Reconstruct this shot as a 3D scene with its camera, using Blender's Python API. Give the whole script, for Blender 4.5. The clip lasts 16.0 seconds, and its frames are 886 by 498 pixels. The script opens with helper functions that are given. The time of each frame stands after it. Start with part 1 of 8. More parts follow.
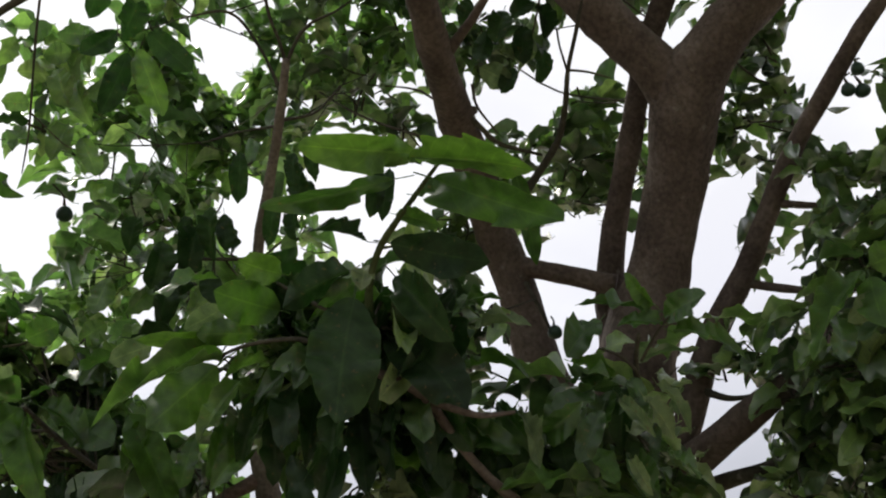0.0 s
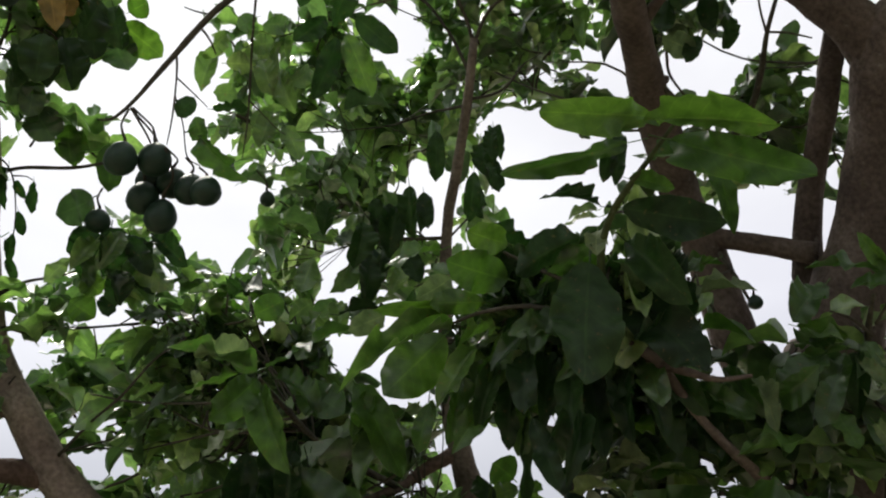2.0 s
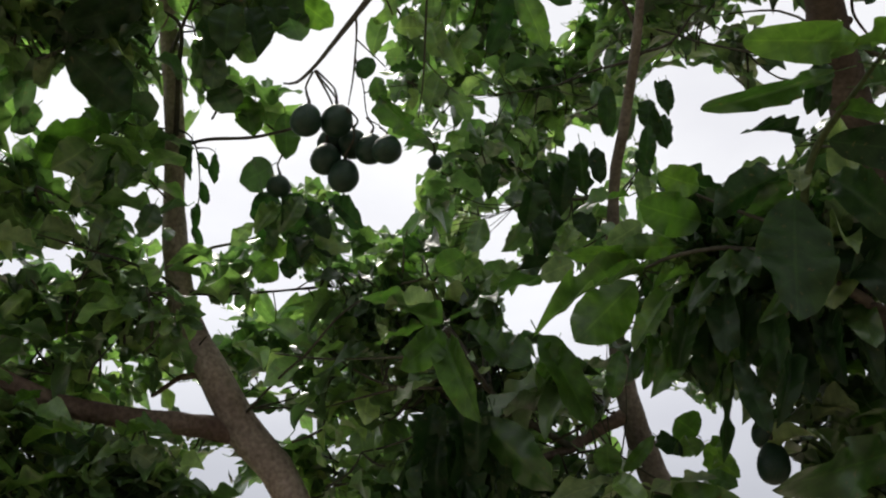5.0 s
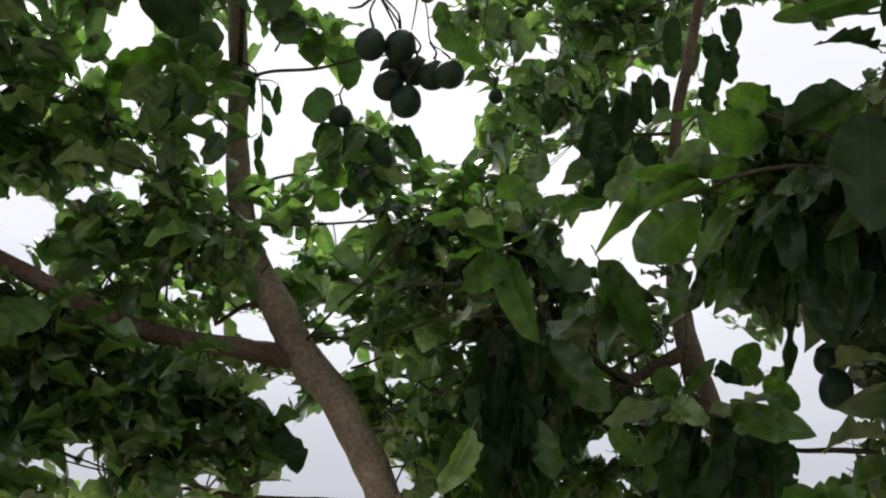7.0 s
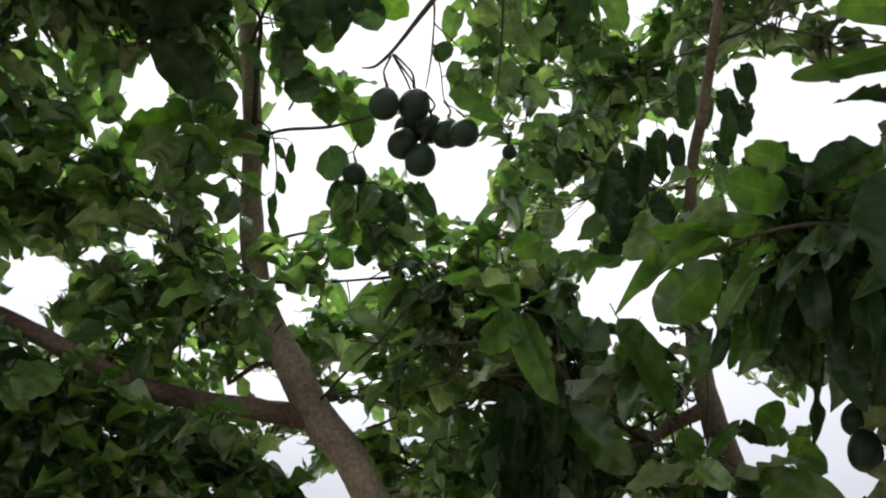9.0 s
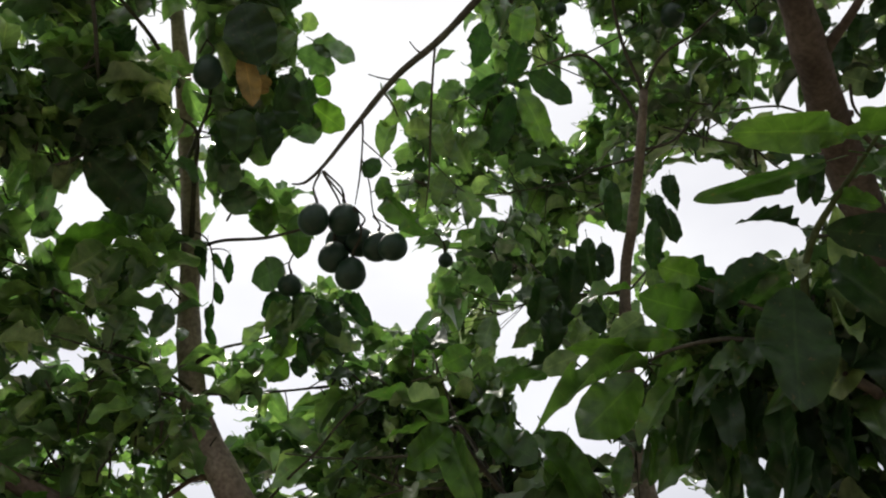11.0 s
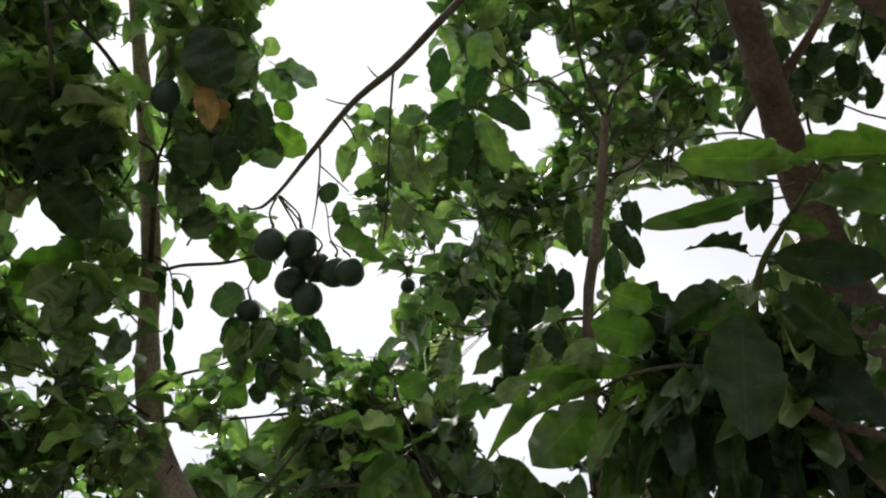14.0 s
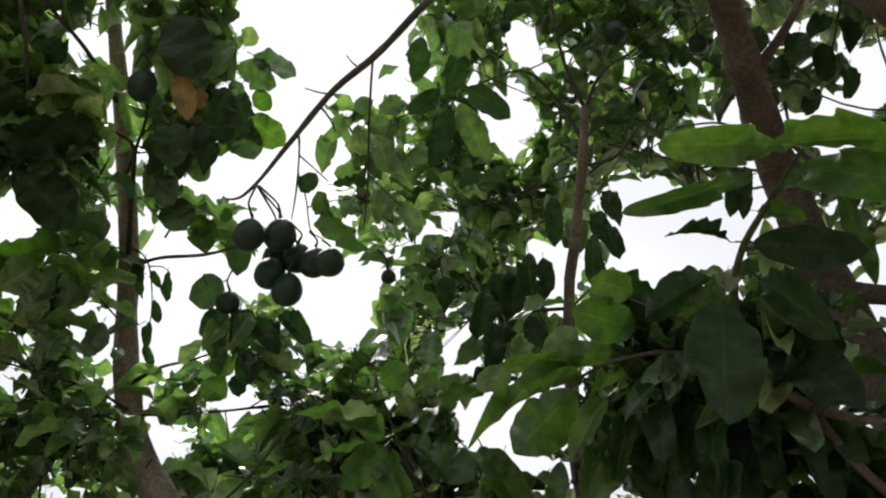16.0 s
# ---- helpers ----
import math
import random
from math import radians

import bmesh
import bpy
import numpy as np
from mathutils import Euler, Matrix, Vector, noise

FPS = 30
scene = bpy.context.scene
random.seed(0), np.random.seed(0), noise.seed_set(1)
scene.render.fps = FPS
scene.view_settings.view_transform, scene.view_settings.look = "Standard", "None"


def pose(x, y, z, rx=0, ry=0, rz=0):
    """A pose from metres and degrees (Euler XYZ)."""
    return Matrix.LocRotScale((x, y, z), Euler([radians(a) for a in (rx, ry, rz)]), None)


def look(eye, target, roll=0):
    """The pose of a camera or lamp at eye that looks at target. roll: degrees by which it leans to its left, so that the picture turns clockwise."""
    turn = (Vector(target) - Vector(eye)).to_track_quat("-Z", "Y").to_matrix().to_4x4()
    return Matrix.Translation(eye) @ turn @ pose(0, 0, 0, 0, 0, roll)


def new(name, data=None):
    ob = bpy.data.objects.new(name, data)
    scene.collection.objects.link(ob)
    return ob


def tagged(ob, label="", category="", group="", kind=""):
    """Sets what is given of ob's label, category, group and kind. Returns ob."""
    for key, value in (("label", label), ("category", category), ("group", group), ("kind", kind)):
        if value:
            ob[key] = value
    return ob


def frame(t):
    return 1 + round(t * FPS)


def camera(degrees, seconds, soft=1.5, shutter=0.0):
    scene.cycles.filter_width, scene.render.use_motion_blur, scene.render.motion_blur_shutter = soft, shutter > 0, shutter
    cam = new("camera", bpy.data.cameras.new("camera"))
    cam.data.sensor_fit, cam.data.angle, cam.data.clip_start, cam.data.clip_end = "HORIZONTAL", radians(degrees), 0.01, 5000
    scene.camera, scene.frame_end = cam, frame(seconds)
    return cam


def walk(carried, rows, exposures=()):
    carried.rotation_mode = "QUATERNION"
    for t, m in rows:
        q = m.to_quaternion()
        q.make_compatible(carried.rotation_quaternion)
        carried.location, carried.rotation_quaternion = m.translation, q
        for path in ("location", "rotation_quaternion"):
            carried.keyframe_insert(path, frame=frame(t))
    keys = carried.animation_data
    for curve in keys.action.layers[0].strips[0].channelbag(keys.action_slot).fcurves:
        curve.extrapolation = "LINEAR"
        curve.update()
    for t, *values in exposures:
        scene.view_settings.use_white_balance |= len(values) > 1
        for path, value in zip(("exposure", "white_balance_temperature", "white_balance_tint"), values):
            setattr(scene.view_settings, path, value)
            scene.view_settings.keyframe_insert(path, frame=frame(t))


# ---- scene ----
cam = camera(52.0, 16.0, soft=2.1)
PATH = [
    (0, look((0.244, -0.128, 1.683), (1.2433, 1.8760, 2.7941), -4.19)),
    (0.5, look((0.193, -0.095, 1.695), (1.0829, 1.9476, 2.8294), -3.44)),
    (1, look((0.100, -0.083, 1.692), (0.8445, 2.0245, 2.8117), -2.48)),
    (1.5, look((0.061, -0.071, 1.685), (0.7997, 2.0290, 2.8228), -2.19)),
    (2, look((0.040, -0.045, 1.644), (0.7443, 2.0839, 2.7498), -2.21)),
    (2.5, look((0.052, -0.020, 1.567), (0.7926, 2.1494, 2.5646), -1.66)),
    (3, look((0.016, -0.009, 1.571), (0.6414, 2.1569, 2.6507), -1.43)),
    (3.5, look((-0.023, 0.012, 1.588), (0.5132, 2.1885, 2.6948), -1.25)),
    (4, look((-0.072, 0.030, 1.575), (0.3585, 2.2526, 2.6366), -0.26)),
    (4.2, look((-0.079, 0.020, 1.574), (0.3289, 2.2356, 2.6585), -0.08)),
    (6.3, look((-0.083, 0.022, 1.520), (0.1895, 2.2662, 2.5866), 1.72)),
    (6.5, look((-0.090, 0.044, 1.507), (0.1255, 2.2989, 2.5640), 2.47)),
    (7, look((-0.097, 0.053, 1.471), (0.1485, 2.3320, 2.4688), 2.64)),
    (7.5, look((-0.100, 0.065, 1.449), (0.1093, 2.3715, 2.3914), 2.69)),
    (8, look((-0.116, 0.073, 1.443), (0.1225, 2.3739, 2.3914), 2.67)),
    (8.5, look((-0.118, 0.065, 1.457), (0.0688, 2.3440, 2.4686), 2.75)),
    (9, look((-0.109, 0.063, 1.504), (0.0957, 2.2910, 2.6192), 2.50)),
    (9.5, look((-0.088, 0.000, 1.518), (0.1189, 2.1753, 2.7335), 1.99)),
    (9.7, look((-0.077, 0.006, 1.535), (0.1432, 2.1578, 2.7880), 1.55)),
    (11.8, look((-0.004, 0.010, 1.555), (0.2748, 2.1060, 2.8896), 0.77)),
    (12, look((-0.001, 0.011, 1.557), (0.2793, 2.1204, 2.8684), 0.69)),
    (12.5, look((0.016, 0.020, 1.557), (0.3432, 2.1266, 2.8627), 0.13)),
    (13, look((0.032, 0.017, 1.557), (0.3717, 2.0979, 2.9012), -0.41)),
    (13.5, look((0.040, 0.012, 1.563), (0.3985, 2.0725, 2.9323), -0.79)),
    (14, look((0.041, 0.011, 1.561), (0.3527, 2.0682, 2.9467), 0.12)),
    (14.5, look((0.040, 0.020, 1.556), (0.3650, 2.0907, 2.9184), -0.01)),
    (15, look((0.045, 0.027, 1.553), (0.4019, 2.0849, 2.9277), -0.72)),
    (15.5, look((0.042, 0.028, 1.549), (0.3771, 2.0938, 2.9163), -0.52)),
    (16, look((0.044, 0.025, 1.552), (0.4087, 2.0802, 2.9285), -0.94)),
]
EXPOSURES = [(0, 0.45), (0.5, 0.46), (1, 0.40), (3.5, 0.37), (6.5, 0.28), (7, 0.44), (7.5, 0.64), (8.5, 0.76), (9, 0.63), (9.5, 0.26), (12, 0.40), (16, 0.42)]
SKY_STRENGTH, SUN_STRENGTH = 0.94, 3.2
CLOUD_DARK, CLOUD_LIGHT = (0.79, 0.785, 0.815), (1.0, 1.0, 1.0)
walk(cam, PATH, EXPOSURES)

# ---- light: bright overcast sky ----
world = bpy.data.worlds.new("overcast_sky")
scene.world = world
world.use_nodes = True
wn, wl = world.node_tree.nodes, world.node_tree.links
wn.clear()
w_out = wn.new("ShaderNodeOutputWorld")
w_bg = wn.new("ShaderNodeBackground")
w_sky = wn.new("ShaderNodeTexSky")
w_sky.sky_type, w_sky.sun_disc = "NISHITA", False
w_sky.sun_elevation, w_sky.sun_rotation = radians(58), radians(-14)
w_dim = wn.new("ShaderNodeVectorMath")
w_dim.operation = "SCALE"
w_dim.inputs["Scale"].default_value = 0.09
w_tc = wn.new("ShaderNodeTexCoord")
w_map = wn.new("ShaderNodeMapping")
w_map.inputs["Scale"].default_value = (1.4, 1.4, 3.2)
w_noise = wn.new("ShaderNodeTexNoise")
w_noise.inputs["Scale"].default_value, w_noise.inputs["Detail"].default_value = 1.6, 5
w_ramp = wn.new("ShaderNodeValToRGB")
w_ramp.color_ramp.elements[0].position, w_ramp.color_ramp.elements[1].position = 0.32, 0.72
w_ramp.color_ramp.elements[0].color = (*CLOUD_DARK, 1)
w_ramp.color_ramp.elements[1].color = (*CLOUD_LIGHT, 1)
w_mix = wn.new("ShaderNodeMix")
w_mix.data_type = "RGBA"
w_mix.inputs["Factor"].default_value = 0.9
wl.new(w_tc.outputs["Generated"], w_map.inputs["Vector"])
wl.new(w_map.outputs["Vector"], w_noise.inputs["Vector"])
wl.new(w_noise.outputs["Fac"], w_ramp.inputs["Fac"])
wl.new(w_sky.outputs["Color"], w_dim.inputs[0])
wl.new(w_dim.outputs["Vector"], w_mix.inputs["A"])
wl.new(w_ramp.outputs["Color"], w_mix.inputs["B"])
# thicker grey cloud towards the horizon
w_sep = wn.new("ShaderNodeSeparateXYZ")
w_low = wn.new("ShaderNodeValToRGB")
for at, grey in ((0.0, (0.44, 0.45, 0.48)), (0.20, (0.62, 0.63, 0.67)), (0.36, (0.93, 0.93, 0.96)), (0.5, (1, 1, 1))):
    e = w_low.color_ramp.elements[0] if at == 0 else w_low.color_ramp.elements[-1] if at == 0.5 else w_low.color_ramp.elements.new(at)
    e.position, e.color = at, (*grey, 1)
w_grade = wn.new("ShaderNodeMix")
w_grade.data_type, w_grade.blend_type = "RGBA", "MULTIPLY"
w_grade.inputs["Factor"].default_value = 1.0
wl.new(w_tc.outputs["Generated"], w_sep.inputs["Vector"])
wl.new(w_sep.outputs["Z"], w_low.inputs["Fac"])
wl.new(w_mix.outputs["Result"], w_grade.inputs["A"])
wl.new(w_low.outputs["Color"], w_grade.inputs["B"])
wl.new(w_grade.outputs["Result"], w_bg.inputs["Color"])
w_bg.inputs["Strength"].default_value = SKY_STRENGTH
wl.new(w_bg.outputs["Background"], w_out.inputs["Surface"])

sun_data = bpy.data.lights.new("sun", "SUN")
sun_data.energy, sun_data.angle, sun_data.color = SUN_STRENGTH, radians(18), (1.0, 0.95, 0.87)
sun = new("sun", sun_data)
sun.matrix_world = look((-1.3, 5.2, 8.6), (0, 0, 0))


# ---- materials ----
def material(name):
    m = bpy.data.materials.new(name)
    m.use_nodes = True
    return m, m.node_tree.nodes, m.node_tree.links, m.node_tree.nodes["Principled BSDF"]


def ramp(nodes, stops):
    r = nodes.new("ShaderNodeValToRGB")
    while len(r.color_ramp.elements) < len(stops):
        r.color_ramp.elements.new(0.5)
    for e, (at, col) in zip(r.color_ramp.elements, stops):
        e.position, e.color = at, (*col, 1)
    return r


def leaf_material(name, stops, thin, islands, gloss=0.36, spots=0.5, spec=0.5):
    """A leathery leaf: colour by leaf, pale midrib and side veins, brown specks, light passing through the blade."""
    m, n, l, bsdf = material(name)
    pick = n.new("ShaderNodeNewGeometry" if islands else "ShaderNodeObjectInfo").outputs["Random Per Island" if islands else "Random"]
    tone = ramp(n, stops)
    l.new(pick, tone.inputs["Fac"])
    uv = n.new("ShaderNodeUVMap")
    uv.uv_map = "blade"
    sep = n.new("ShaderNodeSeparateXYZ")
    l.new(uv.outputs["UV"], sep.inputs["Vector"])

    def math_node(op, a, b=None):
        q = n.new("ShaderNodeMath")
        q.operation = op
        for i, v in enumerate((a, b)):
            if v is None:
                continue
            if isinstance(v, (int, float)):
                q.inputs[i].default_value = v
            else:
                l.new(v, q.inputs[i])
        return q.outputs[0]
    off = math_node("ABSOLUTE", math_node("SUBTRACT", sep.outputs["X"], 0.5))
    rib = math_node("LESS_THAN", off, 0.022)
    slant = math_node("SUBTRACT", math_node("MULTIPLY", sep.outputs["Y"], 8.0), math_node("MULTIPLY", off, 3.4))
    vein = math_node("LESS_THAN", math_node("ABSOLUTE", math_node("SUBTRACT", math_node("FRACT", slant), 0.5)), 0.045)
    # paler margin: the leaf's own edge plus light caught on its curl, as colour
    rim = math_node("GREATER_THAN", off, 0.478)
    lines = math_node("MAXIMUM", math_node("MAXIMUM", rib, math_node("MULTIPLY", rim, 0.9)), math_node("MULTIPLY", vein, 0.45))
    blotch = n.new("ShaderNodeTexNoise")
    blotch.inputs["Scale"].default_value, blotch.inputs["Detail"].default_value = 32, 6
    geo = n.new("ShaderNodeNewGeometry")
    l.new(geo.outputs["Position"], blotch.inputs["Vector"])
    shade = n.new("ShaderNodeMix")
    shade.data_type, shade.blend_type = "RGBA", "MULTIPLY"
    shade.inputs["Factor"].default_value = 0.8
    var = ramp(n, [(0.3, (0.45, 0.5, 0.42)), (0.7, (1.4, 1.3, 1.2))])
    l.new(blotch.outputs["Fac"], var.inputs["Fac"])
    l.new(tone.outputs["Color"], shade.inputs["A"])
    l.new(var.outputs["Color"], shade.inputs["B"])
    veined = n.new("ShaderNodeMix")
    veined.data_type = "RGBA"
    veined.blend_type = "MULTIPLY"
    veined.inputs["B"].default_value = (1.9, 1.7, 1.6, 1)
    l.new(math_node("MULTIPLY", lines, 0.5), veined.inputs["Factor"])
    l.new(shade.outputs["Result"], veined.inputs["A"])
    specks = n.new("ShaderNodeTexNoise")
    specks.inputs["Scale"].default_value, specks.inputs["Detail"].default_value = 95, 2
    l.new(geo.outputs["Position"], specks.inputs["Vector"])
    worn = n.new("ShaderNodeMix")
    worn.data_type = "RGBA"
    worn.inputs["B"].default_value = (0.09, 0.055, 0.025, 1)
    l.new(math_node("MULTIPLY", math_node("GREATER_THAN", specks.outputs["Fac"], 0.69), spots), worn.inputs["Factor"])
    l.new(veined.outputs["Result"], worn.inputs["A"])
    bump = n.new("ShaderNodeBump")
    bump.inputs["Strength"].default_value, bump.inputs["Distance"].default_value = 0.4, 0.004
    pucker = math_node("MULTIPLY", math_node("SINE", math_node("MULTIPLY", slant, 6.283)), 0.07)
    relief = math_node("ADD", math_node("ADD", math_node("MULTIPLY", lines, -0.3), pucker), blotch.outputs["Fac"])
    l.new(relief, bump.inputs["Height"])
    l.new(worn.outputs["Result"], bsdf.inputs["Base Color"])
    l.new(bump.outputs["Normal"], bsdf.inputs["Normal"])
    bsdf.inputs["Roughness"].default_value = gloss
    bsdf.inputs["Specular IOR Level"].default_value = spec
    # light through the blade
    glow = n.new("ShaderNodeMix")
    glow.data_type, glow.blend_type = "RGBA", "MULTIPLY"
    glow.inputs["Factor"].default_value = 1.0
    glow.inputs["B"].default_value = (*thin, 1)
    l.new(worn.outputs["Result"], glow.inputs["A"])
    trans = n.new("ShaderNodeBsdfTranslucent")
    l.new(glow.outputs["Result"], trans.inputs["Color"])
    both = n.new("ShaderNodeAddShader")
    l.new(bsdf.outputs[0], both.inputs[0])
    l.new(trans.outputs[0], both.inputs[1])
    l.new(both.outputs[0], n["Material Output"].inputs["Surface"])
    return m


MATURE = [(0.0, (0.018, 0.036, 0.016)), (0.35, (0.034, 0.066, 0.024)), (0.65, (0.055, 0.099, 0.030)), (0.88, (0.080, 0.137, 0.040)), (1.0, (0.118, 0.158, 0.066))]
YOUNG = [(0.0, (0.024, 0.056, 0.011)), (0.6, (0.032, 0.069, 0.014)), (1.0, (0.046, 0.086, 0.019))]
# low tones: shade from the leaves above is put into this colour
SHADED = [(0.0, (0.010, 0.022, 0.009)), (1.0, (0.019, 0.040, 0.014))]
OLD = [(0.0, (0.13, 0.085, 0.028)), (1.0, (0.17, 0.12, 0.04))]
# pale tones carry the sky's sheen on upper faces as base colour
PALE_SHEEN = [(0.0, (0.07, 0.098, 0.052)), (1.0, (0.100, 0.128, 0.068))]
# near tones times 1.8: the far crown's haze and brighter light put into colour
CROWN_LIFTED = [(at, tuple(1.8 * c for c in col)) for at, col in MATURE]
M_CROWN = leaf_material("leaf_crown", CROWN_LIFTED, (0.75, 0.86, 0.55), True, 0.34, 0.5, 0.8)
# darker copy of the crown leaves: the right tree's shade put into colour
M_CROWN_SHADED = leaf_material("leaf_crown_shaded", [(at, tuple(0.56 * c for c in col)) for at, col in CROWN_LIFTED], (0.75, 0.86, 0.55), True, 0.34, 0.5, 0.9)
M_LEAF = leaf_material("leaf_mature", MATURE, (0.85, 1.0, 0.58), False, 0.34, 0.5, 0.65)
M_YOUNG = leaf_material("leaf_young", YOUNG, (0.95, 1.15, 0.45), False, 0.5, 0.25, 0.3)
M_SHADED = leaf_material("leaf_shaded", SHADED, (0.45, 0.7, 0.3), False, 0.4, 0.5, 0.16)
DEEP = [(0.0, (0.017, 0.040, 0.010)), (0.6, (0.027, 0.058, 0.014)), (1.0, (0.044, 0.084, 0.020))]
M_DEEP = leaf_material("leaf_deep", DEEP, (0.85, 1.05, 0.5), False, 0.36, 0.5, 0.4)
M_OLD = leaf_material("leaf_withered", OLD, (0.9, 0.7, 0.4), False, 0.7, 0.9)
M_SHEEN = leaf_material("leaf_pale", PALE_SHEEN, (0.7, 0.85, 0.55), False, 0.62, 0.5, 0.25)


def bark_material(name, dark, mid, light):
    m, n, l, bsdf = material(name)
    tc = n.new("ShaderNodeTexCoord")
    big = n.new("ShaderNodeTexNoise")
    big.inputs["Scale"].default_value, big.inputs["Detail"].default_value = 7, 6
    fine = n.new("ShaderNodeTexNoise")
    fine.inputs["Scale"].default_value, fine.inputs["Detail"].default_value = 75, 8
    crack = n.new("ShaderNodeTexVoronoi")
    crack.feature = "DISTANCE_TO_EDGE"
    crack.inputs["Scale"].default_value = 42
    stretch = n.new("ShaderNodeMapping")
    stretch.inputs["Scale"].default_value = (1, 1, 0.4)
    l.new(tc.outputs["Object"], stretch.inputs["Vector"])
    for tex in (big, fine):
        l.new(tc.outputs["Object"], tex.inputs["Vector"])
    l.new(stretch.outputs["Vector"], crack.inputs["Vector"])
    tone = ramp(n, [(0.28, dark), (0.5, mid), (0.74, light)])
    l.new(big.outputs["Fac"], tone.inputs["Fac"])
    grain = ramp(n, [(0.3, (0.6, 0.58, 0.56)), (0.7, (1.3, 1.3, 1.3))])
    l.new(fine.outputs["Fac"], grain.inputs["Fac"])
    mul = n.new("ShaderNodeMix")
    mul.data_type, mul.blend_type = "RGBA", "MULTIPLY"
    mul.inputs["Factor"].default_value = 0.85
    l.new(tone.outputs["Color"], mul.inputs["A"])
    l.new(grain.outputs["Color"], mul.inputs["B"])
    # pale lichen flecks
    lich = n.new("ShaderNodeTexNoise")
    lich.inputs["Scale"].default_value, lich.inputs["Detail"].default_value = 34, 4
    l.new(tc.outputs["Object"], lich.inputs["Vector"])
    fleck = ramp(n, [(0.66, (0, 0, 0)), (0.76, (0.45, 0.45, 0.45))])
    l.new(lich.outputs["Fac"], fleck.inputs["Fac"])
    spot = n.new("ShaderNodeMix")
    spot.data_type = "RGBA"
    spot.inputs["B"].default_value = (0.21, 0.20, 0.17, 1)
    l.new(fleck.outputs["Color"], spot.inputs["Factor"])
    l.new(mul.outputs["Result"], spot.inputs["A"])
    bump = n.new("ShaderNodeBump")
    bump.inputs["Strength"].default_value, bump.inputs["Distance"].default_value = 0.7, 0.006
    add = n.new("ShaderNodeMath")
    add.operation = "ADD"
    l.new(fine.outputs["Fac"], add.inputs[0])
    l.new(crack.outputs["Distance"], add.inputs[1])
    l.new(add.outputs[0], bump.inputs["Height"])
    l.new(spot.outputs["Result"], bsdf.inputs["Base Color"])
    l.new(bump.outputs["Normal"], bsdf.inputs["Normal"])
    bsdf.inputs["Roughness"].default_value = 0.85
    bsdf.inputs["Specular IOR Level"].default_value = 0.2
    return m


M_BARK = bark_material("bark", (0.058, 0.043, 0.037), (0.093, 0.071, 0.061), (0.140, 0.112, 0.098))
# grey bark, lightened further so that haze over the trunk sits in its colour
M_HAZED_GREYBARK = bark_material("bark_grey_hazed", (0.19, 0.145, 0.128), (0.295, 0.235, 0.21), (0.40, 0.33, 0.30))
M_REDBARK = bark_material("bark_reddish", (0.085, 0.053, 0.044), (0.145, 0.098, 0.082), (0.21, 0.16, 0.138))
M_DULLBARK = bark_material("bark_dull", (0.095, 0.076, 0.064), (0.155, 0.126, 0.107), (0.225, 0.19, 0.165))
M_SHOOT = bark_material("green_shoot", (0.022, 0.030, 0.012), (0.040, 0.055, 0.020), (0.075, 0.09, 0.035))
M_TWIG = bark_material("twig_bark", (0.030, 0.028, 0.022), (0.055, 0.050, 0.038), (0.09, 0.085, 0.06))


def fruit_material():
    m, n, l, bsdf = material("avocado_skin")
    tc = n.new("ShaderNodeTexCoord")
    big = n.new("ShaderNodeTexNoise")
    big.inputs["Scale"].default_value, big.inputs["Detail"].default_value = 22, 5
    l.new(tc.outputs["Object"], big.inputs["Vector"])
    tone = ramp(n, [(0.3, (0.008, 0.021, 0.014)), (0.62, (0.015, 0.036, 0.022)), (0.85, (0.030, 0.056, 0.030))])
    l.new(big.outputs["Fac"], tone.inputs["Fac"])
    pores = n.new("ShaderNodeTexVoronoi")
    pores.inputs["Scale"].default_value = 230
    l.new(tc.outputs["Object"], pores.inputs["Vector"])
    fleck = ramp(n, [(0.10, (1, 1, 1)), (0.2, (0, 0, 0))])
    l.new(pores.outputs["Distance"], fleck.inputs["Fac"])
    mix = n.new("ShaderNodeMix")
    mix.data_type = "RGBA"
    mix.inputs["B"].default_value = (0.06, 0.08, 0.035, 1)
    l.new(fleck.outputs["Color"], mix.inputs["Factor"])
    l.new(tone.outputs["Color"], mix.inputs["A"])
    bump = n.new("ShaderNodeBump")
    bump.inputs["Strength"].default_value, bump.inputs["Distance"].default_value = 0.35, 0.0015
    l.new(pores.outputs["Distance"], bump.inputs["Height"])
    l.new(mix.outputs["Result"], bsdf.inputs["Base Color"])
    l.new(bump.outputs["Normal"], bsdf.inputs["Normal"])
    bsdf.inputs["Roughness"].default_value = 0.45
    bsdf.inputs["Specular IOR Level"].default_value = 0.28
    return m


M_FRUIT = fruit_material()


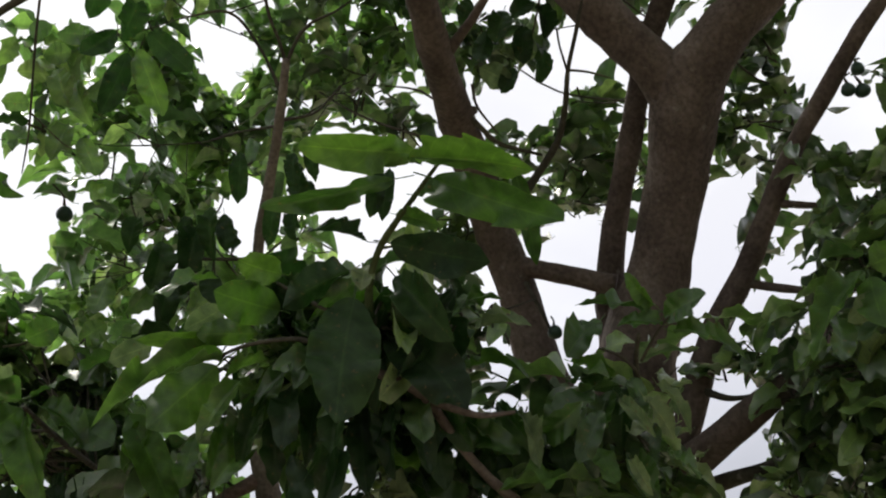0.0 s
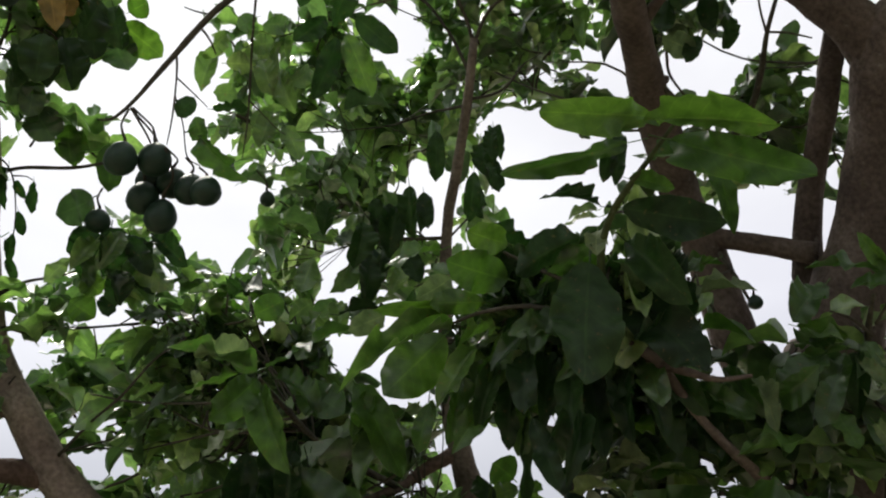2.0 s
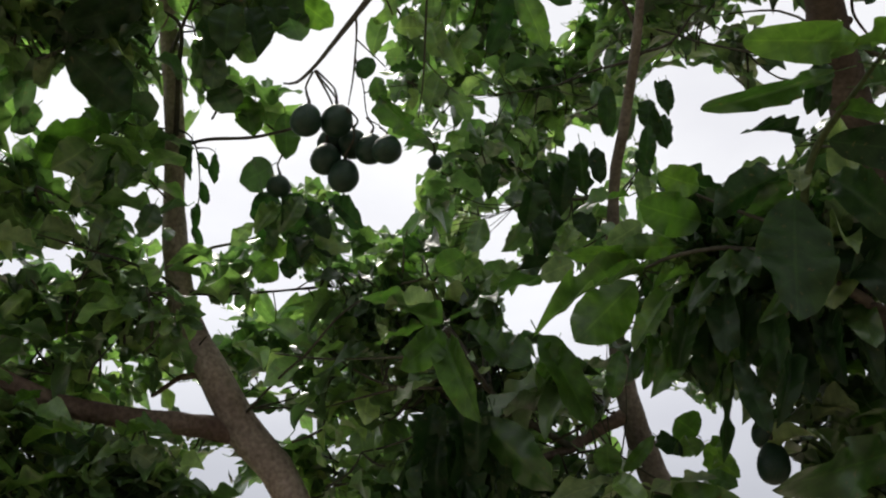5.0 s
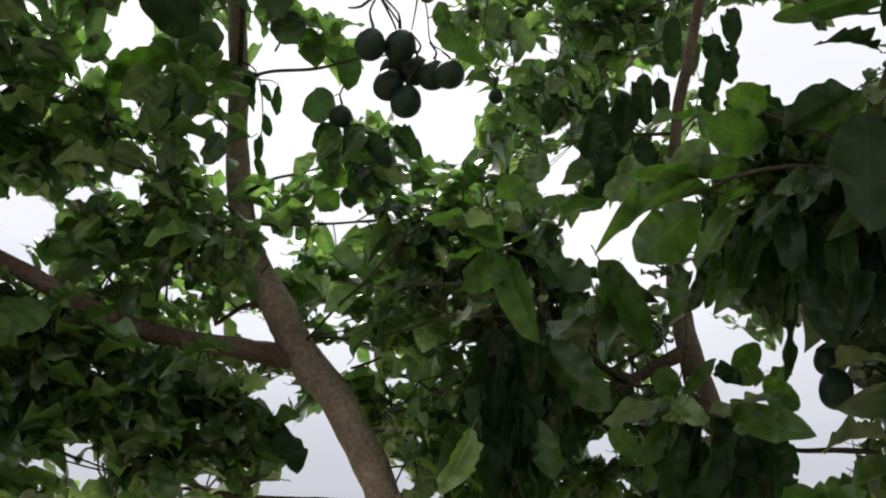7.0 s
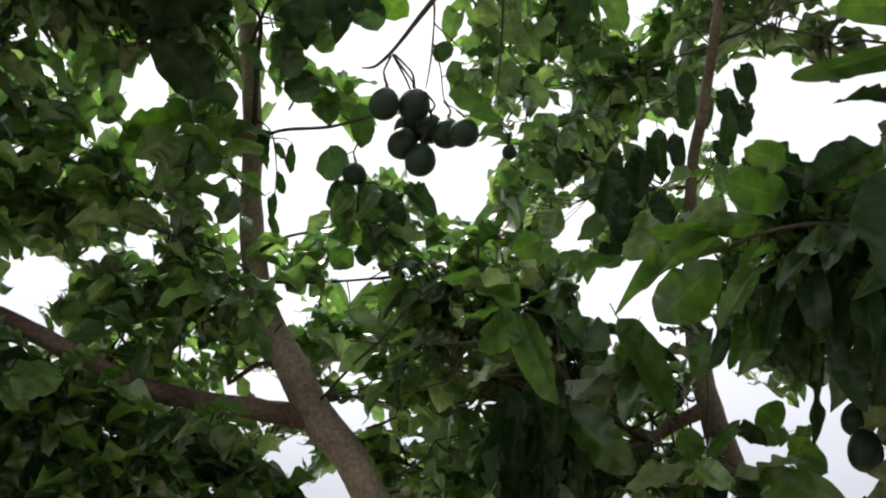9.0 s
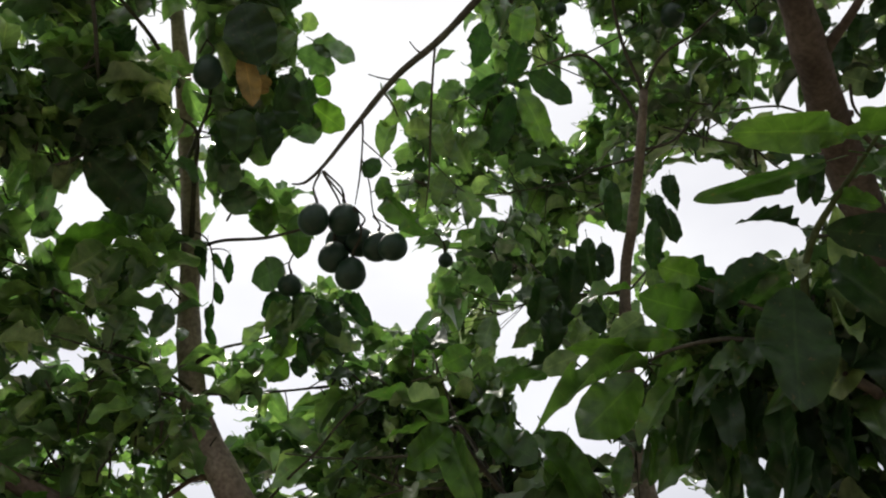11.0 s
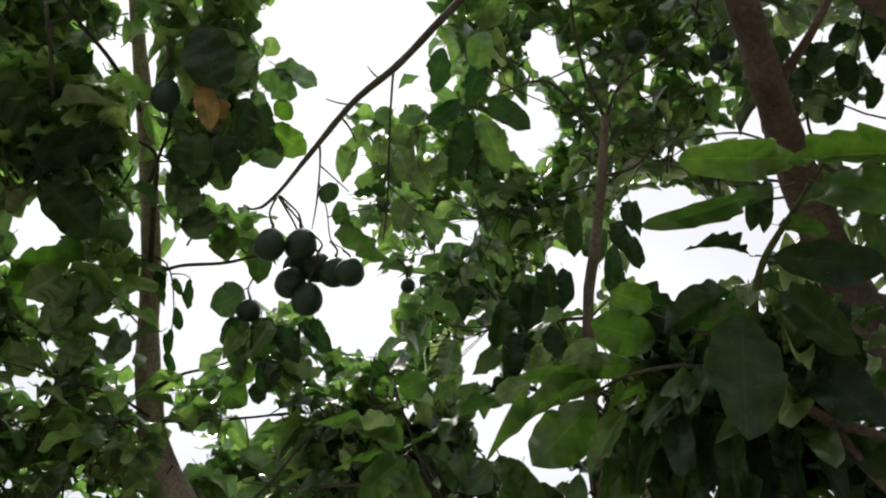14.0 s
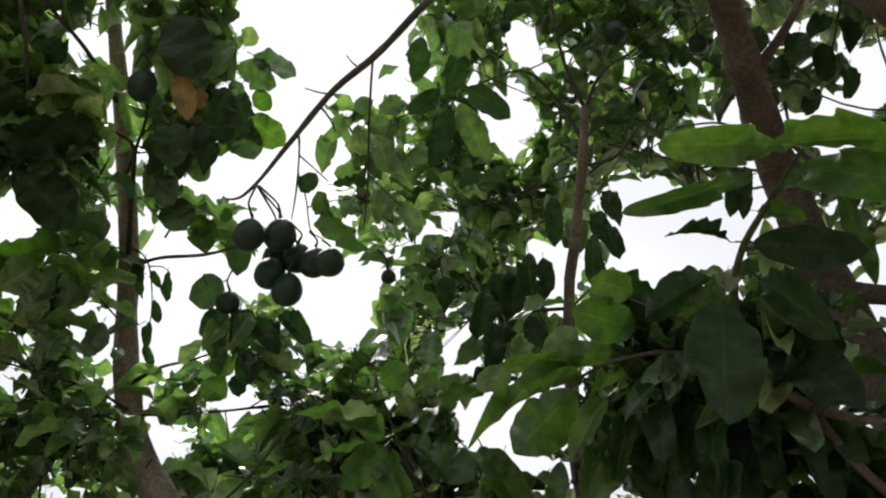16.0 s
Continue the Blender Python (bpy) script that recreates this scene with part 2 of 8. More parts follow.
def ground_material():
    m, n, l, bsdf = material("unseen_pale_soil")
    tc = n.new("ShaderNodeTexCoord")
    a = n.new("ShaderNodeTexNoise")
    a.inputs["Scale"].default_value, a.inputs["Detail"].default_value = 0.6, 8
    b = n.new("ShaderNodeTexNoise")
    b.inputs["Scale"].default_value, b.inputs["Detail"].default_value = 40, 6
    l.new(tc.outputs["Object"], a.inputs["Vector"])
    l.new(tc.outputs["Object"], b.inputs["Vector"])
    # ground is out of view; soil made pale to bounce light onto leaf undersides
    tone = ramp(n, [(0.35, (0.33, 0.275, 0.205)), (0.54, (0.27, 0.235, 0.16)), (0.70, (0.13, 0.16, 0.07))])
    l.new(a.outputs["Fac"], tone.inputs["Fac"])
    grain = ramp(n, [(0.3, (0.5, 0.5, 0.5)), (0.7, (1.4, 1.4, 1.4))])
    l.new(b.outputs["Fac"], grain.inputs["Fac"])
    mul = n.new("ShaderNodeMix")
    mul.data_type, mul.blend_type = "RGBA", "MULTIPLY"
    mul.inputs["Factor"].default_value = 1
    l.new(tone.outputs["Color"], mul.inputs["A"])
    l.new(grain.outputs["Color"], mul.inputs["B"])
    bump = n.new("ShaderNodeBump")
    bump.inputs["Strength"].default_value, bump.inputs["Distance"].default_value = 0.8, 0.02
    l.new(b.outputs["Fac"], bump.inputs["Height"])
    l.new(mul.outputs["Result"], bsdf.inputs["Base Color"])
    l.new(bump.outputs["Normal"], bsdf.inputs["Normal"])
    bsdf.inputs["Roughness"].default_value = 0.95
    return m


# ---- ground ----
def build_ground():
    radii = [0, 1, 2, 3, 4.5, 6.5, 10, 16, 30, 70, 200, 700, 2500]
    verts, faces, k = [(0, 0, 0)], [], 48
    for r in radii[1:]:
        for i in range(k):
            a = 2 * math.pi * i / k
            x, y = r * math.cos(a), r * math.sin(a)
            z = 0.05 * noise.noise((x * 0.5, y * 0.5, 3)) if r < 40 else 0.0
            verts.append((x, y, z))
    for i in range(k):
        faces.append((0, 1 + i, 1 + (i + 1) % k))
    for j in range(len(radii) - 2):
        for i in range(k):
            p, q = 1 + j * k + i, 1 + j * k + (i + 1) % k
            faces.append((p, p + k, q + k, q))
    me = bpy.data.meshes.new("ground")
    me.from_pydata(verts, [], faces)
    me.materials.append(ground_material())
    return tagged(new("ground", me), "unseen soil with grass patches, made pale to bounce light up", "ground", kind="structure")


build_ground()
RNG = np.random.default_rng(11)


# ---- wood ----
def smooth_line(pts, step):
    """Catmull-Rom through (x, y, z, r)."""
    P = [np.array(p, float) for p in pts]
    P = [2 * P[0] - P[1]] + P + [2 * P[-1] - P[-2]]
    out = []
    for i in range(1, len(P) - 2):
        n = max(2, int(np.linalg.norm(P[i + 1][:3] - P[i][:3]) / step))
        for k in range(n):
            t = k / n
            out.append(0.5 * (2 * P[i] + (P[i + 1] - P[i - 1]) * t + (2 * P[i - 1] - 5 * P[i] + 4 * P[i + 1] - P[i + 2]) * t * t
                              + (3 * P[i] - P[i - 1] - 3 * P[i + 1] + P[i + 2]) * t ** 3))
    out.append(P[-2])
    return out


def tube(verts, faces, pts, step, sides, rough):
    line = smooth_line(pts, step)
    up = np.array((0.31, 0.2, 0.93))
    base0 = len(verts)
    for i, p in enumerate(line):
        d = line[min(i + 1, len(line) - 1)][:3] - line[max(i - 1, 0)][:3]
        d /= np.linalg.norm(d) + 1e-9
        u = np.cross(d, up)
        if np.linalg.norm(u) < 0.05:
            u = np.cross(d, (1, 0, 0))
        u /= np.linalg.norm(u)
        v = np.cross(d, u)
        up = v if abs(v @ up) > 0.2 else up
        up = np.cross(u, d)
        for k in range(sides):
            a = 2 * math.pi * k / sides
            o = math.cos(a) * u + math.sin(a) * v
            q = p[:3] + o * p[3]
            w = 1 + rough * (noise.noise(Vector(q * 9)) + 0.6 * noise.noise(Vector(q * 27)))
            verts.append(tuple(p[:3] + o * max(p[3], 0.0008) * w))
    for i in range(len(line) - 1):
        for k in range(sides):
            a, b = base0 + i * sides + k, base0 + i * sides + (k + 1) % sides
            faces.append((a, b, b + sides, a + sides))
    faces.append(tuple(base0 + k for k in range(sides))[::-1])
    faces.append(tuple(base0 + (len(line) - 1) * sides + k for k in range(sides)))


def solid(name, verts, faces, mat, parent=None, label="", smooth=True):
    me = bpy.data.meshes.new(name)
    me.from_pydata(verts, [], faces)
    me.materials.append(mat)
    if smooth:
        me.shade_smooth()
    ob = new(name, me)
    ob.parent = parent
    if label:
        tagged(ob, label)
    return ob


def wood(name, tree, pts, mat=None, label="", knobs=()):
    """One tapering limb of a tree through (x, y, z, radius); a knob is (share of the way, size)."""
    r0 = max(p[3] for p in pts)
    verts, faces = [], []
    tube(verts, faces, pts, max(0.012, min(0.05, r0)), 16 if r0 > 0.025 else 9 if r0 > 0.008 else 6, 0.16)
    line = smooth_line(pts, 0.03)
    for share, size in knobs:
        p = line[int(share * (len(line) - 1))]
        a = RNG.uniform(0, 6.28)
        o = np.array((math.cos(a), -abs(math.sin(a)), 0.3))
        o /= np.linalg.norm(o)
        tube(verts, faces, [(*(p[:3] + o * p[3] * 0.5), size), (*(p[:3] + o * (p[3] + size * 0.4)), size * 0.85), (*(p[:3] + o * (p[3] + size)), size * 0.4)], 0.006, 8, 0.3)
    TREES[tree]["limbs"].append(line)
    return adopt(solid(name, verts, faces, mat or M_BARK, None, label), tree)


TREES = {}


def tree(key, x, y, label):
    root = new("avocado_tree")
    root.location = (x, y, 0)
    tagged(root, label, "tree", "avocado trees of the orchard")
    TREES[key] = dict(root=root, limbs=[], leaves=[], twigs=([], []), foot=Matrix.Translation((-x, -y, 0)))
    return root


def adopt(ob, key):
    """Make ob, given in world metres, a part of the tree that stands at its trunk's foot."""
    ob.parent = TREES[key]["root"]
    ob.matrix_parent_inverse = TREES[key]["foot"]
    return ob


# ---- leaves ----
def blade(rows, cols, seed, fold, droop, wave, twist=0.0, belly=0.46, ragged=0.05, bend=0.0, blunt=0.70):
    """A leaf of length 1 along y and width 1: verts, faces, uvs. fold lifts the halves, droop bends the tip down,
    wave ruffles the margin, ragged scallops it, bend makes it sickle-shaped."""
    rng = random.Random(seed)
    verts, faces, uvs = [], [], []
    # each margin has its own lobes: share, waves along the blade, phase
    lobes = [[(rng.uniform(0.6, 1.2), f * rng.uniform(0.8, 1.25), rng.uniform(0, 6.28)) for f in ((9, 17, 31) if rows > 14 else (8, 13))] for _ in range(2)]
    ruffle = [[(rng.uniform(0.5, 1.1), f * rng.uniform(0.8, 1.25), rng.uniform(0, 6.28)) for f in ((8, 15, 26) if rows > 14 else (7, 13))] for _ in range(2)]
    bite = [(rng.uniform(0.25, 0.85), rng.uniform(0.02, 0.05), rng.uniform(-0.2, 0.2)) for _ in range(2)]

    def waves(table, t):
        return sum(k * math.sin(f * t + p) / (1 + i * 0.55) for i, (k, f, p) in enumerate(table))
    ph = rng.uniform(0, 6)
    for i in range(rows + 1):
        t = i / rows
        u = abs(t - belly) / (belly if t < belly else 1 - belly)
        half = 0.5 * (max(1 - u ** 2.2, 0.0) ** (0.74 if t < belly else blunt) * (1 - 0.35 * max(0.0, (t - 0.86) / 0.14))) if 0 < t < 1 else 0.006
        y = math.sin(droop * t) / droop if abs(droop) > 1e-3 else t
        z0 = -(1 - math.cos(droop * t)) / droop if abs(droop) > 1e-3 else 0.0
        x0 = bend * (t * t - t)
        for j in range(cols + 1):
            q = 2 * j / cols - 1
            s = 0 if q < 0 else 1
            edge = 1.0
            if 0 < i < rows:
                edge += ragged * abs(q) ** 3 * (waves(lobes[s], t) + rng.uniform(-0.3, 0.3) * (rows > 14))
                if abs(q) > 0.9:
                    edge -= max(bite[s][2], 0) * math.exp(-((t - bite[s][0]) / bite[s][1]) ** 2)
            x = q * half * edge
            bulge = 0.007 * math.sin(ph + (26 if rows > 14 else 14) * t) * (1 - abs(q)) + rng.uniform(-0.005, 0.005)
            z = z0 + bulge + fold * abs(x) + wave * abs(q) ** 1.6 * half * waves(ruffle[s], t)
            c, s2 = math.cos(twist * t), math.sin(twist * t)
            verts.append((x0 + x * c - (z - z0) * s2, y, z0 + x * s2 + (z - z0) * c))
            uvs.append((0.5 + q * 0.5, t))
    # turn the arched blade so that its tip lies at (0, 1, 0)
    ye, ze = (math.sin(droop) / droop, -(1 - math.cos(droop)) / droop) if abs(droop) > 1e-3 else (1.0, 0.0)
    ll = ye * ye + ze * ze
    verts = [(x, (y * ye + z * ze) / ll, (z * ye - y * ze) / ll) for x, y, z in verts]
    for i in range(rows):
        for j in range(cols):
            a = i * (cols + 1) + j
            faces.append((a, a + 1, a + cols + 2, a + cols + 1))
    # leaf stalk
    k = len(verts)
    for (py, pz) in ((0.02, 0.0), (-0.16, 0.015)):
        for a in range(3):
            verts.append((0.022 * math.cos(a * 2.09), py, pz + 0.011 * math.sin(a * 2.09)))
            uvs.append((0.5, 0.02))
    for a in range(3):
        faces.append((k + a, k + (a + 1) % 3, k + 3 + (a + 1) % 3, k + 3 + a))
    return verts, faces, uvs


def leaf_mesh(name, shape, mat):
    verts, faces, uvs = shape
    me = bpy.data.meshes.new(name)
    me.from_pydata(verts, [], faces)
    lay = me.uv_layers.new(name="blade")
    for lp in me.loops:
        lay.data[lp.index].uv = uvs[lp.vertex_index]
    me.materials.append(mat)
    me.shade_smooth()
    return me


# fold, droop, wave, twist, belly
HABITS = ((0.16, 0.45, 0.17, 0.15, 0.5), (0.34, 0.8, 0.22, -0.3, 0.52), (0.08, 0.3, 0.16, 0.2, 0.5), (0.42, 1.2, 0.20, 0.1, 0.5), (-0.20, -0.3, 0.20, -0.35, 0.54), (0.26, 0.7, 0.24, 0.5, 0.52), (0.2, 0.75, 0.30, 0.15, 0.5))
NEAR = [[blade(30, 8, 40 + 10 * i + k, f, d, w, tw, b, 0.024, random.Random(i * 7 + k).uniform(-0.16, 0.16), 0.5 if i == 6 else 0.66) for k in range(3)] for i, (f, d, w, tw, b) in enumerate(HABITS)]
FAR = [blade(12, 4, 180 + i, f, d, w * 0.7, tw, b, 0.016, bd) for i, (f, d, w, tw, b, bd) in enumerate((
    (0.14, 0.5, 0.28, 0.2, 0.48, 0.1), (0.3, 0.9, 0.30, -0.3, 0.54, -0.15), (0.08, 0.25, 0.34, 0.4, 0.5, 0.0), (0.3, 1.0, 0.28, 0.0, 0.52, 0.2), (0.45, 0.6, 0.30, 0.3, 0.56, -0.1),
    (0.2, 0.8, 0.36, -0.5, 0.5, 0.12), (-0.15, 0.7, 0.30, 0.2, 0.5, -0.2), (0.55, 0.8, 0.24, 0.1, 0.55, 0.05), (0.1, 1.1, 0.30, 0.6, 0.48, 0.15)))]
LEAF_MESHES = {}


def leaf_data(kind, v):
    mats = dict(mature=M_LEAF, young=M_YOUNG, dark=M_SHADED, old=M_OLD, pale=M_SHEEN, deep=M_DEEP)
    k = LEAF_MESHES.setdefault(("turn", kind, v), [0])
    k[0] += 1
    key = (kind, v, k[0] % 3)
    if key not in LEAF_MESHES:
        LEAF_MESHES[key] = leaf_mesh("leaf_" + kind, NEAR[v][k[0] % 3], mats[kind])
    return LEAF_MESHES[key]


def axes(base, tip, facing):
    """Columns of a leaf's frame: x across, y to the tip, z out of the upper face."""
    y = np.array(tip, float) - np.array(base, float)
    length = np.linalg.norm(y)
    y /= length
    z = np.array(facing, float) - y * (np.array(facing, float) @ y)
    if np.linalg.norm(z) < 1e-3:
        z = np.cross(y, (1, 0, 0))
    z /= np.linalg.norm(z)
    return np.cross(y, z), y, z, length


def leaf(tree, base, tip, width, kind="mature", facing=(0, 0, 1), v=0):
    """A large leaf of its own, from its stalk's end to its tip."""
    x, y, z, length = axes(base, tip, facing)
    ob = new("leaf", leaf_data(kind, v))
    ob.matrix_world = Matrix(((x[0] * width, y[0] * length, z[0] * length, base[0]), (x[1] * width, y[1] * length, z[1] * length, base[1]),
                              (x[2] * width, y[2] * length, z[2] * length, base[2]), (0, 0, 0, 1)))
    adopt(ob, tree)
    if kind in ("young", "old", "pale"):
        tagged(ob, dict(young="bright young green leaf", old="withered yellow brown leaf", pale="pale grey green leaf, sky sheen put into its colour")[kind])
    return ob


# camera eye points; gaps and bare stems of the crowns are fitted to them
HUB = np.array((0.05, 0.0, 1.57))
START = np.array((0.22, -0.11, 1.69))
LOW = np.array((-0.10, 0.06, 1.46))


def in_air(p):
    """Whether p lies in one of the crown openings that are cut to fit the camera's view."""
    if not AIR_COLUMNS:
        AIR_COLUMNS[:] = [np.array(column) for column in zip(*AIR)]
    c, u, v, a, b, hub = AIR_COLUMNS
    d = p - hub
    d /= np.sqrt((d * d).sum(axis=1))[:, None]
    q = d - c
    near = ((q * u).sum(axis=1) / a) ** 2 + ((q * v).sum(axis=1) / b) ** 2 < 1
    return bool(np.any(near & ((d * c).sum(axis=1) > 0.5)))


AIR_COLUMNS = []
AIR = []


def before_wood(p):
    """Whether a leaf at p would cover a stem that is to look bare from HUB."""
    global BARE
    if BARE is None:
        q = np.array([n for k, T in TREES.items() for line in T["limbs"] for n in line if n[3] > 0.011 and (k != "R" or n[2] > 2.51)])
        d = q[:, :3] - HUB
        far = np.linalg.norm(d, axis=1)
        BARE = (d / far[:, None], far, q[:, 3] / far)
    d = p - HUB
    far = np.linalg.norm(d)
    off = np.linalg.norm(BARE[0] - d / far, axis=1)
    return bool(np.any((off < BARE[2] + 0.008) & (far < BARE[1] + 0.05)))


BARE = None


def air(x, y, z, a, b, hub=HUB):
    """An opening of the crown round (x, y, z), a wide and b high: a cone from hub, to fit the view."""
    c = np.array((x, y, z)) - hub
    d = np.linalg.norm(c)
    c /= d
    u = np.cross(c, (0, 0, 1))
    u /= np.linalg.norm(u)
    AIR.append((c, u, np.cross(u, c), a / d, b / d, hub))


LEVEL = dict(L=0.35, M=0.5, R=0.5, B=1.0)  # how far a tree's leaves leave the level


def spray(tree, p, way, count, size, droop=0.6):
    """A twig's end with its leaves."""
    T = TREES[tree]
    way = way / np.linalg.norm(way)
    side = np.cross(way, RNG.normal(size=3))
    side /= np.linalg.norm(side)
    other = np.cross(way, side)
    a0 = RNG.uniform(0, 6.28)
    kept = 0
    for i in range(count):
        a = a0 + i * 2.4
        back = 0.09 * (i / count) * RNG.uniform(0.7, 1.3) * size / 0.13
        b = p - way * back
        d = way * RNG.uniform(0.0, 0.7) + (side * math.cos(a) + other * math.sin(a)) * RNG.uniform(0.8, 1.0)
        d[2] = d[2] * LEVEL[tree] - droop * RNG.uniform(0.2, 1.4)
        d /= np.linalg.norm(d)
        length = size * RNG.uniform(0.65, 1.2)
        tip = b + d * length * 1.1
        if in_air(b + d * length * 0.55) or in_air(tip):
            continue
        if RNG.uniform() < 0.86 and any(before_wood(b + d * length * q) for q in (0.2, 0.6, 1.0)):
            continue
        face = np.array((0, -0.45, 1.0)) + way * 0.3 + RNG.normal(size=3) * 0.3  # the blades lean to the camera's side, so that their tops show
        T["leaves"].append((b + d * length * 0.12, tip, length * RNG.uniform(0.31, 0.44), face))
        kept += 1
    s = p - way * size * 0.8
    if kept > 4 and not in_air(s) and not in_air(p) and not in_air((s + p) / 2):
        m = (p + s) / 2 + RNG.normal(size=3) * 0.01
        tube(T["twigs"][0], T["twigs"][1], [(*s, 0.0035), (*m, 0.003), (*p, 0.0018)], 0.05, 4, 0.1)
    return kept


TIPS, n_tips = np.zeros((9000, 3)), 0


def clump(tree, x, y, z, rx, ry, rz, sprays, size=0.13, leaves=9, droop=0.45):
    """A leafy part of a crown: sprays in an ellipsoid, on a branch from the nearest limb."""
    global n_tips
    T = TREES[tree]
    droop *= dict(L=0.5, M=0.65, R=0.65, B=1.0)[tree]
    c = np.array((x, y, z))
    r = np.array((rx, ry, rz))
    ends = []
    if tree != "B":
        sprays, size = int(sprays * (1.2 if tree == "R" else 1.1) + 0.5), size * (0.86 if tree == "R" else 1.0)
    for _ in range(sprays):
        best, o, p = -1.0, None, None
        for _ in range(7):  # the roomiest of a few places, as seen from HUB
            o_ = RNG.normal(size=3)
            o_ *= RNG.uniform(0.1, 1) ** 0.4 / np.linalg.norm(o_)
            p_ = c + o_ * r
            if in_air(p_):
                continue
            d_ = (p_ - HUB) / np.linalg.norm(p_ - HUB)
            room = float(np.min(np.abs(TIPS[:n_tips] - d_).sum(axis=1))) if n_tips else 9.0
            if room > best:
                best, o, p, d = room, o_, p_, d_
        if p is None or best < 0.0245:
            continue
        TIPS[n_tips] = d
        n_tips += 1
        way = o * (1, 1, 0.6) + RNG.normal(size=3) * 0.5 + (0, 0, 0.5)
        if spray(tree, p, way, leaves, size, droop) > 3:
            ends.append((p, way / np.linalg.norm(way)))
    if not T["limbs"]:
        return
    near = min((q for line in T["limbs"] for q in line), key=lambda q: np.linalg.norm(q[:3] - c) + 0.4 * max(0, q[2] - c[2]) + RNG.uniform(0, 0.14))
    gap = np.linalg.norm(near[:3] - c)
    mid = (near[:3] + c) / 2 + (0, 0, -0.06 * gap) + RNG.normal(size=3) * 0.05 * gap
    r0 = min(near[3] * 0.6, 0.0028 + 0.0025 * gap)
    if gap > 0.05 and not (in_air(mid) or in_air(c) or in_air((mid + c) / 2)):
        tube(T["twigs"][0], T["twigs"][1], [(*near[:3], r0), (*mid, r0 * 0.8), (*c, r0 * 0.6)], 0.06, 6, 0.2)
    for p, way in ends[:: max(1, len(ends) // 2)]:
        e = p - way * size
        mid = (c + e) / 2 + RNG.normal(size=3) * 0.02
        if not (in_air(mid) or in_air(e) or in_air(c)):
            tube(T["twigs"][0], T["twigs"][1], [(*c, r0 * 0.6), (*mid, 0.004), (*e, 0.0035)], 0.06, 4, 0.15)


def finish_crown(tree, singles):
    """The nearest leaves as pieces, the rest as one leafy mass, and the twigs."""
    T = TREES[tree]
    T["leaves"].sort(key=lambda q: np.linalg.norm(q[0] - HUB))
    for i, (b, tip, width, face) in enumerate(T["leaves"][:singles]):
        # more of the old tree's near leaves take the darker colour, for its shade
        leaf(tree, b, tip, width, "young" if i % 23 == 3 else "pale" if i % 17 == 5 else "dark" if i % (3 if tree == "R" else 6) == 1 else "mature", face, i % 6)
    rest = T["leaves"][singles:]
    if rest:
        V, L, U, base = [], [], [], 0
        for s in range(len(FAR)):
            verts, faces, uvs = FAR[s]
            verts, uvs = np.array(verts), np.array(uvs)
            quads = np.array(faces)
            items = rest[s::len(FAR)]
            if not items:
                continue
            fr = [axes(b, t, f) for b, t, w, f in items]
            X = np.array([a[0] for a in fr]) * np.array([q[2] for q in items])[:, None]
            ln = np.array([a[3] for a in fr])[:, None]
            Y, Z = np.array([a[1] for a in fr]) * ln, np.array([a[2] for a in fr]) * ln
            B = np.array([q[0] for q in items])
            P = B[:, None] + verts[None, :, 0:1] * X[:, None] + verts[None, :, 1:2] * Y[:, None] + verts[None, :, 2:3] * Z[:, None]
            V.append(P.reshape(-1, 3))
            idx = quads[None] + (np.arange(len(items)) * len(verts))[:, None, None] + base
            L.append(idx.reshape(-1, 4))
            U.append(np.tile(uvs[quads].reshape(-1, 2), (len(items), 1)))
            base += len(items) * len(verts)
        V, L, U = np.concatenate(V), np.concatenate(L), np.concatenate(U)
        me = bpy.data.meshes.new("foliage")
        me.vertices.add(len(V))
        me.vertices.foreach_set("co", V.ravel())
        me.loops.add(L.size)
        me.loops.foreach_set("vertex_index", L.ravel())
        me.polygons.add(len(L))
        me.polygons.foreach_set("loop_start", np.arange(len(L)) * 4)
        lay = me.uv_layers.new(name="blade")
        lay.data.foreach_set("uv", U.ravel())
        me.update(calc_edges=True)
        me.validate()
        me.materials.append(M_CROWN_SHADED if tree == "R" else M_CROWN)
        me.shade_smooth()
        ob = new("foliage", me)
        adopt(ob, tree)
        tagged(ob, "dense leathery dark green avocado leaves", kind="stuff")
    if T["twigs"][0]:
        ob = adopt(solid("brushwood", *T["twigs"], M_TWIG), tree)
        tagged(ob, "thin dark leafy twigs", kind="stuff")


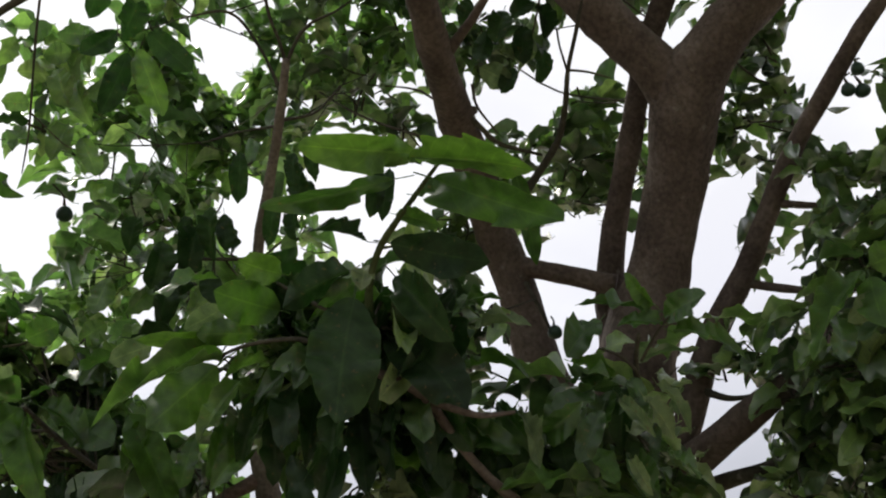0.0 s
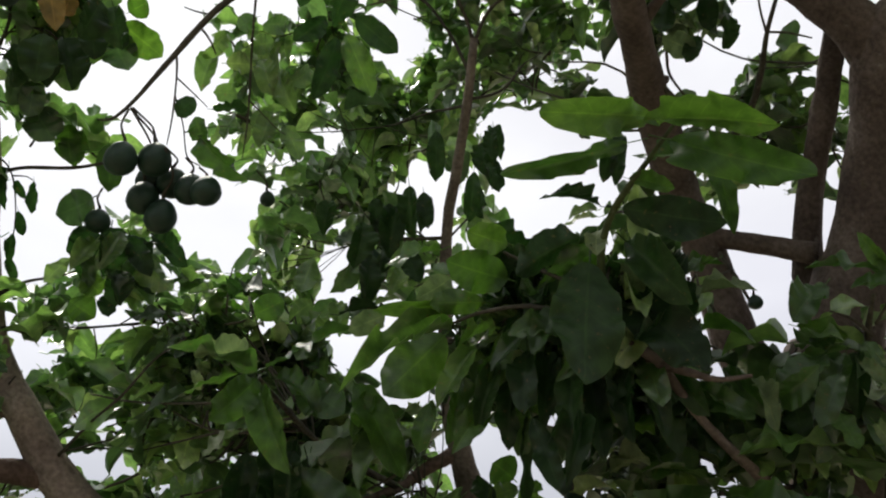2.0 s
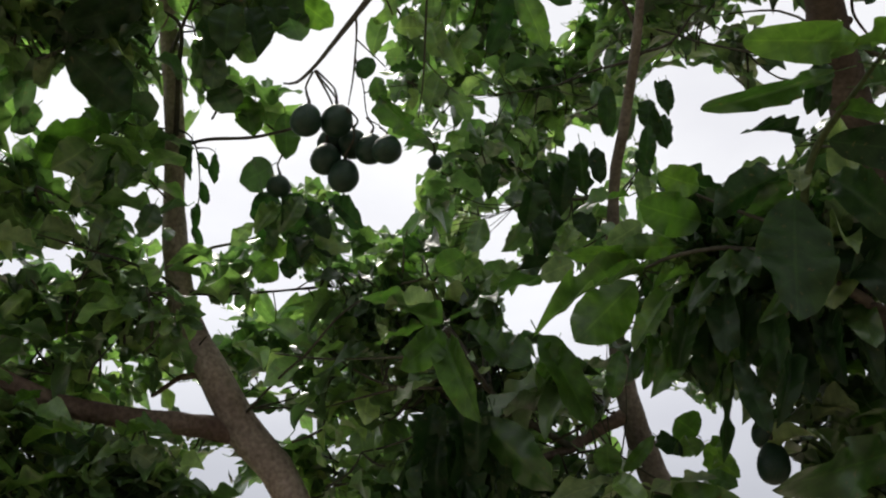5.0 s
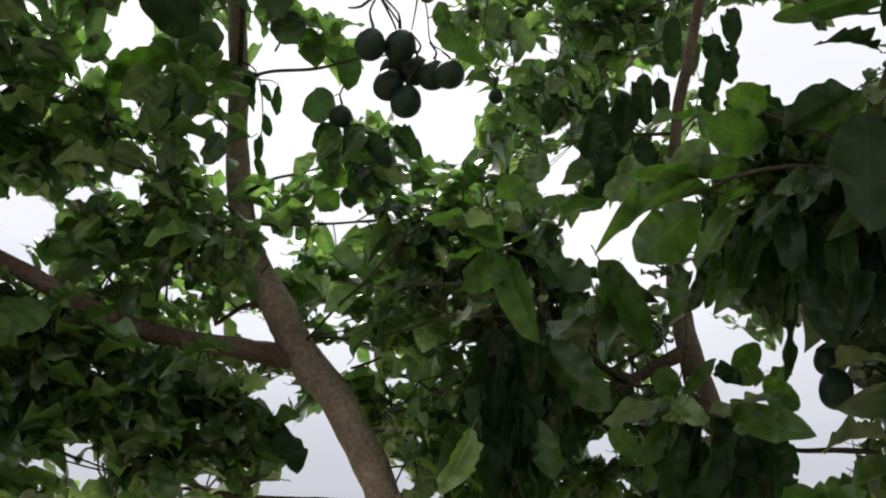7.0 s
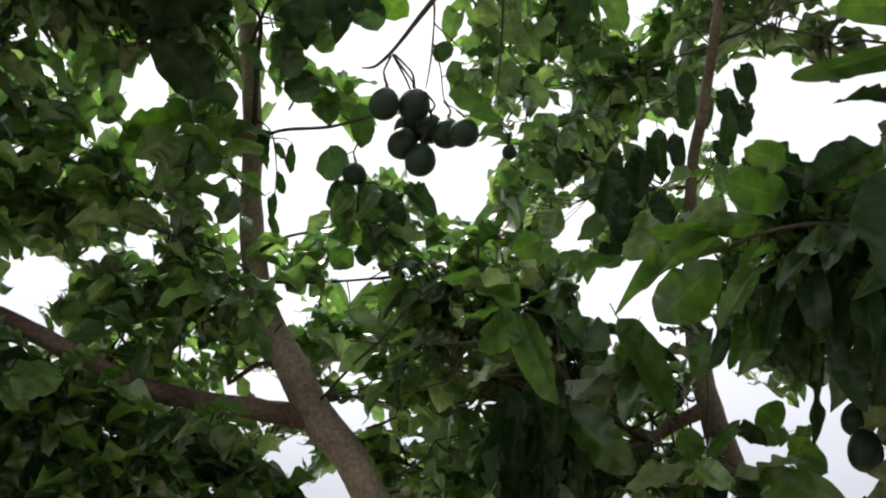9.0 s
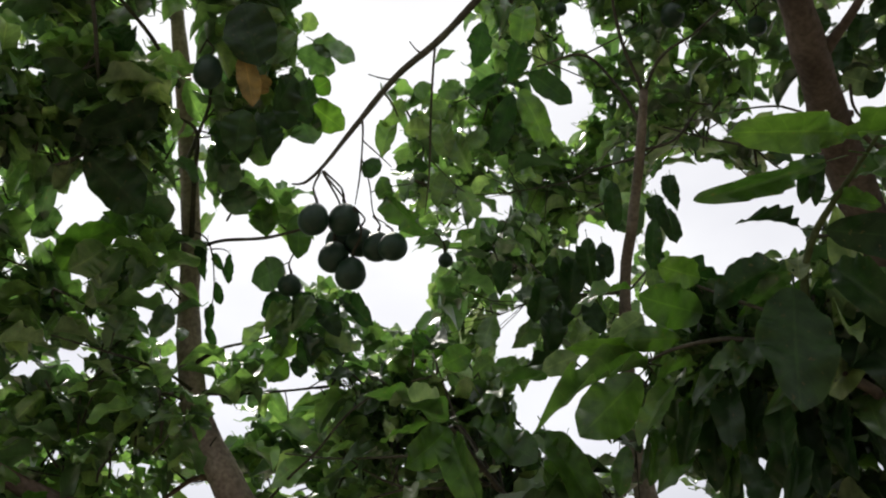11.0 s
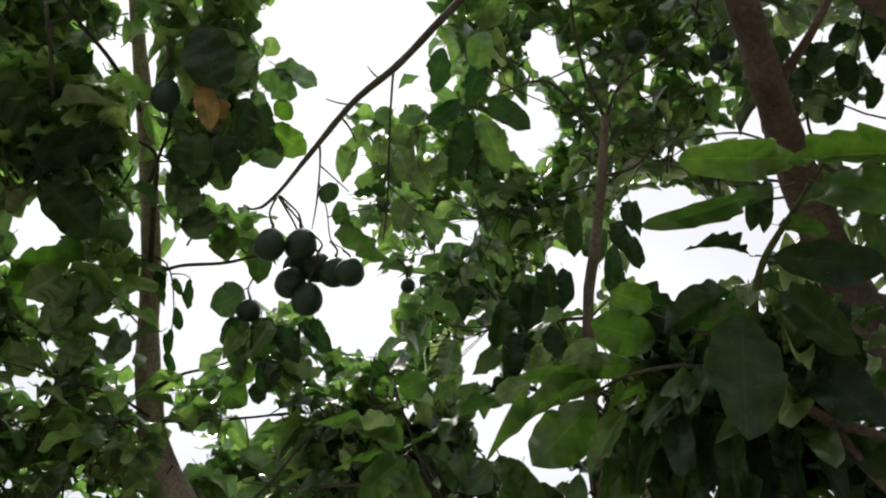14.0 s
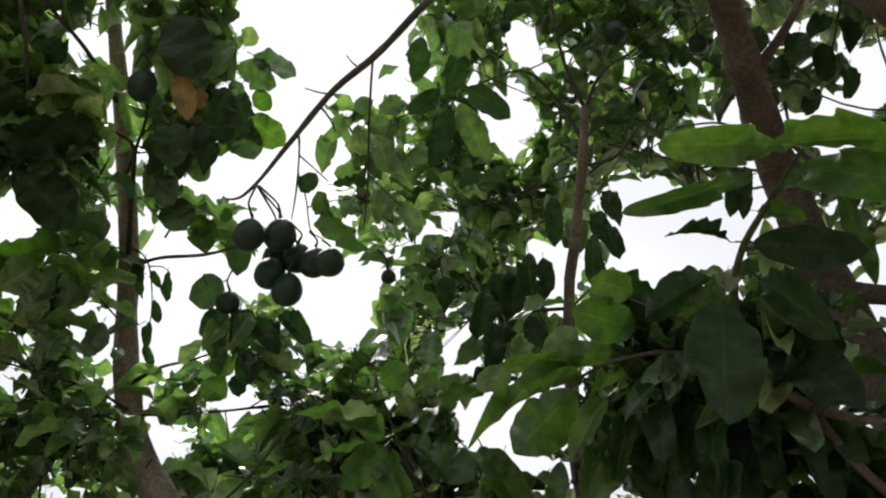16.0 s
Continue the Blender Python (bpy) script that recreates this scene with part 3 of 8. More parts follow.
# ---- fruit ----
def avocado(x, y, z, width, height, hang, tilt=0.0, label="unripe dark green avocado hanging among leaves"):
    """A pear-shaped fruit round (x, y, z), on a stalk that hangs from the point hang."""
    root = new("avocado")
    root.location = (x, y, z)
    tagged(root, label, "fruit", "avocados on the trees")
    verts, faces, rows, cols = [], [], 14, 18
    for i in range(rows + 1):
        t = i / rows
        a = math.pi * t
        r = math.sin(a) * width / 2 * (1 - 0.16 * math.cos(a))
        h = math.cos(a) * height / 2
        for k in range(cols):
            b = 2 * math.pi * k / cols
            px, pz = r * math.cos(b) + math.sin(tilt) * h, h * math.cos(tilt)
            verts.append((px, r * math.sin(b), pz))
    for i in range(rows):
        for k in range(cols):
            p, q = i * cols + k, i * cols + (k + 1) % cols
            faces.append((p, q, q + cols, p + cols))
    body = solid("fruit_body", verts, faces, M_FRUIT, root)
    top = np.array((math.sin(tilt) * height / 2, 0, math.cos(tilt) * height / 2))
    end = np.array(hang) - np.array((x, y, z))
    mid = (top + end) / 2 + np.array((0.15 * np.linalg.norm(end - top), 0, 0)) * (1 if x > hang[0] else -1)
    v, f = [], []
    tube(v, f, [(*(top - (0, 0, 0.006)), 0.0055), (*(top + (end - top) * 0.12), 0.0042), (*mid, 0.0026), (*end, 0.0030)], 0.012, 7, 0.15)
    solid("stalk", v, f, M_TWIG, root, "thin green brown fruit stalk")
    return root


# ---- trees: trunks and limbs ----
tree("L", 0.18, 2.94, "young avocado tree with a leaning forked grey brown trunk")
wood("trunk", "L", [(0.180, 2.942, -0.050, 0.0900), (0.160, 2.920, 0.700, 0.0720), (0.112, 2.826, 1.700, 0.0540), (0.062, 2.800, 1.845, 0.0525), (-0.020, 2.751, 1.997, 0.0520), (-0.116, 2.721, 2.135, 0.0530), (-0.228, 2.686, 2.255, 0.0513), (-0.330, 2.676, 2.422, 0.0470), (-0.415, 2.668, 2.560, 0.0426), (-0.459, 2.646, 2.719, 0.0379), (-0.488, 2.607, 2.895, 0.0349), (-0.495, 2.516, 3.045, 0.0312), (-0.515, 2.395, 3.215, 0.0284), (-0.543, 2.235, 3.415, 0.0266), (-0.575, 2.073, 3.583, 0.0229), (-0.596, 1.930, 3.712, 0.0184), (-0.620, 1.687, 3.898, 0.0128), (-0.638, 1.461, 4.039, 0.0055)], M_HAZED_GREYBARK, knobs=((0.42, 0.016), (0.6, 0.012)))
wood("limb", "L", [(-0.234, 2.692, 2.231, 0.0342), (-0.326, 2.683, 2.240, 0.0342), (-0.438, 2.650, 2.241, 0.0297), (-0.592, 2.604, 2.240, 0.0287), (-0.740, 2.544, 2.258, 0.0284), (-0.882, 2.464, 2.307, 0.0266), (-1.012, 2.382, 2.344, 0.0247), (-1.154, 2.251, 2.371, 0.0218), (-1.316, 2.081, 2.422, 0.0159), (-1.455, 1.953, 2.494, 0.0071)], M_REDBARK)
wood("limb", "L", [(0.075, 2.829, 1.795, 0.0380), (0.018, 2.818, 1.822, 0.0290), (-0.060, 2.789, 1.827, 0.0231), (-0.216, 2.767, 1.823, 0.0204), (-0.354, 2.777, 1.828, 0.0171), (-0.458, 2.813, 1.851, 0.0122), (-0.550, 2.845, 1.892, 0.0062)], M_BARK)
wood("branch", "L", [(-0.213, 2.659, 2.275, 0.0053), (-0.122, 2.455, 2.325, 0.0039), (-0.052, 2.335, 2.361, 0.0037), (0.019, 2.220, 2.423, 0.0031), (0.091, 2.152, 2.464, 0.0020)], M_TWIG)
wood("branch", "L", [(-0.476, 2.507, 3.063, 0.0071), (-0.390, 2.415, 3.039, 0.0056), (-0.251, 2.328, 3.008, 0.0054), (-0.121, 2.224, 2.990, 0.0041), (-0.043, 2.174, 2.974, 0.0022)], M_TWIG)
wood("branch", "L", [(-0.445, 2.598, 2.706, 0.0074), (-0.360, 2.537, 2.736, 0.0049), (-0.259, 2.485, 2.745, 0.0036), (-0.162, 2.468, 2.785, 0.0030)], M_TWIG)
wood("branch", "L", [(-0.421, 2.636, 2.631, 0.0074), (-0.319, 2.643, 2.639, 0.0056), (-0.165, 2.643, 2.658, 0.0043), (0.009, 2.629, 2.685, 0.0031)], M_TWIG)
wood("branch", "L", [(-0.439, 2.631, 2.636, 0.0056), (-0.504, 2.462, 2.620, 0.0041), (-0.626, 2.332, 2.606, 0.0034), (-0.757, 2.241, 2.603, 0.0022)], M_TWIG)
wood("branch", "L", [(-0.253, 2.771, 2.315, 0.0062), (-0.392, 2.826, 2.434, 0.0090), (-0.520, 2.930, 2.391, 0.0060)], M_REDBARK)
wood("branch", "L", [(-0.554, 2.212, 3.439, 0.0090), (-0.613, 1.990, 3.435, 0.0061), (-0.689, 1.821, 3.431, 0.0053), (-0.713, 1.688, 3.403, 0.0034)], M_TWIG)
wood("branch", "L", [(-0.672, 1.825, 3.132, 0.0049), (-0.682, 1.740, 3.220, 0.0055), (-0.696, 1.652, 3.301, 0.0049)], M_TWIG)
wood("branch", "L", [(-0.481, 2.400, 3.034, 0.0087), (-0.478, 2.256, 3.159, 0.0073), (-0.473, 2.138, 3.233, 0.0060), (-0.544, 2.057, 3.229, 0.0035), (-0.616, 1.909, 3.218, 0.0022)], M_TWIG)
wood("branch", "L", [(-0.516, 2.304, 3.254, 0.0076), (-0.472, 2.177, 3.266, 0.0055), (-0.433, 2.052, 3.270, 0.0047), (-0.430, 1.985, 3.270, 0.0029)], M_TWIG)
tree("M", 1.155, 2.839, "slender avocado tree with a straight thin grey brown stem")
wood("trunk", "M", [(1.155, 2.839, -0.050, 0.0700), (1.145, 2.819, 0.600, 0.0620), (1.131, 2.671, 1.876, 0.0490), (1.012, 2.645, 2.148, 0.0415), (0.967, 2.626, 2.280, 0.0397), (0.916, 2.575, 2.422, 0.0322), (0.872, 2.489, 2.589, 0.0248), (0.838, 2.324, 2.933, 0.0183), (0.827, 2.190, 3.051, 0.0163), (0.821, 2.076, 3.156, 0.0144), (0.810, 1.968, 3.259, 0.0134), (0.801, 1.894, 3.344, 0.0118)], M_DULLBARK, knobs=((0.5, 0.014), (0.8, 0.008)))
wood("limb", "M", [(0.803, 1.905, 3.332, 0.0069), (0.770, 1.869, 3.383, 0.0057), (0.729, 1.829, 3.438, 0.0052), (0.689, 1.766, 3.538, 0.0046), (0.651, 1.662, 3.675, 0.0041), (0.603, 1.531, 3.845, 0.0030)], M_TWIG)
wood("limb", "M", [(0.803, 1.905, 3.332, 0.0063), (0.821, 1.843, 3.388, 0.0052), (0.846, 1.786, 3.403, 0.0046), (0.899, 1.741, 3.422, 0.0034), (0.966, 1.681, 3.472, 0.0029)], M_TWIG)
wood("limb", "M", [(0.813, 1.967, 3.259, 0.0069), (0.741, 1.944, 3.392, 0.0052), (0.644, 1.941, 3.501, 0.0048), (0.516, 1.993, 3.485, 0.0030)], M_TWIG)
wood("limb", "M", [(0.949, 2.618, 2.330, 0.0271), (0.843, 2.621, 2.272, 0.0195), (0.751, 2.616, 2.211, 0.0165), (0.615, 2.567, 2.151, 0.0101)], M_REDBARK)
wood("branch", "M", [(0.817, 2.036, 3.208, 0.0058), (0.733, 2.147, 3.240, 0.0035), (0.648, 2.236, 3.242, 0.0030), (0.521, 2.320, 3.255, 0.0024)], M_TWIG)
wood("branch", "M", [(0.847, 2.330, 2.918, 0.0071), (0.717, 2.370, 2.919, 0.0053), (0.617, 2.397, 2.919, 0.0041), (0.550, 2.421, 2.903, 0.0024)], M_TWIG)
wood("branch", "M", [(0.813, 2.010, 3.209, 0.0052), (0.917, 1.998, 3.254, 0.0041), (0.984, 1.960, 3.340, 0.0030)], M_TWIG)
wood("fruiting_branch", "M", [(0.603, 1.531, 3.845, 0.0139), (0.461, 1.561, 3.607, 0.0121), (0.282, 1.562, 3.312, 0.0102), (0.174, 1.631, 3.192, 0.0093), (0.072, 1.684, 3.100, 0.0078), (-0.026, 1.761, 2.980, 0.0063), (-0.087, 1.815, 2.907, 0.0049), (-0.130, 1.840, 2.868, 0.0035), (-0.161, 1.841, 2.862, 0.0021)], M_TWIG, knobs=((0.55, 0.004), (0.7, 0.004)))
wood("branch", "M", [(0.166, 1.639, 3.185, 0.0029), (0.163, 1.654, 3.170, 0.0029), (0.167, 1.739, 3.079, 0.0029), (0.178, 1.854, 2.936, 0.0024), (0.176, 1.915, 2.853, 0.0014)], M_TWIG)
wood("branch", "M", [(0.133, 1.651, 3.153, 0.0024), (0.114, 1.647, 3.165, 0.0019), (0.098, 1.629, 3.170, 0.0014)], M_TWIG)
wood("branch", "M", [(0.061, 1.689, 3.094, 0.0024), (0.031, 1.681, 3.089, 0.0019), (0.004, 1.669, 3.086, 0.0014)], M_TWIG)
wood("branch", "M", [(0.040, 1.706, 3.069, 0.0029), (0.055, 1.714, 3.059, 0.0029), (0.071, 1.730, 3.048, 0.0024), (0.086, 1.748, 3.027, 0.0019)], M_TWIG)
wood("branch", "M", [(-0.004, 1.745, 3.008, 0.0029), (-0.000, 1.751, 2.993, 0.0029), (0.003, 1.776, 2.961, 0.0024), (0.003, 1.819, 2.890, 0.0024), (-0.003, 1.861, 2.831, 0.0014)], M_TWIG)
wood("branch", "M", [(0.003, 1.775, 2.964, 0.0024), (0.047, 1.795, 2.938, 0.0019), (0.079, 1.810, 2.918, 0.0014)], M_TWIG)
wood("branch", "M", [(0.004, 1.802, 2.929, 0.0024), (0.028, 1.830, 2.875, 0.0019), (0.045, 1.873, 2.814, 0.0019), (0.077, 1.884, 2.798, 0.0014)], M_TWIG)
wood("branch", "M", [(0.034, 1.842, 2.859, 0.0019), (0.081, 1.831, 2.873, 0.0014), (0.135, 1.823, 2.882, 0.0012)], M_TWIG)
wood("branch", "M", [(0.174, 1.829, 2.970, 0.0020), (0.256, 1.903, 2.945, 0.0015), (0.284, 1.949, 2.963, 0.0012)], M_TWIG)
tree("R", 1.899, 2.132, "old avocado tree with a thick trunk that forks")
wood("trunk", "R", [(1.899, 2.132, -0.050, 0.2200), (1.899, 2.122, 0.500, 0.1700), (1.859, 2.025, 2.247, 0.1411), (1.850, 1.933, 2.437, 0.1269), (1.860, 1.864, 2.587, 0.1142), (1.878, 1.761, 2.761, 0.0914), (1.879, 1.643, 2.943, 0.0829), (1.867, 1.550, 3.078, 0.0914), (1.851, 1.469, 3.187, 0.1032), (1.868, 1.382, 3.257, 0.0846), (1.896, 1.290, 3.314, 0.0745), (1.925, 1.194, 3.363, 0.0711), (1.952, 1.061, 3.434, 0.0626), (1.966, 0.862, 3.541, 0.0423), (1.953, 0.676, 3.640, 0.0169)], knobs=((0.45, 0.02), (0.62, 0.018)))
wood("limb", "R", [(1.846, 1.513, 3.146, 0.0677), (1.774, 1.480, 3.255, 0.0711), (1.682, 1.479, 3.340, 0.0660), (1.563, 1.478, 3.438, 0.0643), (1.425, 1.497, 3.590, 0.0586), (1.249, 1.478, 3.772, 0.0439), (1.060, 1.392, 3.914, 0.0219)])
wood("limb", "R", [(1.870, 2.000, 2.566, 0.0544), (1.841, 1.947, 2.783, 0.0442), (1.839, 1.872, 2.961, 0.0391), (1.842, 1.780, 3.112, 0.0375), (1.840, 1.704, 3.230, 0.0376), (1.834, 1.585, 3.400, 0.0379), (1.841, 1.498, 3.508, 0.0363), (1.846, 1.364, 3.615, 0.0327), (1.825, 1.178, 3.761, 0.0182)])
wood("limb", "R", [(1.846, 2.188, 2.233, 0.0750), (1.733, 2.161, 2.464, 0.0742), (1.653, 2.125, 2.627, 0.0702), (1.580, 2.077, 2.825, 0.0649), (1.464, 1.991, 3.000, 0.0605), (1.285, 1.793, 3.134, 0.0554), (1.126, 1.577, 3.165, 0.0452), (1.020, 1.432, 3.203, 0.0389), (0.938, 1.326, 3.263, 0.0351), (0.850, 1.217, 3.373, 0.0251), (0.764, 1.091, 3.479, 0.0097)], knobs=((0.6, 0.015),))
wood("limb", "R", [(1.572, 2.036, 2.863, 0.0348), (1.639, 1.985, 2.830, 0.0294), (1.724, 1.921, 2.790, 0.0292), (1.803, 1.868, 2.753, 0.0342)])
wood("limb", "R", [(1.891, 1.915, 2.175, 0.0664), (1.896, 1.817, 2.276, 0.0440), (1.924, 1.749, 2.401, 0.0375), (1.955, 1.656, 2.552, 0.0359), (1.997, 1.545, 2.679, 0.0326), (2.017, 1.437, 2.811, 0.0277), (2.032, 1.311, 2.946, 0.0261), (2.053, 1.191, 3.044, 0.0244), (2.063, 1.098, 3.115, 0.0220), (2.076, 0.993, 3.183, 0.0204), (2.102, 0.838, 3.258, 0.0163), (2.077, 0.682, 3.370, 0.0073)])
wood("limb", "R", [(1.867, 1.896, 2.170, 0.0575), (1.892, 1.771, 2.211, 0.0496), (1.924, 1.659, 2.258, 0.0423), (2.004, 1.555, 2.331, 0.0361), (2.175, 1.554, 2.437, 0.0282), (2.315, 1.558, 2.587, 0.0158), (2.396, 1.543, 2.733, 0.0073)])
wood("branch", "R", [(2.000, 1.558, 2.651, 0.0147), (2.065, 1.506, 2.620, 0.0122), (2.098, 1.411, 2.575, 0.0096), (2.140, 1.295, 2.538, 0.0063)])
wood("branch", "R", [(2.028, 1.412, 2.826, 0.0114), (2.070, 1.351, 2.794, 0.0097), (2.115, 1.270, 2.755, 0.0072), (2.130, 1.191, 2.709, 0.0047)])
wood("branch", "R", [(1.536, 1.881, 3.031, 0.0136), (1.565, 1.730, 3.116, 0.0109), (1.524, 1.606, 3.153, 0.0089), (1.456, 1.477, 3.169, 0.0070), (1.414, 1.366, 3.194, 0.0053), (1.382, 1.278, 3.223, 0.0037)], M_TWIG)
wood("branch", "R", [(1.453, 1.476, 3.169, 0.0046), (1.507, 1.460, 3.165, 0.0039), (1.578, 1.457, 3.161, 0.0024)], M_TWIG)
wood("branch", "R", [(1.452, 1.476, 3.169, 0.0039), (1.394, 1.414, 3.189, 0.0030), (1.360, 1.369, 3.200, 0.0022)], M_TWIG)
wood("branch", "R", [(1.237, 1.692, 3.142, 0.0094), (1.319, 1.736, 3.123, 0.0080), (1.404, 1.779, 3.112, 0.0066), (1.530, 1.759, 3.087, 0.0042)], M_TWIG)
wood("branch", "R", [(1.232, 1.607, 3.158, 0.0039), (1.285, 1.682, 3.148, 0.0040), (1.382, 1.751, 3.128, 0.0033)], M_TWIG)
wood("limb", "R", [(1.113, 1.563, 3.169, 0.0211), (1.128, 1.490, 3.183, 0.0148), (1.139, 1.411, 3.196, 0.0123), (1.144, 1.336, 3.215, 0.0100), (1.153, 1.233, 3.253, 0.0056)])
wood("branch", "R", [(1.562, 1.982, 2.781, 0.0068), (1.581, 1.952, 2.689, 0.0058), (1.616, 1.960, 2.625, 0.0042)], M_TWIG)
wood("branch", "R", [(1.920, 1.728, 2.394, 0.0113), (1.956, 1.667, 2.354, 0.0080), (2.008, 1.617, 2.350, 0.0056)], M_TWIG)
wood("branch", "R", [(1.908, 1.908, 2.143, 0.0282), (1.957, 1.730, 2.151, 0.0208), (2.014, 1.599, 2.166, 0.0157), (2.035, 1.493, 2.198, 0.0092)], M_TWIG)
wood("low_limb", "R", [(1.879, 2.112, 0.950, 0.0450), (1.505, 1.728, 1.915, 0.0172), (1.271, 1.568, 2.009, 0.0128), (1.110, 1.475, 2.071, 0.0100), (1.026, 1.455, 2.146, 0.0093), (0.953, 1.422, 2.216, 0.0102), (0.888, 1.423, 2.244, 0.0101), (0.838, 1.418, 2.262, 0.0083), (0.801, 1.371, 2.297, 0.0070)])
wood("branch", "R", [(0.958, 1.423, 2.206, 0.0085), (1.005, 1.401, 2.187, 0.0085), (1.050, 1.378, 2.168, 0.0062), (1.118, 1.364, 2.175, 0.0040)])
wood("shoot", "R", [(0.853, 1.406, 2.293, 0.0093), (0.826, 1.371, 2.346, 0.0087), (0.812, 1.330, 2.397, 0.0080), (0.814, 1.280, 2.445, 0.0069), (0.830, 1.230, 2.480, 0.0057), (0.846, 1.181, 2.508, 0.0046), (0.863, 1.141, 2.537, 0.0036), (0.876, 1.107, 2.558, 0.0026)], M_SHOOT)
wood("branch", "R", [(0.843, 1.402, 2.314, 0.0077), (0.773, 1.431, 2.306, 0.0060), (0.708, 1.476, 2.328, 0.0050), (0.633, 1.529, 2.328, 0.0040), (0.594, 1.603, 2.328, 0.0029)], M_TWIG)
wood("branch", "R", [(0.780, 1.417, 2.360, 0.0044), (0.723, 1.451, 2.403, 0.0039), (0.676, 1.488, 2.449, 0.0029)], M_TWIG)
wood("branch", "R", [(1.271, 1.568, 2.009, 0.0102), (1.200, 1.560, 1.996, 0.0076), (1.131, 1.548, 1.990, 0.0055)], M_TWIG)
wood("branch", "R", [(1.645, 1.678, 2.227, 0.0132), (1.524, 1.494, 2.278, 0.0094), (1.426, 1.361, 2.304, 0.0062), (1.397, 1.299, 2.343, 0.0042)], M_TWIG)
wood("branch", "R", [(1.423, 1.339, 2.297, 0.0037), (1.428, 1.273, 2.343, 0.0030), (1.431, 1.235, 2.359, 0.0018)], M_TWIG)
wood("branch", "R", [(1.271, 1.568, 2.009, 0.0080), (0.966, 1.494, 1.779, 0.0058), (0.660, 1.421, 1.670, 0.0040)], M_TWIG)
wood("branch", "M", [(0.751, 2.616, 2.211, 0.0122), (0.495, 2.355, 2.246, 0.0086), (0.347, 2.108, 2.272, 0.0063), (0.253, 1.949, 2.303, 0.0046)], M_TWIG)
wood("branch", "R", [(1.061, 1.876, 1.888, 0.0062), (1.010, 1.963, 1.905, 0.0063), (0.950, 2.051, 1.920, 0.0050), (0.829, 1.991, 1.945, 0.0048), (0.712, 1.929, 1.955, 0.0039), (0.639, 1.949, 1.992, 0.0033)], M_TWIG)
# unseen tree behind the camera, added so that its crown blocks light
tree("B", -0.9, -2.6, "unseen avocado tree added to block light overhead and behind")
wood("trunk", "B", [(-0.9, -2.6, -0.05, 0.2), (-0.9, -2.6, 0.8, 0.16), (-0.8, -2.5, 1.7, 0.14), (-0.6, -2.3, 2.6, 0.12), (-0.3, -1.9, 3.5, 0.09), (0.0, -1.5, 4.4, 0.05)])
wood("limb", "B", [(-0.7, -2.4, 2.3, 0.09), (-1.6, -2.0, 2.9, 0.07), (-2.4, -1.5, 3.4, 0.05), (-3.1, -1.0, 3.7, 0.02)])
wood("limb", "B", [(-0.5, -2.2, 2.8, 0.09), (0.6, -1.9, 3.2, 0.07), (1.6, -1.4, 3.6, 0.05), (2.5, -0.9, 3.8, 0.02)])
wood("limb", "B", [(-0.5, -2.1, 3.0, 0.07), (-0.4, -1.2, 3.5, 0.05), (-0.3, -0.6, 3.9, 0.03)])
wood("limb", "B", [(-0.8, -2.6, 2.5, 0.08), (-0.6, -3.6, 3.1, 0.06), (-0.3, -4.4, 3.5, 0.02)])
wood("branch", "R", [(1.426, 1.358, 2.278, 0.0037), (1.384, 1.352, 2.308, 0.0037), (1.333, 1.357, 2.325, 0.0024)], M_TWIG)
wood("branch", "L", [(-0.493, 2.458, 3.091, 0.0045), (-0.449, 2.438, 3.061, 0.0025), (-0.422, 2.459, 3.016, 0.0025), (-0.408, 2.511, 2.929, 0.0019), (-0.410, 2.567, 2.823, 0.0014)], M_TWIG)
wood("branch", "L", [(-0.424, 2.451, 3.028, 0.0025), (-0.390, 2.455, 3.033, 0.0019), (-0.369, 2.463, 3.024, 0.0014)], M_TWIG)

# ---- openings of the crowns, cut to fit the camera's view ----
air(0.032, 1.965, 3.570, 0.261, 0.131)
air(-0.152, 2.112, 3.407, 0.105, 0.139)
air(-0.154, 2.231, 3.263, 0.105, 0.105)
air(-0.264, 2.270, 3.194, 0.052, 0.070)
air(-0.325, 2.398, 2.988, 0.070, 0.165)
air(-0.231, 2.479, 2.868, 0.105, 0.087)
air(0.155, 2.453, 2.936, 0.115, 0.125)
air(0.024, 2.412, 3.011, 0.070, 0.105)
air(0.194, 1.913, 3.613, 0.105, 0.105)
air(0.637, 2.043, 3.398, 0.096, 0.049)
air(0.566, 2.030, 3.433, 0.052, 0.035)
air(1.024, 2.129, 3.112, 0.105, 0.096)
air(1.110, 2.160, 3.010, 0.139, 0.078)
air(0.750, 2.303, 3.013, 0.045, 0.105)
air(0.626, 2.529, 2.652, 0.073, 0.063)
air(0.705, 2.551, 2.552, 0.087, 0.035)
air(1.456, 1.754, 3.237, 0.105, 0.066)
air(-0.755, 2.231, 3.078, 0.070, 0.061)
air(-0.560, 2.445, 2.821, 0.049, 0.035)
air(-0.642, 1.982, 3.433, 0.052, 0.052)
air(0.948, 2.115, 3.177, 0.044, 0.070)
air(1.040, 2.118, 3.153, 0.148, 0.061)
air(1.050, 2.180, 3.049, 0.122, 0.070)
air(1.480, 1.817, 3.274, 0.105, 0.087)
air(1.380, 1.673, 3.501, 0.070, 0.031)
air(1.708, 1.939, 2.876, 0.113, 0.096)
air(1.719, 2.043, 2.658, 0.070, 0.105)
air(2.042, 1.680, 2.839, 0.078, 0.148)
air(2.216, 1.567, 2.719, 0.070, 0.070)
air(2.140, 1.251, 3.213, 0.087, 0.148)
air(2.258, 1.270, 3.034, 0.087, 0.052)
air(2.099, 1.853, 2.371, 0.096, 0.105)
air(2.146, 1.839, 2.278, 0.078, 0.087)
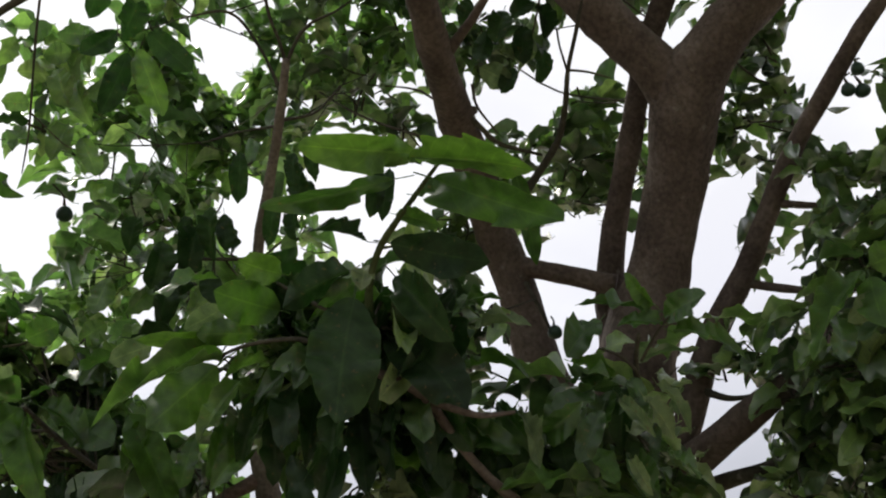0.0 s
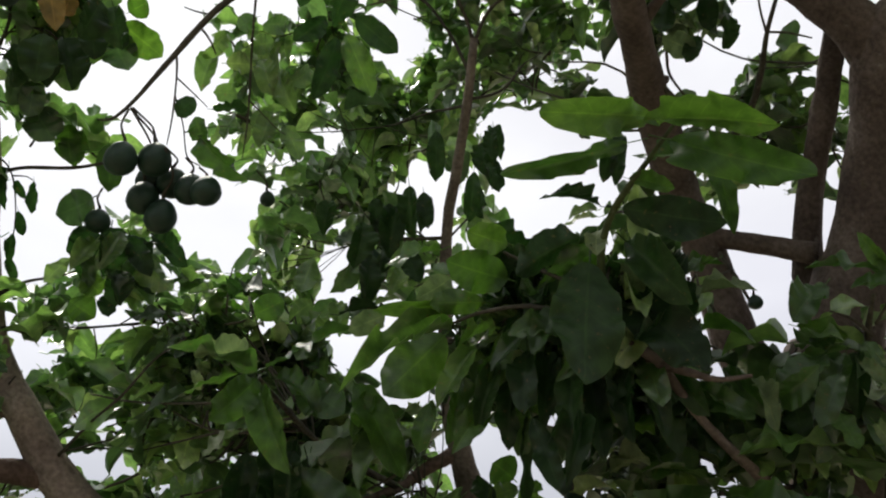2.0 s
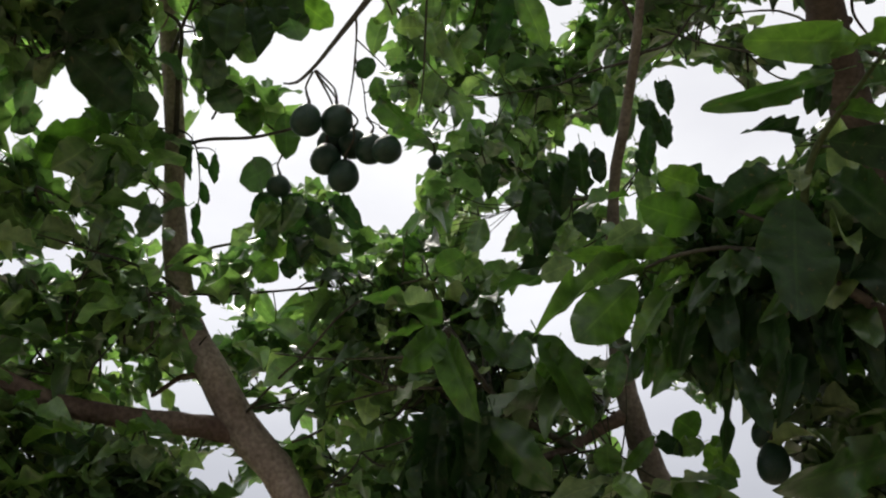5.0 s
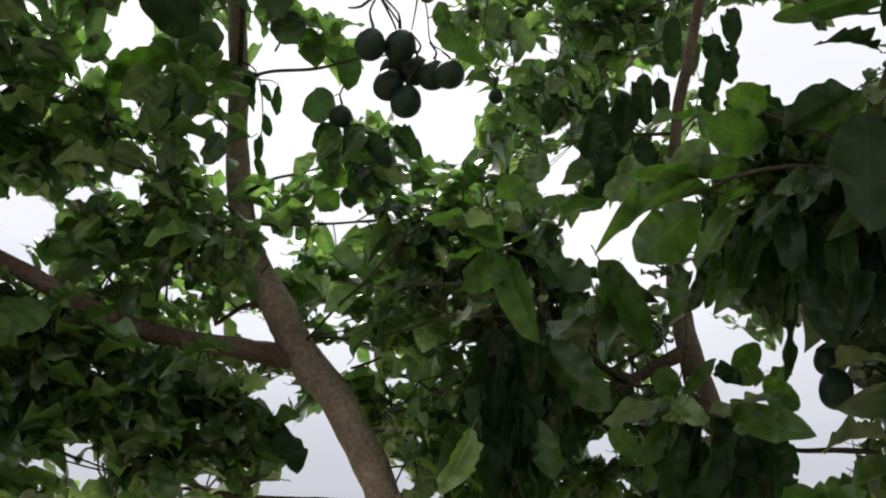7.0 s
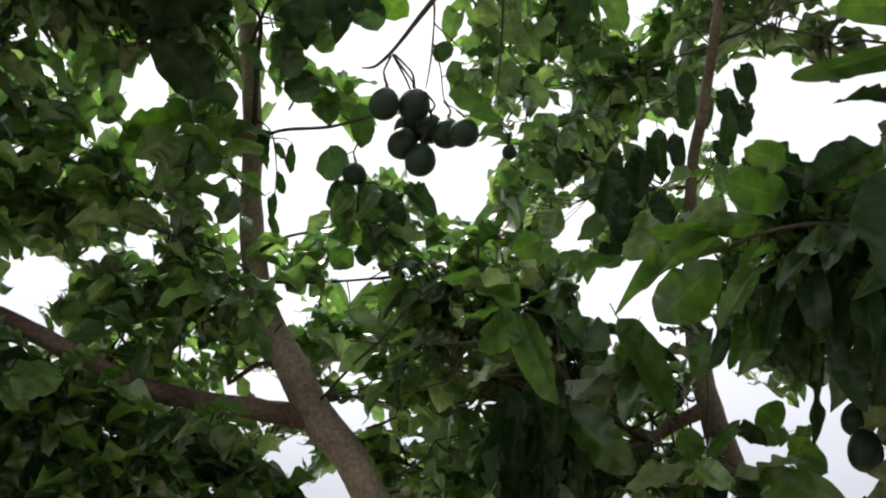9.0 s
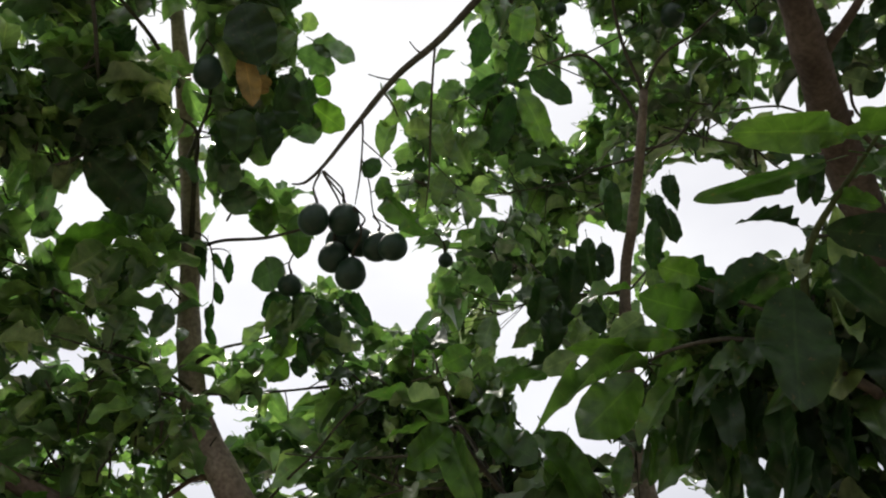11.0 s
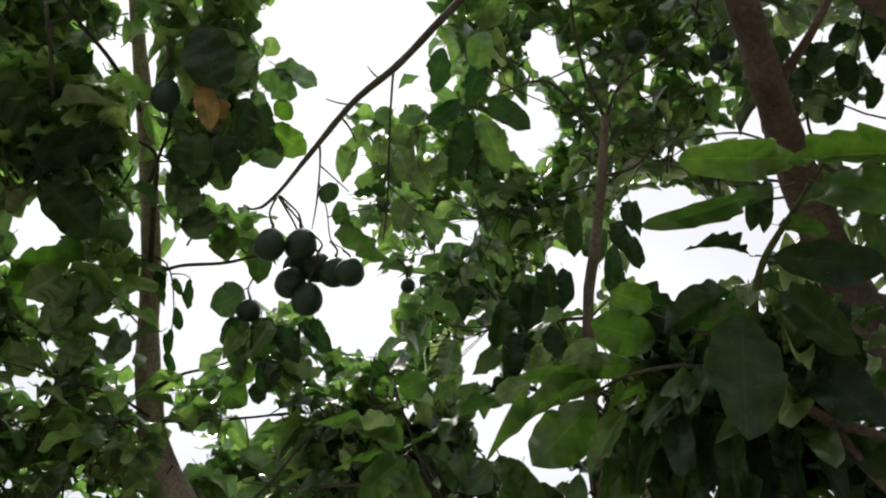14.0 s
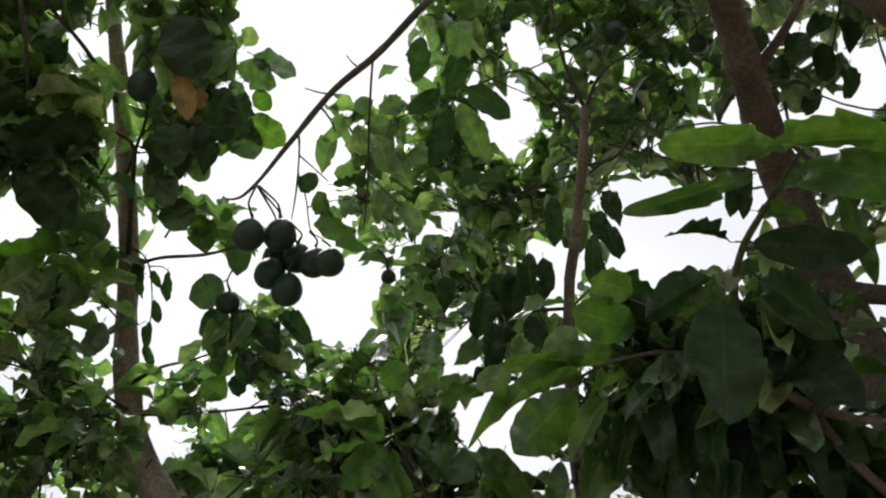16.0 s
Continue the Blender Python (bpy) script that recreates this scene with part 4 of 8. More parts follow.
air(2.072, 1.568, 2.956, 0.052, 0.070)
air(0.670, 2.468, 2.641, 0.148, 0.052)
air(0.802, 2.505, 2.455, 0.035, 0.024)
air(1.588, 1.659, 3.368, 0.096, 0.087)
air(1.117, 1.836, 3.478, 0.044, 0.017)
air(1.720, 1.517, 3.402, 0.044, 0.035)
air(2.161, 1.134, 3.286, 0.105, 0.070)
air(1.812, 1.455, 3.379, 0.035, 0.105)
air(0.708, 2.523, 2.455, 0.070, 0.044)
air(0.443, 2.266, 3.122, 0.052, 0.035)
air(1.022, 2.491, 2.293, 0.044, 0.044)
air(-0.117, 2.808, 1.968, 0.105, 0.131)
air(-0.061, 2.819, 1.907, 0.052, 0.052)
air(-0.066, 2.742, 2.250, 0.049, 0.031)
air(-0.370, 2.709, 2.313, 0.084, 0.061)
air(-0.308, 2.449, 2.904, 0.078, 0.105)
air(-0.350, 2.499, 2.810, 0.070, 0.087)
air(-0.749, 2.311, 2.993, 0.070, 0.070)
air(1.018, 2.101, 3.020, 0.122, 0.139)
air(1.196, 2.383, 2.329, 0.052, 0.157)
air(1.242, 2.438, 2.068, 0.105, 0.105)
air(0.674, 2.489, 2.616, 0.078, 0.105)
air(-1.019, 2.491, 2.495, 0.070, 0.061)
air(0.683, 2.688, 2.007, 0.056, 0.052)
air(1.216, 2.478, 1.956, 0.105, 0.070)
air(-0.906, 2.311, 2.915, 0.044, 0.035)
air(-0.111, 2.599, 2.635, 0.087, 0.044)
air(-0.094, 2.736, 2.272, 0.052, 0.038)
air(0.036, 2.800, 1.993, 0.021, 0.052)
air(-1.018, 2.548, 2.347, 0.044, 0.044)
air(-0.314, 2.773, 2.099, 0.070, 0.035)
air(0.337, 2.551, 2.658, 0.035, 0.026)
air(0.942, 2.495, 2.362, 0.035, 0.052)
air(-0.771, 2.501, 2.651, 0.052, 0.038)
air(-0.585, 2.487, 2.767, 0.031, 0.026)
air(-0.585, 2.430, 2.869, 0.038, 0.031)
air(-0.994, 2.485, 2.530, 0.078, 0.044)
air(-0.949, 2.277, 2.943, 0.044, 0.035)
air(-0.871, 2.497, 2.598, 0.044, 0.021)
air(-0.241, 2.505, 2.816, 0.044, 0.038)
air(-0.150, 2.580, 2.676, 0.070, 0.024)
air(-0.320, 2.532, 2.754, 0.044, 0.031)
air(-0.138, 2.703, 2.375, 0.035, 0.031)
air(-0.622, 2.647, 2.385, 0.044, 0.021)
air(-0.541, 2.664, 2.381, 0.035, 0.028)
air(-0.583, 2.620, 2.477, 0.026, 0.021)
air(-0.723, 2.688, 2.182, 0.028, 0.017)
air(-0.390, 2.743, 2.189, 0.024, 0.028)
air(-0.269, 2.763, 2.152, 0.035, 0.044)
air(-0.868, 2.717, 1.856, 0.028, 0.052)
air(-0.782, 2.741, 1.850, 0.031, 0.045)
air(-0.506, 2.783, 1.938, 0.031, 0.028)
air(0.049, 2.688, 2.405, 0.017, 0.024)
air(0.102, 2.751, 2.194, 0.024, 0.028)
air(-0.020, 2.690, 2.409, 0.017, 0.044)
air(0.524, 2.370, 2.915, 0.024, 0.035)
air(0.608, 2.357, 2.898, 0.017, 0.035)
air(0.510, 2.459, 2.767, 0.024, 0.024)
air(0.771, 2.261, 2.958, 0.052, 0.052)
air(0.735, 2.319, 2.890, 0.049, 0.021)
air(0.244, 2.536, 2.719, 0.024, 0.024)
air(0.791, 2.409, 2.695, 0.024, 0.035)
air(0.551, 2.562, 2.532, 0.024, 0.017)
air(0.981, 2.549, 2.140, 0.035, 0.024)
air(1.069, 2.422, 2.401, 0.024, 0.017)
air(0.930, 2.517, 2.315, 0.031, 0.042)
air(0.889, 2.559, 2.238, 0.024, 0.017)
air(0.202, 2.661, 2.445, 0.017, 0.028)
air(0.319, 2.704, 2.269, 0.024, 0.031)
air(0.240, 2.740, 2.184, 0.017, 0.024)
air(0.704, 1.897, 3.525, 0.052, 0.035)
air(0.623, 1.874, 3.571, 0.038, 0.052)
air(1.237, 1.690, 3.458, 0.024, 0.035)
air(0.933, 1.873, 3.456, 0.017, 0.017)
air(1.058, 1.747, 3.511, 0.017, 0.044)
air(0.495, 1.974, 3.509, 0.021, 0.035)
air(1.230, 1.849, 3.310, 0.021, 0.024)
air(1.392, 1.668, 3.372, 0.031, 0.021)
air(1.452, 1.581, 3.402, 0.035, 0.024)
air(0.554, 2.445, 2.857, 0.038, 0.049)
air(0.410, 2.420, 2.950, 0.017, 0.017)
air(0.156, 2.134, 3.389, 0.024, 0.021)
air(0.135, 2.228, 3.274, 0.024, 0.017)
air(0.463, 2.309, 3.112, 0.031, 0.024)
air(0.346, 2.236, 3.240, 0.024, 0.021)
air(0.584, 2.414, 2.902, 0.017, 0.028)
air(-0.770, 2.471, 2.640, 0.031, 0.035)
air(-0.730, 2.478, 2.654, 0.035, 0.038)
air(-0.300, 2.621, 2.537, 0.070, 0.052)
air(-0.362, 2.529, 2.733, 0.028, 0.031)
air(-0.442, 2.512, 2.737, 0.024, 0.028)
air(-0.209, 2.581, 2.659, 0.044, 0.021)
air(0.050, 2.554, 2.748, 0.031, 0.038)
air(-0.104, 2.611, 2.607, 0.031, 0.017)
air(0.199, 2.616, 2.592, 0.021, 0.017)
air(0.490, 2.420, 2.817, 0.028, 0.052)
air(0.515, 2.450, 2.742, 0.035, 0.035)
air(0.382, 2.473, 2.711, 0.028, 0.017)
air(0.330, 2.497, 2.654, 0.031, 0.014)
air(0.881, 2.322, 2.880, 0.035, 0.024)
air(1.123, 2.239, 2.894, 0.024, 0.021)
air(0.747, 2.340, 2.907, 0.038, 0.038)
air(1.141, 1.959, 3.320, 0.017, 0.021)
air(1.065, 1.999, 3.308, 0.017, 0.038)
air(0.936, 1.877, 3.511, 0.017, 0.035)
air(1.550, 2.182, 2.574, 0.035, 0.017)
air(1.472, 2.294, 2.364, 0.024, 0.017)
air(1.937, 1.970, 2.438, 0.024, 0.017)
air(1.855, 2.006, 2.513, 0.028, 0.017)
air(2.215, 1.677, 2.518, 0.044, 0.024)
air(2.312, 1.627, 2.375, 0.021, 0.017)
air(2.305, 1.571, 2.522, 0.017, 0.021)
air(2.304, 1.347, 2.875, 0.031, 0.024)
air(2.082, 1.475, 3.058, 0.017, 0.035)
air(2.301, 1.243, 2.997, 0.024, 0.017)
air(2.386, 1.533, 2.383, 0.017, 0.014)
air(2.331, 1.675, 2.166, 0.038, 0.024)
air(0.310, 2.610, 2.267, 0.052, 0.017)
air(0.569, 2.580, 2.315, 0.017, 0.014)
air(2.177, 1.763, 2.407, 0.028, 0.021)
air(2.228, 1.435, 2.892, 0.031, 0.028)
air(2.182, 1.546, 2.813, 0.021, 0.024)
air(1.031, 2.509, 2.255, 0.084, 0.122)
air(1.118, 2.490, 2.186, 0.096, 0.078)
air(1.216, 2.459, 2.125, 0.063, 0.063)
air(1.268, 2.413, 2.208, 0.024, 0.028)
air(1.266, 2.129, 2.876, 0.035, 0.052)
air(1.214, 2.061, 3.026, 0.105, 0.087)
air(0.587, 2.490, 2.615, 0.094, 0.056)
air(0.746, 2.452, 2.649, 0.056, 0.031)
air(0.699, 2.524, 2.458, 0.084, 0.031)
air(0.519, 2.436, 2.773, 0.042, 0.101)
air(1.839, 1.808, 2.928, 0.016, 0.105)
air(0.175, 2.388, 2.910, 0.065, 0.122, START)
air(0.099, 2.173, 3.272, 0.041, 0.065, START)
air(0.625, 2.481, 2.624, 0.122, 0.042, START)
air(0.700, 2.526, 2.452, 0.081, 0.039, START)
air(0.250, 2.043, 3.451, 0.073, 0.032, START)
air(1.050, 2.181, 3.046, 0.097, 0.065, START)
air(0.524, 2.451, 2.736, 0.036, 0.023, START)
air(0.842, 2.256, 3.024, 0.065, 0.036, START)
air(1.015, 2.496, 2.286, 0.036, 0.049, START)
air(1.435, 2.323, 2.327, 0.042, 0.042, START)
air(0.894, 2.520, 2.320, 0.024, 0.029, START)
air(1.290, 2.400, 2.281, 0.023, 0.032, START)
air(0.407, 2.279, 3.104, 0.045, 0.026, START)
air(0.489, 2.201, 3.218, 0.032, 0.016, START)
air(0.748, 2.288, 3.006, 0.032, 0.065, START)
air(0.336, 2.003, 3.508, 0.049, 0.045)
air(0.628, 2.091, 3.341, 0.073, 0.038)
air(0.578, 2.051, 3.402, 0.035, 0.024)
air(0.614, 1.914, 3.533, 0.038, 0.028)
air(0.420, 2.301, 3.129, 0.031, 0.035)
air(0.327, 2.349, 3.078, 0.024, 0.038)
air(1.043, 2.055, 3.190, 0.052, 0.024)
air(-0.789, 2.293, 2.998, 0.073, 0.059, LOW)
air(-0.771, 2.401, 2.839, 0.052, 0.042, LOW)
air(-1.034, 2.501, 2.465, 0.063, 0.077, LOW)
air(-0.755, 2.505, 2.656, 0.045, 0.024, LOW)
air(-0.563, 2.505, 2.742, 0.028, 0.049, LOW)
air(-0.558, 2.436, 2.866, 0.021, 0.038, LOW)
air(-0.796, 2.748, 1.844, 0.031, 0.045, LOW)
air(-0.967, 2.698, 1.841, 0.078, 0.021, LOW)
air(-0.548, 2.806, 1.804, 0.024, 0.031, LOW)
air(0.209, 2.054, 3.437, 0.042, 0.031, START)
air(0.297, 2.051, 3.441, 0.035, 0.028, START)
air(0.322, 2.334, 3.015, 0.035, 0.052, START)
air(0.082, 2.125, 3.338, 0.035, 0.042, START)
air(0.230, 2.423, 2.837, 0.052, 0.035, START)
air(0.406, 2.275, 3.111, 0.038, 0.031, START)
air(1.381, 2.336, 2.360, 0.035, 0.028)
air(0.608, 2.550, 2.602, 0.066, 0.070)

# ---- large leaves that hang near ----
leaf("R", (0.829, 1.135, 2.570), (0.613, 1.134, 2.541), 0.074, "young", (-0.35, -0.77, -0.74), 6)
leaf("R", (0.817, 1.135, 2.558), (0.990, 0.996, 2.486), 0.050, "young", (-0.35, -0.77, -0.23), 1)
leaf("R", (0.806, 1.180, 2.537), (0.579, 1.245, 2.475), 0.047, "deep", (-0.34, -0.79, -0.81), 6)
leaf("R", (0.862, 1.127, 2.519), (1.027, 0.983, 2.385), 0.077, "young", (-0.38, -0.77, -0.71), 6)
leaf("R", (0.810, 1.159, 2.566), (0.722, 1.144, 2.565), 0.045, "young", (-0.34, -0.78, -0.43), 0)
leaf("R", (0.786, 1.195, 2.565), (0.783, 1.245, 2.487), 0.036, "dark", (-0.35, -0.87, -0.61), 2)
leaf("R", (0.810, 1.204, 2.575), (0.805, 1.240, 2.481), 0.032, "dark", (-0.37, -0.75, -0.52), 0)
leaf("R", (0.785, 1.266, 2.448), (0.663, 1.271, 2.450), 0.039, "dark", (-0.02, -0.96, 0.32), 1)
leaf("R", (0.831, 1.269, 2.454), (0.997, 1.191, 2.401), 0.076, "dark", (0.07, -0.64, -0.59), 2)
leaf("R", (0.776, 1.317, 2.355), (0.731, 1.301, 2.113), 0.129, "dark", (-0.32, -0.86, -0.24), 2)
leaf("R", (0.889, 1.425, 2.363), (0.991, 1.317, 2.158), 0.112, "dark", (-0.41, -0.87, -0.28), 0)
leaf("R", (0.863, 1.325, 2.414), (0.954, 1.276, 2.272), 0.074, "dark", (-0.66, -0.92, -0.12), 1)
leaf("R", (0.854, 1.194, 2.521), (0.944, 1.153, 2.514), 0.042, "deep", (0.37, 0.41, 1.10), 1)
leaf("R", (0.826, 1.225, 2.491), (0.906, 1.202, 2.468), 0.031, "young", (-1.25, -0.56, 0.01), 1)
leaf("R", (0.717, 1.504, 2.246), (0.689, 1.478, 2.107), 0.055, "dark", (-0.75, -0.78, 0.65), 0)
leaf("R", (0.779, 1.558, 2.257), (0.750, 1.539, 2.093), 0.054, "dark", (-0.42, -1.24, -0.26), 3)
leaf("R", (0.803, 1.491, 2.203), (0.781, 1.465, 2.046), 0.057, "dark", (-0.33, -0.49, -0.03), 1)
leaf("R", (0.867, 1.539, 2.222), (0.864, 1.513, 2.037), 0.057, "dark", (-0.28, -0.57, -0.31), 0)
leaf("R", (0.902, 1.475, 2.205), (0.894, 1.443, 2.054), 0.051, "dark", (-0.62, -0.65, 0.63), 1)
leaf("R", (0.954, 1.482, 2.222), (0.972, 1.460, 2.072), 0.054, "dark", (-0.46, -1.12, -0.19), 5)
leaf("R", (0.797, 1.617, 2.193), (0.731, 1.625, 2.068), 0.051, "deep", (-1.00, -0.64, 0.61), 5)
leaf("R", (0.916, 1.607, 2.197), (0.874, 1.603, 2.056), 0.052, "dark", (-0.80, -0.81, 0.18), 4)
leaf("R", (0.690, 1.573, 2.290), (0.648, 1.570, 2.161), 0.046, "deep", (0.01, -1.49, 0.16), 3)
leaf("R", (1.014, 1.479, 2.214), (1.058, 1.431, 2.111), 0.050, "dark", (-0.19, -0.45, -0.20), 1)
leaf("R", (0.738, 1.502, 2.294), (0.644, 1.517, 2.201), 0.045, "deep", (-0.39, -0.78, 0.23), 1)
leaf("R", (0.811, 1.447, 2.258), (0.743, 1.446, 2.164), 0.046, "deep", (0.17, -1.26, -0.20), 3)
leaf("R", (0.903, 1.444, 2.230), (0.855, 1.453, 2.119), 0.048, "dark", (-0.67, -0.47, -0.28), 4)
leaf("R", (1.077, 1.513, 2.156), (1.102, 1.484, 2.037), 0.051, "dark", (-0.52, -1.30, 0.98), 0)
leaf("R", (0.714, 1.573, 2.239), (0.605, 1.566, 2.136), 0.052, "deep", (0.17, -0.02, 1.31), 1)
leaf("R", (0.659, 1.613, 2.151), (0.582, 1.589, 2.057), 0.052, "deep", (-0.08, -1.05, 0.23), 3)
leaf("R", (0.774, 1.436, 2.320), (0.699, 1.443, 2.215), 0.048, "deep", (-0.51, -0.46, -0.03), 0)
leaf("R", (1.011, 1.530, 2.205), (1.032, 1.516, 2.053), 0.056, "dark", (-0.59, -0.98, -0.17), 2)
leaf("R", (0.787, 1.440, 2.299), (0.661, 1.461, 2.256), 0.049, "deep", (0.10, -0.61, 0.45), 2)
leaf("R", (0.784, 1.359, 2.430), (0.668, 1.416, 2.364), 0.065, "dark", (0.14, 0.81, 1.11), 1)
leaf("R", (1.047, 1.308, 2.388), (0.960, 1.313, 2.344), 0.044, "deep", (-0.05, -0.31, 1.06), 0)
leaf("R", (0.810, 1.335, 2.435), (0.786, 1.307, 2.367), 0.043, "pale", (-0.41, -0.63, 0.10), 0)
leaf("R", (0.688, 1.508, 2.398), (0.552, 1.487, 2.415), 0.088, "young", (-0.20, -0.90, -0.35), 2)
leaf("R", (0.689, 1.496, 2.473), (0.592, 1.471, 2.479), 0.063, "young", (-0.19, -0.62, -0.28), 0)
leaf("R", (0.588, 1.568, 2.417), (0.516, 1.580, 2.368), 0.054, "pale", (-0.02, -1.11, -0.41), 2)
leaf("R", (0.658, 1.553, 2.362), (0.533, 1.543, 2.345), 0.050, "young", (-0.25, -0.86, -0.59), 4)
leaf("R", (0.589, 1.588, 2.368), (0.426, 1.582, 2.337), 0.037, "young", (-0.02, -0.82, -0.49), 0)
leaf("R", (0.465, 1.637, 2.350), (0.386, 1.620, 2.304), 0.051, "pale", (-0.19, -1.01, -0.34), 2)
leaf("R", (0.599, 1.615, 2.323), (0.368, 1.630, 2.176), 0.053, "deep", (-0.06, -0.69, 0.40), 3)
leaf("R", (0.598, 1.647, 2.322), (0.473, 1.687, 2.197), 0.114, "young", (-0.09, -0.93, -0.16), 4)
leaf("R", (0.745, 1.448, 2.368), (0.806, 1.356, 2.420), 0.040, "deep", (0.14, 0.18, 0.65), 2)
leaf("R", (0.688, 1.565, 2.311), (0.589, 1.565, 2.256), 0.052, "deep", (-0.11, -0.49, 1.42), 1)
leaf("R", (0.579, 1.592, 2.492), (0.452, 1.584, 2.432), 0.038, "deep", (0.16, -0.33, 0.83), 0)
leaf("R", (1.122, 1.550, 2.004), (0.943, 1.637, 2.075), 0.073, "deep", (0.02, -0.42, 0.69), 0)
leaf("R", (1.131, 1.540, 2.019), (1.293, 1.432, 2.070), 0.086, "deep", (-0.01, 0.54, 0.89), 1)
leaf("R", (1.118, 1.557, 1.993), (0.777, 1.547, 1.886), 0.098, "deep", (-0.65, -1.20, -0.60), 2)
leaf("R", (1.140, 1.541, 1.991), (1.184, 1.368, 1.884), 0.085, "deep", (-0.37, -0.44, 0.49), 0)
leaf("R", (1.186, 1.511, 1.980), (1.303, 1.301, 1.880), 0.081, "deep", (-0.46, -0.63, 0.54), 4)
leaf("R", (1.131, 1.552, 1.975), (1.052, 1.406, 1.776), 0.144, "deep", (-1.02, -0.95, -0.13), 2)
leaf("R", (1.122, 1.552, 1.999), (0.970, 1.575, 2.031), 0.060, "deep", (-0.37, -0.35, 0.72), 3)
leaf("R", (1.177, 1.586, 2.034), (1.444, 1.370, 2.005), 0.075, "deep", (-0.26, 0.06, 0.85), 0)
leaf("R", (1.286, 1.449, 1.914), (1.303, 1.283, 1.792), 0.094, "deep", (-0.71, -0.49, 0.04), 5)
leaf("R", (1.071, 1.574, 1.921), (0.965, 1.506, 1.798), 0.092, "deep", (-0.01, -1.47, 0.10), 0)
leaf("R", (0.957, 1.682, 1.867), (0.815, 1.683, 1.831), 0.072, "pale", (-0.25, -0.18, 1.22), 1)
leaf("R", (1.145, 1.558, 2.036), (1.197, 1.497, 2.107), 0.049, "deep", (0.18, 0.11, 1.01), 2)
leaf("R", (1.075, 1.511, 2.209), (1.145, 1.442, 2.096), 0.055, "deep", (-0.04, -0.82, 0.38), 0)
leaf("R", (1.177, 1.442, 2.199), (1.190, 1.413, 2.079), 0.031, "pale", (-0.32, -0.88, 1.08), 1)
leaf("R", (1.216, 1.429, 2.157), (1.264, 1.342, 2.201), 0.056, "deep", (-0.31, -0.07, -0.32), 3)
leaf("R", (1.306, 1.340, 2.184), (1.249, 1.364, 2.079), 0.050, "deep", (-0.75, -0.66, -0.07), 0)
leaf("R", (1.333, 1.308, 2.198), (1.369, 1.267, 2.110), 0.029, "pale", (-0.81, -0.53, 0.42), 3)
leaf("R", (1.316, 1.387, 2.120), (1.321, 1.356, 2.039), 0.058, "young", (-0.16, -0.91, 0.05), 2)
leaf("R", (1.355, 1.335, 2.086), (1.370, 1.305, 2.008), 0.026, "pale", (-0.81, -0.92, 0.25), 1)
leaf("R", (1.146, 1.505, 2.167), (1.120, 1.527, 2.086), 0.049, "dark", (-0.91, -0.74, 0.02), 5)
leaf("R", (1.270, 1.447, 2.170), (1.273, 1.441, 2.072), 0.054, "dark", (-0.57, -0.55, 0.21), 2)
leaf("R", (1.096, 1.583, 2.151), (1.141, 1.540, 2.079), 0.049, "dark", (-0.42, -0.69, 0.36), 4)
leaf("R", (1.419, 1.257, 2.392), (1.349, 1.252, 2.456), 0.029, "young", (-1.07, -0.48, -0.91), 1)
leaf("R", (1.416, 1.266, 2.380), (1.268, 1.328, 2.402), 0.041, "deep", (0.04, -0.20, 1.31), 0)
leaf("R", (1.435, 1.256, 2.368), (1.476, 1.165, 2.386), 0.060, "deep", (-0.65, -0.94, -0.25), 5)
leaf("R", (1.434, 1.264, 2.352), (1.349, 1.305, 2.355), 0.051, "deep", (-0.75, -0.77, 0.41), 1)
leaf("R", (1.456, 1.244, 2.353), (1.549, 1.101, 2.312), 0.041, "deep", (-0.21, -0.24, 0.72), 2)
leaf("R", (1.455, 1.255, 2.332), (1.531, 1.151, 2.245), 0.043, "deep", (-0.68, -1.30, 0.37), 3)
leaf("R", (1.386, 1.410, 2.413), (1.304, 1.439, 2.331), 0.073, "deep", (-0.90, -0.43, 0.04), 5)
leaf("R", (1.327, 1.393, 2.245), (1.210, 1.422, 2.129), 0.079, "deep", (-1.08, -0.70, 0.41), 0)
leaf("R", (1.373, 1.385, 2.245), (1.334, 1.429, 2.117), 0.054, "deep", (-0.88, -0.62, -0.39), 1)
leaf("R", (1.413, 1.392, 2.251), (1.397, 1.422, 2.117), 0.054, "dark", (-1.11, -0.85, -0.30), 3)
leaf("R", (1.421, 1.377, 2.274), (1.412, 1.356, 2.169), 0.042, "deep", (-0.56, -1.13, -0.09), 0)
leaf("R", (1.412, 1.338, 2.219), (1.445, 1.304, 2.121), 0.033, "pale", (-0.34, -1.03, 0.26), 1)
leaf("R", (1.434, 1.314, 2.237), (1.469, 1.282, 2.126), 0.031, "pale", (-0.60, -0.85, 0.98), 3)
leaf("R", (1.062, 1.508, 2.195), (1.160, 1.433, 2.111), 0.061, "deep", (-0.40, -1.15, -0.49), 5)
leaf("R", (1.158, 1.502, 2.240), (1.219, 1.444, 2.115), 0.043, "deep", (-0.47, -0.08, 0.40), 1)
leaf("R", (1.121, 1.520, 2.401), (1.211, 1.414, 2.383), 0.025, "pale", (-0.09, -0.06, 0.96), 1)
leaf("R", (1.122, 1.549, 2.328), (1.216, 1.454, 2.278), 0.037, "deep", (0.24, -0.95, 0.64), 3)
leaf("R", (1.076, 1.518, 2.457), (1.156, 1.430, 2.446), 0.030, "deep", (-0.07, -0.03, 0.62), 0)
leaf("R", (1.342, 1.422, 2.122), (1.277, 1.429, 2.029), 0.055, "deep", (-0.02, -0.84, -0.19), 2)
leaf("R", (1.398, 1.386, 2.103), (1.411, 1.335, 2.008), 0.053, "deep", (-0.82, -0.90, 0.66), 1)
